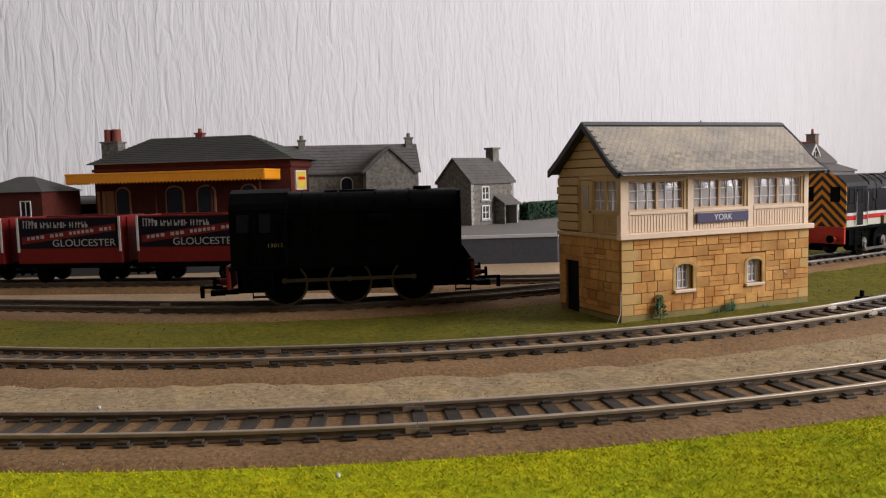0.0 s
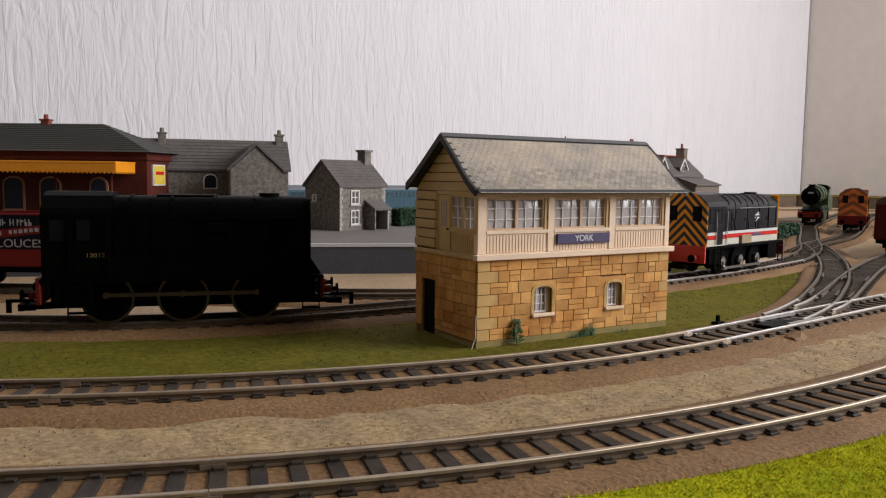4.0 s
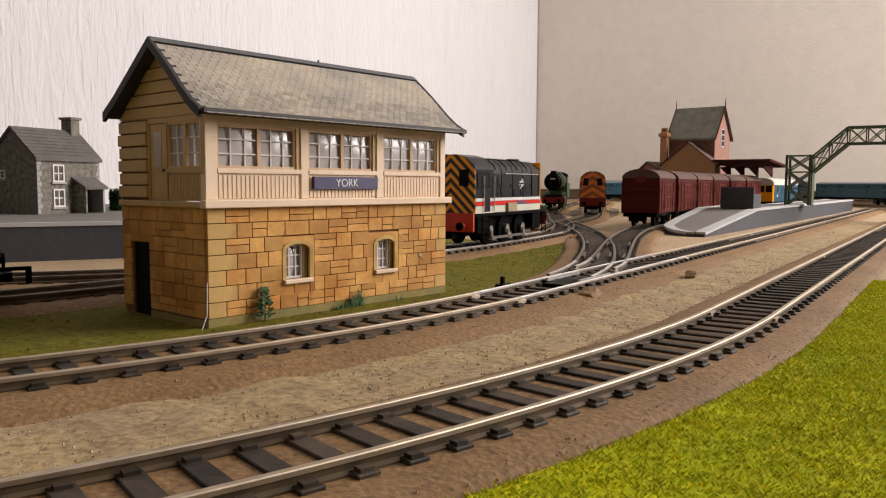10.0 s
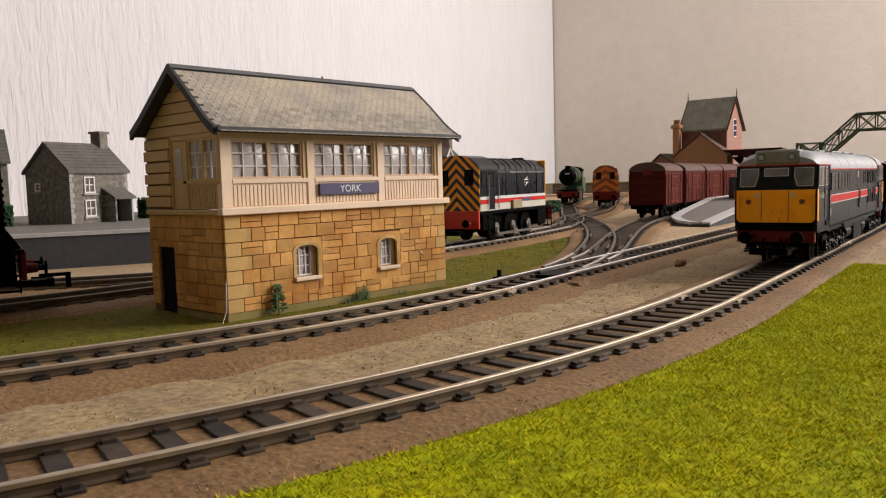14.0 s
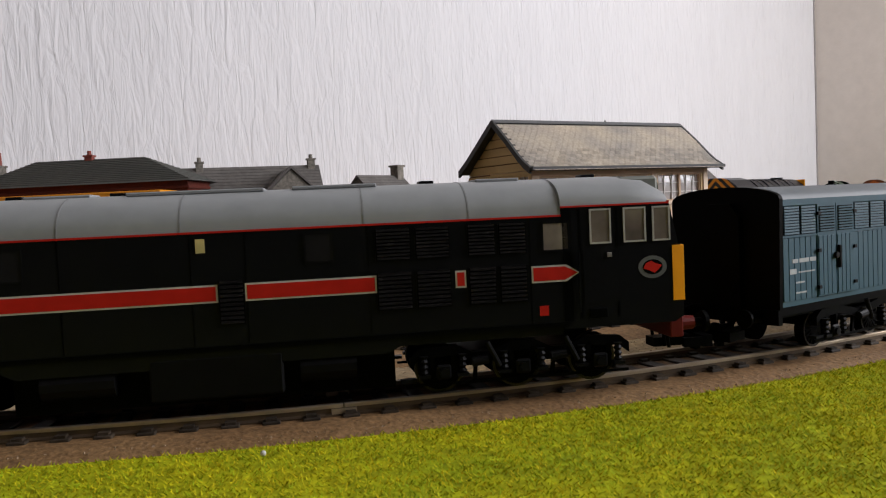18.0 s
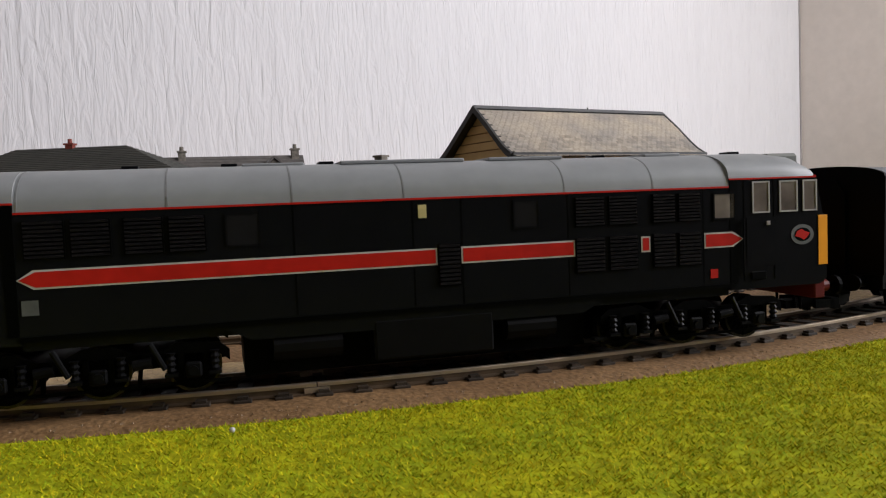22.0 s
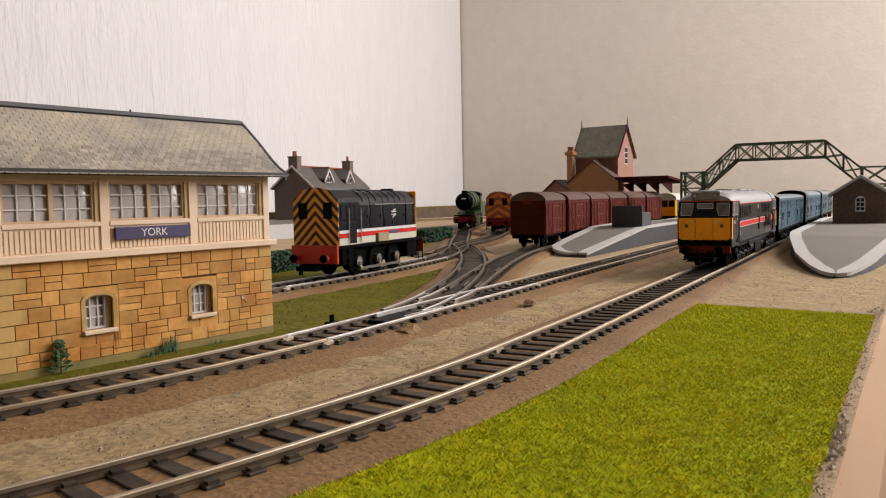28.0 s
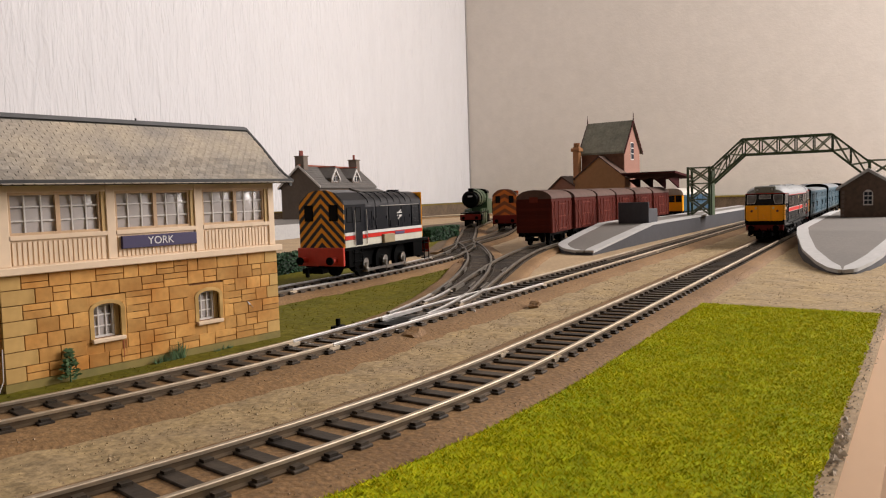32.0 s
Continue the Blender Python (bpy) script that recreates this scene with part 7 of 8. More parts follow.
def shunter(name, m, label, body, roofmat, endmat, beam="buffer_red", rods="steel_bright", rim="steel_bright", livery=None, number="", axles=(-2.85, -0.05, 2.75), r=1.0):
    """Six-wheeled diesel shunter with its cab at -x: bonnet, cab, running plate, outside rods."""
    t = thing(name, m, label, "locomotive")
    B, Cw = 1.55, 1.82
    rod_drop = 0.5 if livery else -0.2
    part("running_plate", box(bm_new(), -6.2, -1.85, 2.05, 6.6, 1.85, 2.25), "chassis_black", t)
    part("frame", box(bm_new(), -5.9, -1.0, 0.75, 6.3, 1.0, 2.05), "chassis_black", t)
    for s in (-1, 1):
        for x0, x1 in ((-5.6, -4.0), (3.9, 5.5)):
            part("tank_box", box(bm_new(), x0, *sorted((s * 1.25, s * 1.8))[:1], 0.9, x1, sorted((s * 1.25, s * 1.8))[1], 2.05, 0.04), "chassis_black", t)
    # bonnet with rounded top
    prof = [(-B, 2.25), (B, 2.25), (B, 5.2), (B * 0.93, 5.5), (B * 0.62, 5.9), (B * 0.3, 6.02), (-B * 0.3, 6.02), (-B * 0.62, 5.9), (-B * 0.93, 5.5), (-B, 5.2)]
    bn = part("bonnet", loft(bm_new(), prof, -3.2, 5.9), body, t, "", True)
    for x in (-1.4, 0.5, 2.4, 4.2):
        q = [(y * 1.01, 2.25 + (z - 2.25) * 1.006) for y, z in prof]
        part("panel_seam", loft(bm_new(), q, x, x + 0.06), "chassis_black" if body != "loco_black" else body, bn)
    for x in (-2.4, -0.5, 1.45, 3.3):
        q = [(y * 1.025, 3.0 + (z - 3.0) * 1.02) for y, z in prof if z > 5.0]
        part("roof_rib", loft(bm_new(), q, x, x + 0.1), roofmat, bn)
    part("front_wedge", prism(bm_new(), ((5.9, 2.25), (6.55, 2.25), (6.1, 2.95), (5.9, 2.95)), -1.3, 1.3, "y"), body, t)
    part("exhaust", cyl(bm_new(), (4.1, 0, 5.9), (4.1, 0, 6.18), 0.5, n=16), roofmat, bn)
    part("roof_box", box(bm_new(), -1.2, -0.6, 5.92, 1.6, 0.6, 6.08, 0.04), roofmat, bn)
    part("radiator", box(bm_new(), 5.9, -1.6, 2.3, 6.02, 1.6, 5.95, 0.05), endmat if endmat != "chevrons" else "panel_yellow", t)
    bm = bm_new()
    for k in range(9):
        z = 2.6 + 0.28 * k
        box(bm, 6.02, -1.1, z, 6.08, 1.1, z + 0.13)
    part("radiator_slats", bm, "chassis_black", t)
    for s in (-1, 1):
        y = s * B
        for x0, x1 in ((-2.8, -1.6), (-1.3, 0.3), (0.6, 2.2), (2.6, 4.0)):
            d = part("bonnet_door", box(bm_new(), x0, min(y, y + s * 0.03), 3.2, x1, max(y, y + s * 0.03), 4.95), body, bn)
            part("latch", box(bm_new(), x1 - 0.2, min(y, y + s * 0.06), 4.0, x1 - 0.1, max(y, y + s * 0.06), 4.25), "chassis_black", d)
        bm = bm_new()
        bar(bm, (-0.8, y + s * 0.1, 5.0), (5.3, y + s * 0.1, 5.0), 0.06, 0.06)
        part("handrail", bm, "steel_bright" if livery else body, bn)
        for x0, x1, z0, z1 in ((-2.95, -1.95, 3.35, 4.7), (0.75, 2.05, 3.35, 3.9), (4.2, 5.6, 3.4, 5.0)):
            for a, b, c, d in ((x0, x0 + 0.07, z0, z1), (x1 - 0.07, x1, z0, z1), (x0, x1, z0, z0 + 0.07), (x0, x1, z1 - 0.07, z1)):
                part("panel_frame", box(bm_new(), a, min(y, y + s * 0.07), c, b, max(y, y + s * 0.07), d), body, bn)
        for k in range(6):
            part("louvre_slat", box(bm_new(), 4.3, min(y, y + s * 0.06), 3.55 + 0.23 * k, 5.5, max(y, y + s * 0.06), 3.65 + 0.23 * k), body, bn)
        part("shelf_box", box(bm_new(), 1.1, min(y, y + s * 0.2), 4.35, 2.3, max(y, y + s * 0.2), 4.75, 0.03), body, bn) if not livery else None
        for x in (-2.3, -1.5, 3.0):
            part("vent", box(bm_new(), x, min(y, y + s * 0.05), 3.6, x + 0.5, max(y, y + s * 0.05), 4.1, 0.01), body, bn)
    # cab
    top = [(Cw, 5.15), (Cw * 0.92, 5.45), (Cw * 0.58, 6.0), (Cw * 0.25, 6.18), (-Cw * 0.25, 6.18), (-Cw * 0.58, 6.0), (-Cw * 0.92, 5.45), (-Cw, 5.15)]
    cp = [(-Cw, 2.25), (Cw, 2.25)] + top
    cab = part("cab", loft(bm_new(), cp, -6.0, -3.2), body, t)
    part("cab_roof", loft(bm_new(), [(y * 1.02, z + 0.03) for y, z in top], -6.03, -3.1), roofmat, t)
    ep = [(y * 0.995, z + (0.02 if z > 4 else 0)) for y, z in cp]
    part("cab_end", loft(bm_new(), ep, -6.08, -6.0), endmat, t, "cab end")
    for y in (-1.0, 1.0):
        w = part("end_window", box(bm_new(), -6.12, y - 0.36, 4.1, -6.06, y + 0.36, 5.2, 0.02), "chassis_black", t)
        part("pane", box(bm_new(), -6.135, y - 0.29, 4.17, -6.115, y + 0.29, 5.13), "door_dark", w)
    for s in (-1, 1):
        y = s * Cw
        side_window(t, -5.75, -5.0, 3.95, 5.0, y, "chassis_black", "door_dark")
        side_window(t, -4.6, -3.9, 3.95, 5.0, y, "chassis_black", "door_dark")
        part("cab_door", box(bm_new(), -4.75, min(y, y + s * 0.03), 2.35, -3.75, max(y, y + s * 0.03), 3.85), body, t)
        bm = bm_new()
        for x in (-4.85, -3.26):
            bar(bm, (x, y + s * 0.1, 2.4), (x, y + s * 0.1, 4.8), 0.06, 0.06)
        part("grab_rail", bm, "steel_bright" if livery else "chassis_black", t)
        for z in (0.6, 1.2, 1.8):
            part("step", box(bm_new(), -5.0, *sorted((s * 1.6, s * 1.95))[:1], z, -4.0, sorted((s * 1.6, s * 1.95))[1], z + 0.07), "chassis_black", t)
            part("step", box(bm_new(), 5.6, *sorted((s * 1.6, s * 1.9))[:1], z, 6.4, sorted((s * 1.6, s * 1.9))[1], z + 0.07), "chassis_black", t)
        for x in (-5.0, -4.0, 5.6, 6.4):
            part("step_hanger", bar(bm_new(), (x, s * 1.9, 0.55), (x, s * 1.9, 2.1), 0.06, 0.06), "chassis_black", t)
        # wheels and rods
        for x in axles:
            wheel(t, x, s * 1.24, r, "chassis_black", None if livery else rim)
            if livery:
                part("crank_disc", cyl(bm_new(), (x, s * 1.26, r), (x, s * 1.5, r), 0.36, n=14), "steel_bright", t)
                part("balance_weight", box(bm_new(), x - 0.16, *sorted((s * 1.5, s * 1.6))[:1], r - 0.62, x + 0.16, sorted((s * 1.5, s * 1.6))[1], r + 0.05, 0.04), "steel_bright", t)
            cyl_b = cyl(bm_new(), (x, s * 1.24, r - rod_drop), (x, s * 1.68, r - rod_drop), 0.15, n=10)
            part("crank_pin", cyl_b, rods, t)
        bm = bm_new()
        bar(bm, (axles[0], s * 1.6, r - rod_drop), (axles[2], s * 1.6, r - rod_drop), 0.08, 0.18)
        part("coupling_rod", bm, rods, t)
        if livery:
            z0 = 2.3
            part("band_cream", box(bm_new(), -6.0, min(y, y + s * 0.02), 2.27, -3.2, max(y, y + s * 0.02), 2.75), "band_cream", t)
            part("band_cream", box(bm_new(), -3.2, *sorted((s * B, s * (B + 0.05)))[:1], 2.27, 5.9, sorted((s * B, s * (B + 0.05)))[1], 2.75), "band_cream", t)
            part("band_red", box(bm_new(), -6.0, min(y, y + s * 0.024), 2.78, -3.2, max(y, y + s * 0.024), 3.05), "stripe_red", t)
            part("band_red", box(bm_new(), -3.2, *sorted((s * B, s * (B + 0.054)))[:1], 2.78, 5.9, sorted((s * B, s * (B + 0.054)))[1], 3.05), "stripe_red", t)
            part("band_white", box(bm_new(), -6.0, min(y, y + s * 0.022), 3.07, -3.2, max(y, y + s * 0.022), 3.28), "stripe_white", t)
            part("band_white", box(bm_new(), -3.2, *sorted((s * B, s * (B + 0.052)))[:1], 3.07, 5.9, sorted((s * B, s * (B + 0.052)))[1], 3.28), "stripe_white", t)
            part("side_locker", box(bm_new(), -0.6, *sorted((s * B, s * 1.8))[:1], 2.25, 1.0, sorted((s * B, s * 1.8))[1], 2.9, 0.03), "locker_tan", t, "tan side locker")
            part("nameplate", box(bm_new(), 1.4, *sorted((s * B, s * (B + 0.08)))[:1], 2.8, 2.9, sorted((s * B, s * (B + 0.08)))[1], 3.0), "sign_blue", t, "small blue nameplate")
            bm = bm_new()
            for q in (0.0, 0.22):
                box(bm, 1.8, *sorted((s * (B + 0.03), s * (B + 0.05)))[:1], 4.15 + q, 2.6, sorted((s * (B + 0.03), s * (B + 0.05)))[1], 4.24 + q)
            bar(bm, (1.95, s * (B + 0.045), 3.95), (2.45, s * (B + 0.045), 4.2), 0.03, 0.09)
            bar(bm, (1.95, s * (B + 0.045), 4.37), (2.45, s * (B + 0.045), 4.62), 0.03, 0.09)
            part("double_arrow", bm, "stripe_white", t, "white double-arrow mark")
    if number:
        letters(t, number, -3.78, -Cw - 0.035, 3.3, 0.2, "number_gold", 0.78, "small gold running number")
    part("buffer_beam", box(bm_new(), -6.35, -1.85, 1.05, -6.15, 1.85, 2.3, 0.03), beam, t)
    part("buffer_beam", box(bm_new(), 6.45, -1.85, 1.05, 6.65, 1.85, 2.2, 0.03), beam, t)
    buffers(t, -6.3, -1, 1.2, 1.45, 0.28, 0.8, shank=beam)
    buffers(t, 6.6, 1, 1.2, 1.45, 0.28, 0.8, shank=beam)
    coupling(t, -6.0, -1, 0.75, 0.8, 1.7)
    coupling(t, 6.3, 1, 0.75, 0.8, 1.7)
    return t


def stand(line, x, y, lift=0.0):
    """Pose of a vehicle that stands on a line near a plan point."""
    p, d = line.at(line.near(x, y))
    return place(p.x, p.y, RAIL_TOP + lift, math.degrees(math.atan2(d.y, d.x)))


shunter("black_shunter", stand(LINE_C, -10.3, 10.7), "black six-wheeled diesel shunter standing behind the grass", "loco_black", "loco_black", "loco_black", rods="rod_dull", rim="rod_dull", number="13012", axles=(-3.4, 0.0, 3.4), r=1.2)
shunter("striped_shunter", stand(LINE_C, 32.1, 12.9), "grey diesel shunter with black and yellow chevron cab end", "shunter_grey", "shunter_grey", "chevrons", beam="beam_red", livery=True)
shunter("orange_shunter", stand(LINE_G, 94.5, 40.4), "orange diesel shunter standing in the yard", "loco_orange", "loco_grey", "chevrons_orange", livery=None, rim="rod_dull", rods="rod_dull")


def box_van(name, m):
    """Four-wheeled brown goods van: boarded sides, double doors with diagonal braces, pale arched roof."""
    t = thing(name, m, "brown boarded goods van with a pale arched roof", "goods van", "row of brown vans")
    L2, H = 4.15, 1.85
    part("body", box(bm_new(), -L2, -H, 1.35, L2, H, 5.0), "van_brown", t)
    rp = roof_profile(H + 0.08, 4.9, 5.85, 10, 2.0)
    part("roof", loft(bm_new(), rp, -L2 - 0.08, L2 + 0.08), "van_roof", t, "", True)
    ep = [(-H, 1.35), (H, 1.35)] + [(y * 0.97, z - 0.06) for y, z in rp]
    for e in (-1, 1):
        part("end", prism(bm_new(), ep, *sorted((e * (L2 + 0.0), e * (L2 + 0.05))), "x"), "van_brown", t)
        ea, eb = sorted((e * (L2 + 0.05), e * (L2 + 0.085)))
        repeats("end_board", box(bm_new(), ea, -H + 0.08, 1.5, eb, H - 0.08, 1.8), "van_brown", t, [(0, 0, 0.36 * k) for k in range(9)])
        part("label_plate", box(bm_new(), *sorted((e * (L2 + 0.08), e * (L2 + 0.1)))[:1], -0.45, 4.55, sorted((e * (L2 + 0.08), e * (L2 + 0.1)))[1], 0.45, 5.1), "van_plate", t)
        part("buffer_beam", box(bm_new(), *sorted((e * L2, e * (L2 + 0.12)))[:1], -1.7, 1.0, sorted((e * L2, e * (L2 + 0.12)))[1], 1.7, 1.4), "chassis_black", t)
        buffers(t, e * (L2 + 0.1), e, 1.1, 1.2, 0.22, 0.55, shank="chassis_black")
        coupling(t, e * (L2 - 0.1), e, 0.7, 0.6, 1.0)
    for s in (-1, 1):
        y = s * H
        sa, sb = sorted((y, y + s * 0.03))
        repeats("side_board", box(bm_new(), 0, sa, 1.42, (2 * L2 - 0.08) / 22 - 0.05, sb, 4.6), "van_brown", t, [(-L2 + 0.04 + k * (2 * L2 - 0.08) / 22, 0, 0) for k in range(22)])
        for o in (-0.72, 0.72):
            d = part("door", box(bm_new(), o - 0.68, min(y, y + s * 0.07), 1.5, o + 0.68, max(y, y + s * 0.07), 4.5), "van_brown", t)
            bm = bm_new()
            bar(bm, (o - 0.6, y + s * 0.09, 1.6), (o + 0.6, y + s * 0.09, 4.4), 0.05, 0.14)
            for z in (1.7, 3.0, 4.3):
                bar(bm, (o - 0.66, y + s * 0.09, z), (o + 0.66, y + s * 0.09, z), 0.05, 0.1)
            part("door_brace", bm, "van_plate", d)
        for x in (-4.05, -2.9, -1.5, 1.5, 2.9, 4.05):
            part("strap", bar(bm_new(), (x, y + s * 0.06, 1.4), (x, y + s * 0.06, 4.6), 0.08, 0.1), "van_plate", t)
        for x0, x1 in ((-4.0, -1.55), (4.0, 1.55)):
            part("strap", bar(bm_new(), (x0, y + s * 0.06, 4.5), (x1, y + s * 0.06, 1.5), 0.06, 0.1), "van_plate", t)
        for x in (-2.4, 2.4):
            wheel(t, x, s * 1.15, 0.6)
            part("axle_guard", prism(bm_new(), ((x - 0.5, 1.35), (x + 0.5, 1.35), (x + 0.2, 0.45), (x - 0.2, 0.45)), *sorted((s * 1.35, s * 1.5)), "y"), "chassis_black", t)
    part("underframe", box(bm_new(), -L2, -1.5, 1.05, L2, 1.5, 1.35), "chassis_black", t)
    return t


s0 = LINE_F.near(63.4, 15.6)
p0, d0 = LINE_F.at(s0)
first_van = box_van("goods_van", place(p0.x, p0.y, RAIL_TOP, math.degrees(math.atan2(d0.y, d0.x))))
for k in range(1, 6):
    p, d = LINE_F.at(s0 + 9.35 * k)
    copy_thing(first_van, place(p.x, p.y, RAIL_TOP, math.degrees(math.atan2(d.y, d.x))))


def open_wagon(name, m):
    """Red open wagon with white corner plates and a dark lettered board."""
    t = thing(name, m, "red open wagon with a dark lettered side board", "open wagon", "rake of open wagons")
    L2, H = 3.8, 1.7
    part("wagon_floor", box(bm_new(), -L2 + 0.18, -H + 0.18, 1.4, L2 - 0.18, H - 0.18, 1.55), "wagon_red", t)
    for s in (-1, 1):
        part("side", box(bm_new(), -L2, *sorted((s * H, s * (H - 0.18)))[:1], 1.4, L2, sorted((s * H, s * (H - 0.18)))[1], 4.6, 0.02), "wagon_red", t)
        part("end", box(bm_new(), *sorted((s * L2, s * (L2 - 0.18)))[:1], -H + 0.18, 1.4, sorted((s * L2, s * (L2 - 0.18)))[1], H - 0.18, 4.6, 0.02), "wagon_red", t)
        for y in (-0.9, 0.75):
            part("end_post", box(bm_new(), *sorted((s * L2, s * (L2 + 0.1)))[:1], y, 1.2, sorted((s * L2, s * (L2 + 0.1)))[1], y + 0.15, 4.5), "wagon_red", t)
    for s in (-1, 1):
        y = s * (H + 0.012)
        part("board", box(bm_new(), -L2 + 0.2, *sorted((s * H, y))[:1], 2.45, L2 - 0.2, sorted((s * H, y))[1], 4.5), "wagon_black", t, "near-black lettered board")
        bm = bm_new()
        for x0, x1 in ((-L2, -L2 + 0.15), (L2 - 0.15, L2)):
            box(bm, x0, *sorted((s * H, s * (H + 0.05)))[:1], 2.2, x1, sorted((s * H, s * (H + 0.05)))[1], 4.6)
        part("corner_plate", bm, "stripe_white", t, "white corner plates")
        # slanted red band and the lettering
        part("slogan_band", prism(bm_new(), ((-L2 + 0.36, 2.75), (L2 - 0.36, 3.6), (L2 - 0.36, 4.1), (-L2 + 0.36, 3.25)), *sorted((s * H, s * (H + 0.022))), "y"), "wagon_red", t)
        bm = bm_new()
        r = random.Random(7)
        x = -L2 + 0.5
        while x < 1.3:
            w = r.uniform(0.12, 0.22)
            top = 4.4 if x < -2.6 else 4.26
            lo, hi = sorted((s * H, s * (H + 0.025)))
            box(bm, x, lo, 3.86, x + 0.06, hi, top)
            if r.random() < 0.7:
                box(bm, x + 0.06, lo, r.choice((3.86, 4.0, top - 0.07)), x + w, hi, top if r.random() < 0.25 else 4.08)
            x += w + (0.07 if r.random() < 0.85 else 0.25)
        part("lettering", bm, "letter_white", t, "white lettering shown as bars")
        bm = bm_new()
        x = -L2 + 0.75
        while x < L2 - 0.6:
            w = r.uniform(0.16, 0.28)
            zz = 2.95 + (x + L2) * 0.106
            box(bm, x, *sorted((s * H, s * (H + 0.03)))[:1], zz, x + w, sorted((s * H, s * (H + 0.03)))[1], zz + 0.22)
            x += w + (0.11 if r.random() < 0.8 else 0.45)
        part("lettering", bm, "letter_white", t, "white slogan shown as bars")
        letters(t, "GLOUCESTER", 1.1, s * (H + 0.02), 2.78, 0.5, "letter_white", 4.6, "white letters reading GLOUCESTER")
        part("sole_bar", box(bm_new(), -L2, *sorted((s * 1.5, s * 1.68))[:1], 1.05, L2, sorted((s * 1.5, s * 1.68))[1], 1.4), "chassis_black", t)
        for x in (-2.3, 2.3):
            wheel(t, x, s * 1.12, 0.6)
            part("axle_guard", prism(bm_new(), ((x - 0.5, 1.3), (x + 0.5, 1.3), (x + 0.2, 0.45), (x - 0.2, 0.45)), *sorted((s * 1.3, s * 1.45)), "y"), "chassis_black", t)
    for e in (-1, 1):
        buffers(t, e * L2, e, 1.05, 1.22, 0.22, 0.55, shank="chassis_black")
        coupling(t, e * (L2 - 0.2), e, 0.7, 0.6, 1.0)
    return t


s0 = LINE_D.near(-24.0, 30.6)
wg = None
for k in (-2, -1, 0, 1):
    p, d = LINE_D.at(s0 + 8.8 * k)
    m = place(p.x, p.y, RAIL_TOP, math.degrees(math.atan2(d.y, d.x)))
    wg = copy_thing(wg, m) if wg else open_wagon("open_wagon", m)


def steam_engine(name, m):
    """Green tender engine seen from its smokebox end at -x."""
    t = thing(name, m, "green steam locomotive with a black smokebox front", "locomotive")
    part("boiler", cyl(bm_new(), (-6.5, 0, 4.7), (4.5, 0, 4.9), 1.45, 1.6, n=24), "loco_green", t, "green boiler", True)
    part("smokebox", cyl(bm_new(), (-8.6, 0, 4.7), (-6.5, 0, 4.7), 1.5, n=24), "loco_black", t, "", True)
    part("smokebox_door", cyl(bm_new(), (-8.85, 0, 4.7), (-8.6, 0, 4.7), 1.1, 1.35, n=24), "loco_black", t)
    part("number_plate", box(bm_new(), -8.92, -0.4, 5.1, -8.84, 0.4, 5.35), "data_grey", t)
    part("chimney", cyl(bm_new(), (-7.6, 0, 6.0), (-7.6, 0, 6.6), 0.42, 0.5, n=14), "loco_black", t)
    part("dome", cyl(bm_new(), (-1.5, 0, 6.1), (-1.5, 0, 6.6), 0.6, 0.35, n=14), "loco_green", t)
    for x in (-4.0, 0.5, 3.0):
        part("boiler_band", cyl(bm_new(), (x, 0, 4.8), (x + 0.08, 0, 4.8), 1.6, n=24), "loco_black", t)
    part("running_plate", box(bm_new(), -9.2, -1.75, 2.2, 8.0, 1.75, 2.4), "loco_black", t)
    bm = bm_new()
    box(bm, 4.5, -1.75, 2.4, 7.5, 1.75, 5.7)
    part("cab", bm, "loco_green", t)
    part("cab_roof", loft(bm_new(), roof_profile(1.85, 5.7, 6.6), 4.3, 8.0), "loco_black", t, "", True)
    for s in (-1, 1):
        for x in (-3.2, 0.2, 3.6):
            part("splasher", cyl(bm_new(), (x, s * 1.25, 1.5), (x, s * 1.6, 1.5), 1.45, n=24), "loco_green", t)
            wheel(t, x, s * 1.24, 1.2, "chassis_black", "rod_dull")
        for x in (-7.6, -5.6):
            wheel(t, x, s * 1.2, 0.6)
        part("cylinder", box(bm_new(), -7.6, *sorted((s * 1.2, s * 1.9))[:1], 0.9, -5.4, sorted((s * 1.2, s * 1.9))[1], 2.0, 0.1), "loco_black", t)
        bm = bm_new()
        bar(bm, (-5.4, s * 1.65, 1.3), (3.6, s * 1.6, 1.0), 0.1, 0.16)
        part("rod", bm, "rod_dull", t)
    part("buffer_beam", box(bm_new(), -9.4, -1.8, 1.15, -9.15, 1.8, 2.1), "buffer_red", t, "red buffer beam")
    buffers(t, -9.3, -1, 1.15, 1.5, 0.28, 0.8, shank="beam_red")
    part("frame", box(bm_new(), -9.0, -0.9, 0.9, 7.8, 0.9, 2.2), "chassis_black", t)
    tn = part("tender", box(bm_new(), 8.4, -1.7, 1.7, 15.5, 1.7, 4.6, 0.1), "loco_green", t, "green tender")
    for x in (9.6, 12.0, 14.4):
        for s in (-1, 1):
            wheel(tn, x, s * 1.2, 0.75)
    return t


steam_engine("steam_locomotive", stand(LINE_C, 108.7, 56))


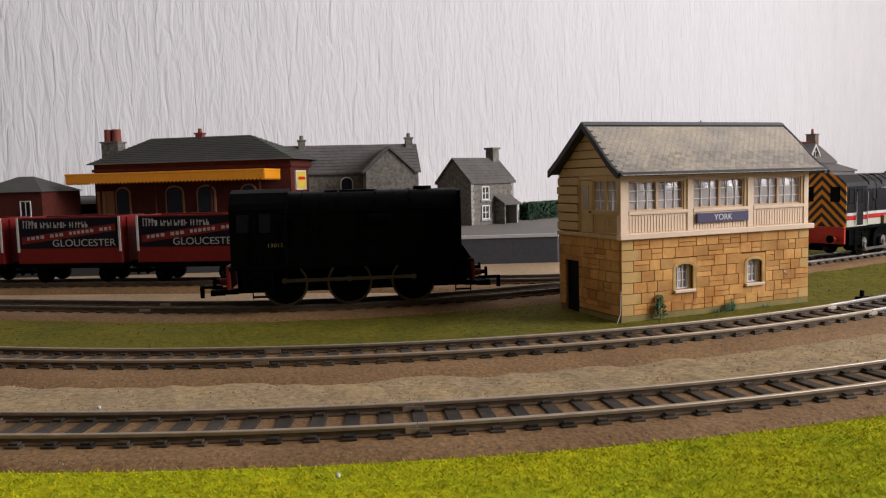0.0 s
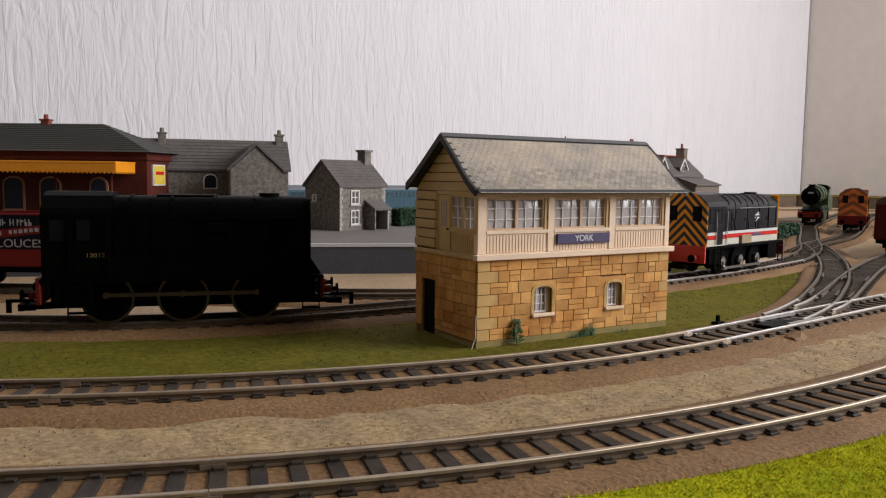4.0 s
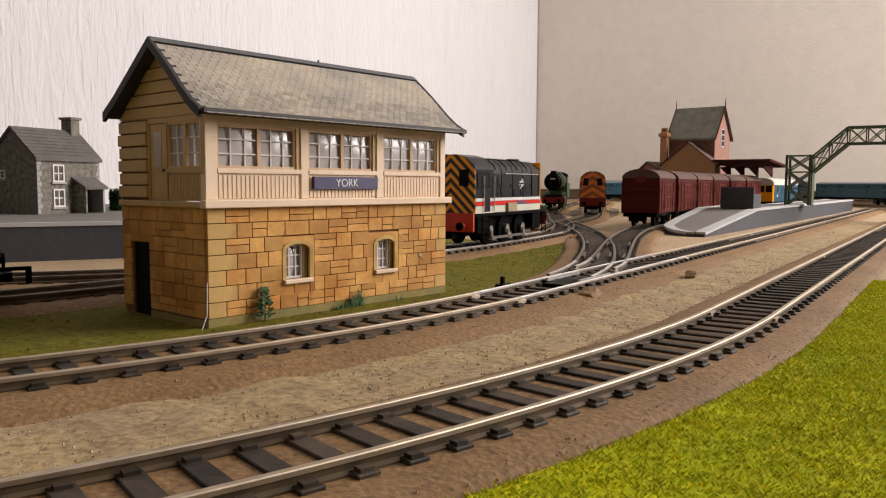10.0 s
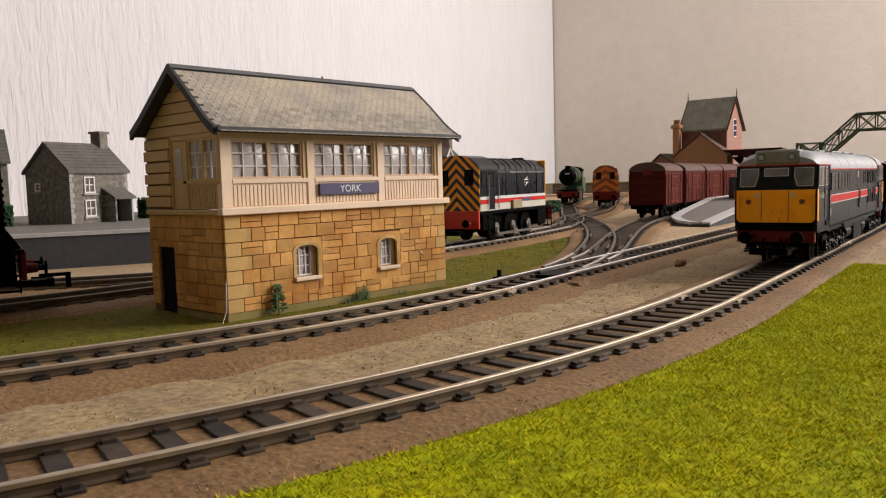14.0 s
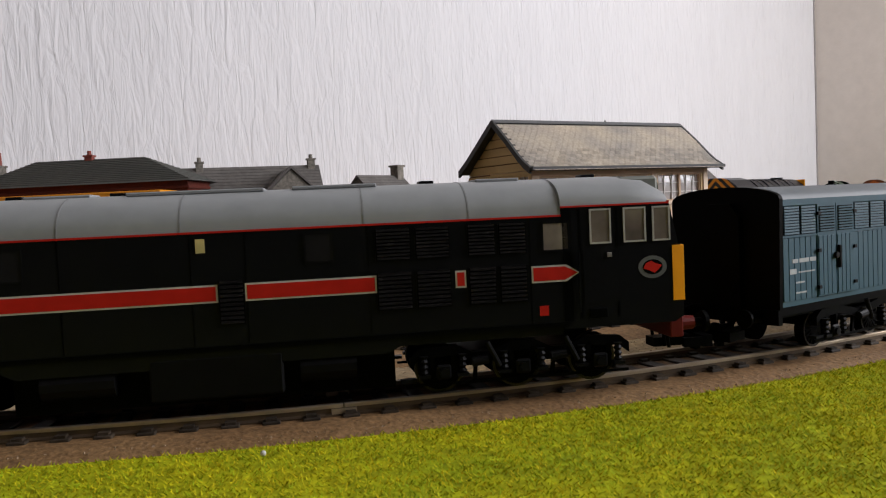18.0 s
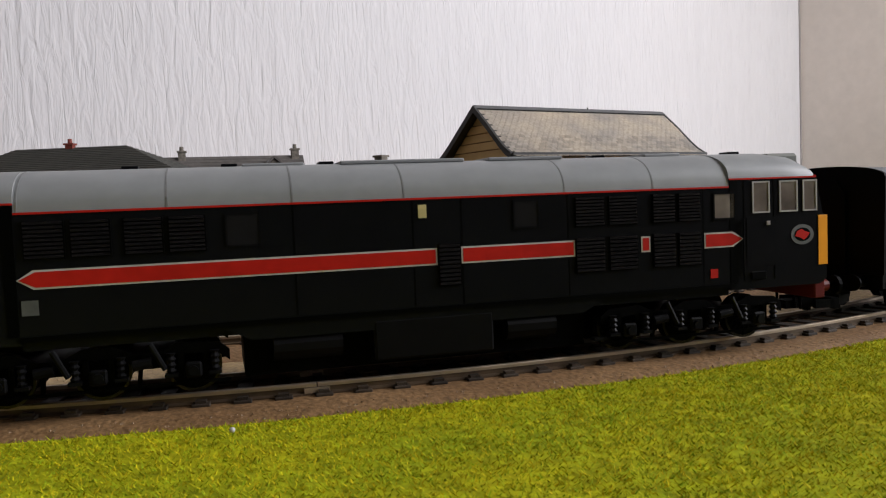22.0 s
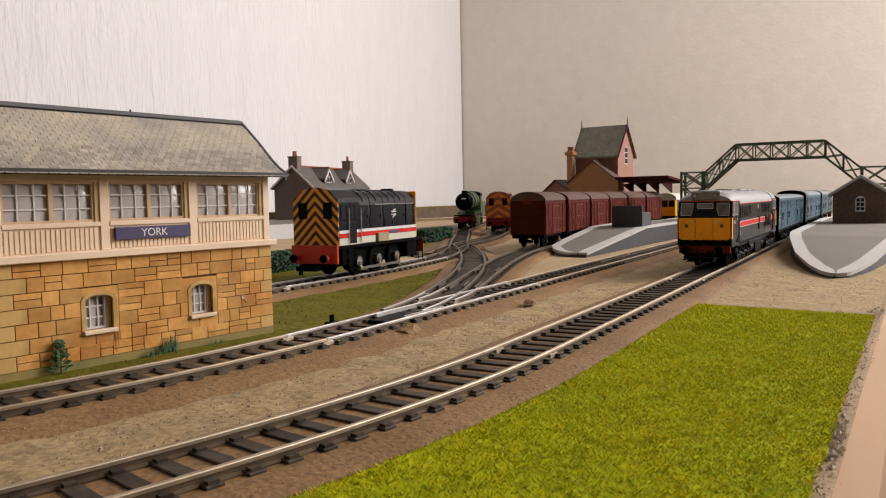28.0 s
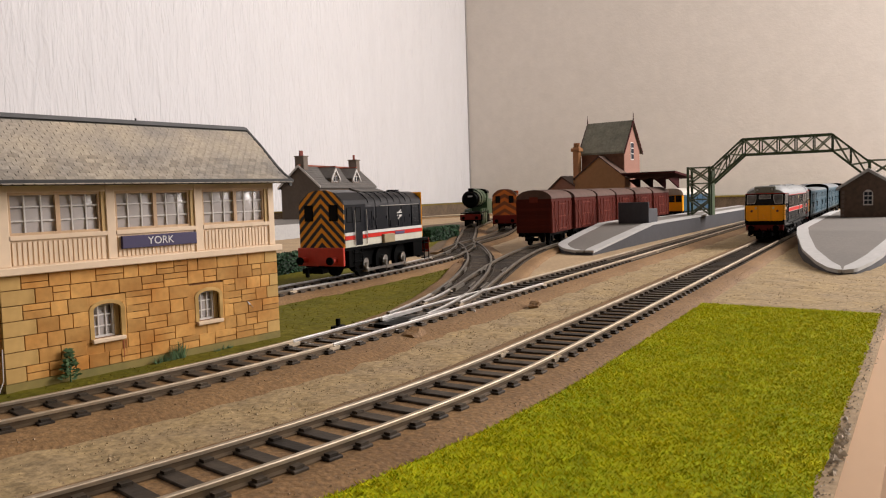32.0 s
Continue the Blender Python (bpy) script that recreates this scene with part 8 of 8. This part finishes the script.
def far_diesel(name, m):
    """Blue bogie diesel with a full yellow end, half hidden behind the platform."""
    t = thing(name, m, "blue diesel locomotive with a yellow end and pale roof", "locomotive")
    part("body", box(bm_new(), -9.5, -2.0, 1.4, 9.8, 2.0, 4.5, 0.08), "diesel_blue", t)
    part("cab", box(bm_new(), -10.0, -1.95, 1.4, -9.3, 1.95, 4.3, 0.15), "panel_yellow", t, "yellow cab end")
    part("roof", loft(bm_new(), roof_profile(2.02, 4.3, 5.5), -10.02, 9.9), "roof_pale", t, "", True)
    for y in (-1.2, 0.0, 1.2):
        w = part("windscreen", box(bm_new(), -10.06, y - 0.5, 3.1, -9.98, y + 0.5, 4.2, 0.03), "loco_black", t)
        part("pane", box(bm_new(), -10.09, y - 0.4, 3.2, -10.06, y + 0.4, 4.1), "cab_glass", w)
    for s in (-1, 1):
        side_window(t, -9.6, -8.7, 3.1, 4.1, s * 1.97, "steel_bright")
        side_window(t, -7.6, -6.9, 3.1, 4.1, s * 2.02, "steel_bright")
        part("emblem", box(bm_new(), -7.4, *sorted((s * 2.0, s * 2.02))[:1], 2.3, -6.7, sorted((s * 2.0, s * 2.02))[1], 2.7), "stripe_white", t)
        for x in (-4, 0, 4):
            louvre(t, x, x + 1.8, 2.9, 4.1, s * 2.0, 6, slat="diesel_blue")
    part("buffer_beam", box(bm_new(), -10.1, -1.8, 0.9, -9.8, 1.8, 1.5), "chassis_black", t)
    buffers(t, -10.0, -1, 1.15, 1.2, 0.28, 0.8, shank="chassis_black")
    bogie(t, -6.2, (-1.7, 1.7), 0.56)
    bogie(t, 6.2, (-1.7, 1.7), 0.56)
    part("underframe", box(bm_new(), -9.4, -1.6, 1.1, 9.4, 1.6, 1.4), "chassis_black", t)
    return t


p, d = LINE_F.at(LINE_F.near(132.5, 25.4))
far_diesel("blue_diesel", place(p.x, p.y, RAIL_TOP, math.degrees(math.atan2(d.y, d.x))))

# ---- loose ground cover and small details ----


def scatter(name, quads, mat, label, cat):
    """Many small loose bits as one mesh; quads: (n, k, 3) corner points in plan units, one polygon each."""
    n, k = quads.shape[:2]
    me = bpy.data.meshes.new(name)
    me.from_pydata((quads.reshape(-1, 3) * U).tolist(), [], np.arange(n * k).reshape(n, k).tolist())
    me.materials.append(M[mat])
    return tagged(new(name, me), label, cat, "", "stuff")


def line_y(line):
    px = np.array([p.x for p in line.p])
    py = np.array([p.y for p in line.p])
    return lambda x: np.interp(x, px, py)


ya_of, yb_of, yc_of = line_y(FRONT_A), line_y(LINE_B), line_y(LINE_C)
slope_of = lambda f, x: np.hypot(1, f(x + 0.5) - f(x - 0.5))


def blades(rng, x, y, z, h, w, lean):
    """Thin upright triangles that lean every way."""
    n = len(x)
    a, b = rng.uniform(0, 6.283, n), rng.uniform(0, 6.283, n)
    hh = h * rng.uniform(0.5, 1.4, n)
    base = np.stack([x, y, z], 1)
    side = np.stack([np.cos(a), np.sin(a), 0 * a], 1) * (w * rng.uniform(0.6, 1.4, n))[:, None]
    tip = np.stack([np.cos(b) * lean * hh, np.sin(b) * lean * hh, hh], 1)
    return np.stack([base - side, base + side, base + tip], 1)


rng = np.random.default_rng(11)
n = 210000
x = rng.uniform(-40, 29.5, n)
lo, hi = edge_y(x) + 0.3, ya_of(x) - 2.5 * slope_of(ya_of, x)
y = lo + (hi - lo) * rng.uniform(0, 1, n)
ok = hi > lo
scatter("grass_tufts", blades(rng, x[ok], y[ok], np.full(ok.sum(), 0.145), 0.075, 0.017, 1.1), "grass_blade", "short yellow-green flock grass fibres", "grass")
n = 5000
x = rng.uniform(-36, 46, n)
be = np.maximum(yb_of(x), np.where(x > 12, line_y(LINE_E)(x), -99))
lo, hi = be + 2.35, yc_of(x) - 2.4
y = lo + (hi - lo) * rng.uniform(0, 1, n)
ok = (hi > lo) & ~((x > -0.1) & (x < 12.3) & (y > -0.1) & (y < 6.3))
scatter("grass_flecks", blades(rng, x[ok], y[ok], np.full(ok.sum(), 0.05), 0.08, 0.03, 1.1), "grass_fleck", "short olive flock grass fibres", "grass")


def pebbles(name, x, y, z, r0, r1, mat, label, cat):
    """Small four-sided grit."""
    m = len(x)
    c = np.stack([x, y, z], 1)
    r = rng.uniform(r0, r1, m)[:, None]
    a = rng.uniform(0, 6.283, m)
    p = [np.stack([np.cos(a + q), np.sin(a + q), np.full(m, -0.5)], 1) * r + c + rng.normal(0, 0.2, (m, 3)) * r for q in (0, 2.09, 4.19)]
    p.append(c + np.stack([0 * a, 0 * a, np.full(m, 0.45)], 1) * r + rng.normal(0, 0.2, (m, 3)) * r)
    tris = np.concatenate([np.stack([p[i], p[j], p[k]], 1) for i, j, k in ((0, 1, 3), (1, 2, 3), (2, 0, 3))])
    return scatter(name, tris, mat, label, cat)


n = 8000
x = rng.uniform(-38, 75, n)
lo, hi = ya_of(x) + 2.5, yb_of(x) - 2.5
y = lo + (hi - lo) * rng.uniform(0, 1, n)
pebbles("loose_gravel", x, y, np.full(n, 0.07), 0.018, 0.05, "pebble", "loose grit scattered between the tracks", "gravel")
n = 1200
x = rng.uniform(29.8, 62, n)
lo, hi = edge_y(x) + 0.3, ya_of(x) - 2.6
y = lo + (hi - lo) * rng.uniform(0, 1, n)
pebbles("loose_gravel", x, y, np.full(n, 0.08), 0.02, 0.055, "pebble", "grey grit on the ground before the platform", "gravel")
n = 5000
x, side = rng.uniform(-34, 48, n), rng.choice([-1.0, 1.0], n)
which = rng.random(n) < 0.6
mid, sl = np.where(which, ya_of(x), yb_of(x)), np.where(which, slope_of(ya_of, x), slope_of(yb_of, x))
o = rng.uniform(1.75, 2.7, n)
z = np.where(o < 2.35, BED, BED * (2.75 - o) / 0.4)
pebbles("cork_crumbs", x, mid + side * o * sl, z - 0.04, 0.015, 0.04, "crumb", "crumbs on the shoulders of the cork beds", "gravel")

def bmesh_ball(r):
    bm = bm_new()
    bmesh.ops.create_icosphere(bm, subdivisions=2, radius=r)
    return bm


# white beads and scraps lying about
for x, y, z in ((-17.8, -13.9, BED), (-22.9, -5.2, BED + 0.05), (20.5, -4.9, BED)):
    bead = put("scrap", bmesh_ball(0.065), "stripe_white", "tiny white plastic bead lying beside the track", "scrap", smooth=True)
    bead.matrix_basis = Matrix.Translation(Vector((x, y, z + 0.08)) * U)

# point lever and motor plate of the turnout
p, d = LINE_B.at(LINE_B.near(16.0, -3.5))
tm = thing("point_motor", place(p.x, p.y, BED + 0.04, math.degrees(math.atan2(d.y, d.x))), "black point blade plate between the turnout rails", "point motor", kind="structure")
part("plate", box(bm_new(), -1.3, -0.55, 0, 1.3, 0.5, 0.16, 0.03), "loco_black", tm)
part("tie_bar", box(bm_new(), -0.16, -1.2, 0.02, 0.16, 1.3, 0.13), "loco_black", tm)
part("blade_tip", box(bm_new(), -0.2, -0.86, 0.12, 3.4, -0.72, 0.27), "rail_silver", tm)
part("blade_tip", box(bm_new(), -0.2, 0.72, 0.12, 3.4, 0.86, 0.27), "rail_silver", tm)
lv = thing("point_lever", place(14.2, -1.55, 0.1, 10), "small black point lever beside the turnout", "point lever", kind="structure")
part("lever_base", box(bm_new(), -0.35, -0.2, 0, 0.35, 0.2, 0.28, 0.03), "loco_black", lv)
part("lever_arm", box(bm_new(), -0.08, -0.08, 0.25, 0.08, 0.08, 0.6), "loco_black", lv)

# check rails and frogs where the yard tracks part
for line, x in ((LINE_E, 27.0), (LINE_F, 27.0), (LINE_E, 36.0), (LINE_F, 36.0), (LINE_C, 50.0)):
    s = line.near(x, y_on(line, x))
    for o in (-0.78, 0.78):
        p, d = line.at(s)
        q, _ = line.at(s + 3.0)
        nrm = Vector((-d.y, d.x, 0)) * o
        up = Vector((0, 0, RAIL_TOP - 0.1))
        put("check_rail", bar(bm_new(), p + nrm + up, q + nrm + up, 0.12, 0.2), "rail_yard", "short check rail beside the running rail", "rail", "structure")

# crumbled plaster along the front edge of the board
n = 260
c = rng.integers(0, 3, n)
x = np.choose(c, [8.0, 9.4, 31.5]) + rng.normal(0, 0.8, n)
pebbles("plaster_crumbs", x, edge_y(x) + 0.1 + np.abs(rng.normal(0, 0.3, n)), np.full(n, 0.06), 0.04, 0.14, "plaster", "crumbled pale plaster at the board edge", "plaster")
n = 700
x = rng.uniform(-20, 45, n)
pebbles("edge_fray", x, edge_y(x) + rng.normal(0.2, 0.12, n), np.full(n, 0.03), 0.02, 0.05, "plaster", "frayed glue and grit along the board edge", "plaster")
# cartons on the floor below the front edge
for x, y, w, d, h, mt, lb in ((14.0, -27.5, 8.0, 5.0, 66.0, "stripe_white", "tall white carton on the floor"), (24.0, -26.8, 9.0, 6.0, 60.0, "stripe_red", "tall red carton on the floor")):
    b = thing("carton", place(x, y - 4.0, FLOOR_Z, 7.6), lb, "carton")
    part("carton_body", box(bm_new(), 0, -d, 0, w, 0, h, 0.1), mt, b)
    part("flap", box(bm_new(), 0.1, -d / 2, h, w - 0.1, -0.1, h + 0.1), mt, b)

# torn lumps of cork beside the beds
for x, y, z, k in ((14.37, -5.92, 0.0, 1.0), (24.93, -5.76, 0.0, 0.7), (44.68, 13.35, 0.0, 0.9)):
    bm = bmesh_ball(0.5 * k)
    for v in bm.verts:
        v.co = Vector((v.co.x * 1.6, v.co.y * 0.9, v.co.z * 0.8)) * (1 + 0.5 * noise.noise(v.co * 4.0 + Vector((x, y, 0))))
    lump = put("cork_scrap", bm, "cork", "torn brown lump of cork underlay", "scrap")
    lump.matrix_basis = place(x, y, z + 0.2, 12)

# ---- single pieces, laid last: wall stones, slates, sleepers ----
BASE = {}


def piece(name, key, make, mat, parent, m):
    if key not in BASE:
        BASE[key] = mesh_of(name, make(), mat)
    ob = new(name, BASE[key])
    ob.parent = parent
    ob.matrix_basis = m
    return ob


for parent, face, a, z, w, h, mat in STONES:
    w = round(w, 2)
    def make(w=w, h=h, face=face):
        g = 0.014
        return box(bm_new(), g, -0.045, g, w - g, 0.06, h - g, 0.01) if face == "S" else box(bm_new(), -0.045, g, g, 0.06, w - g, h - g, 0.01)
    m = Matrix.Translation(Vector((a, 0.0, z)) * U) if face == "S" else Matrix.Translation(Vector((0.0, a, z)) * U)
    piece("stone", ("stone", face, w, round(h, 3), mat), make, mat, parent, m)
def slate_mesh(bm):
    return prism(bm, ((0.012, 0.0), (0.346, 0.0), (0.346, 0.28), (0.315, 0.31), (0.043, 0.31), (0.012, 0.28)), 0.0, 0.018, "z")


upper = bm_new()
for parent, x, y, z, ang, single in SLATES:
    m = Matrix.Translation(Vector((x, y, z + 0.008)) * U) @ pose(0, 0, 0, ang, 0, 0) @ pose(0, 0, 0, 0, 0, 180) @ Matrix.Translation(Vector((-0.358, -0.02, 0.006)) * U) @ pose(0, 0, 0, -1.5, 0, 0)
    if single:
        piece("slate", "slate", lambda: slate_mesh(bm_new()), "slate", parent, m)
    else:
        one = slate_mesh(bm_new())
        rows = [v.co.copy() for v in one.verts]
        vs = [upper.verts.new((m @ (c * U)) / U) for c in rows]
        for f in one.faces:
            upper.faces.new([vs[v.index] for v in f.verts])
        one.free()
tagged(part("slates", upper, "slate", roof, "upper rows of small grey slates"), kind="stuff")
for parent, line, s, length in SLEEPERS:
    def make(length=length):
        bm = bm_new()
        box(bm, -0.22, -length / 2, -0.05, 0.22, length / 2, 0.1, 0.02)
        for off in (-GAUGE / 2, GAUGE / 2):
            box(bm, -0.13, off - 0.3, 0.1, 0.13, off - 0.1, 0.17)
            box(bm, -0.13, off + 0.1, 0.1, 0.13, off + 0.3, 0.17)
        return bm
    p, d = line.at(s)
    piece("sleeper", ("sleeper", length), make, "sleeper_plastic", parent, Matrix.Translation(Vector((p.x, p.y, BED - 0.03)) * U) @ pose(0, 0, 0, 0, 0, math.degrees(math.atan2(d.y, d.x))))


# ---- what moves: the train on the main track ----
# seconds and the place of the locomotive's nose along the track, from the end of the curve
NOSE = [
    (0, 457.8), (1, 426.6), (2, 395.4), (2.5, 379.8), (4.5, 317.4), (6, 270.6), (7.5, 223.8), (9, 177), (9.5, 160), (10, 143), (10.5, 126), (11, 109), (11.5, 92), (12, 74), (12.5, 54), (13, 35.0), (13.5, 21.4), (14, 10.85), (14.5, 2.2),
    (15.5, -14), (16.5, -28.1), (17, -34), (17.5, -38.8), (18, -42.8), (18.5, -45.1), (19, -46.6), (19.5, -46.7), (20, -46.7), (20.5, -46.7), (21, -45.2), (21.5, -41.9), (22, -36.8), (22.5, -31), (23, -25.4), (23.5, -19.8),
    (24, -14.1), (24.5, -8.2), (25, -2), (25.5, 3.3), (26, 9), (26.5, 14.6), (27.5, 26.8), (28.5, 37.6), (29, 42.3), (29.5, 46.2), (30, 49.3), (30.5, 52.5), (31, 55.2), (31.5, 57.7), (32, 59.1),
]


def nose_at(t):
    """Smooth place of the nose between the rows."""
    ts = [r[0] for r in NOSE]
    k = min(max(int(np.searchsorted(ts, t)) - 1, 0), len(ts) - 2)

    def tangent(i):
        if i == 0 or i == len(NOSE) - 1:
            j = min(max(i, 1), len(NOSE) - 1)
            return (NOSE[j][1] - NOSE[j - 1][1]) / (NOSE[j][0] - NOSE[j - 1][0])
        return (NOSE[i + 1][1] - NOSE[i - 1][1]) / (NOSE[i + 1][0] - NOSE[i - 1][0])

    h = NOSE[k + 1][0] - NOSE[k][0]
    f = (t - NOSE[k][0]) / h
    m0, m1 = tangent(k) * h, tangent(k + 1) * h
    return (2 * f ** 3 - 3 * f * f + 1) * NOSE[k][1] + (f ** 3 - 2 * f * f + f) * m0 + (3 * f * f - 2 * f ** 3) * NOSE[k + 1][1] + (f ** 3 - f * f) * m1


def on_track(s, behind_front, length, bogie):
    """Pose of a vehicle whose front end lies that far behind the nose; its middle is the pose's origin."""
    mid = s + behind_front + length / 2
    p, _ = LINE_A.at(ZERO_A + mid - bogie)
    q, _ = LINE_A.at(ZERO_A + mid + bogie)
    c = (p + q) / 2
    return place(c.x, c.y, RAIL_TOP, math.degrees(math.atan2(q.y - p.y, q.x - p.x)))


def motions():
    times = [0.25 * k for k in range(129)]
    for ob, behind, length, bogie in TRAIN:
        walk(ob, [(t, on_track(nose_at(t), behind, length, bogie)) for t in times])


motions()
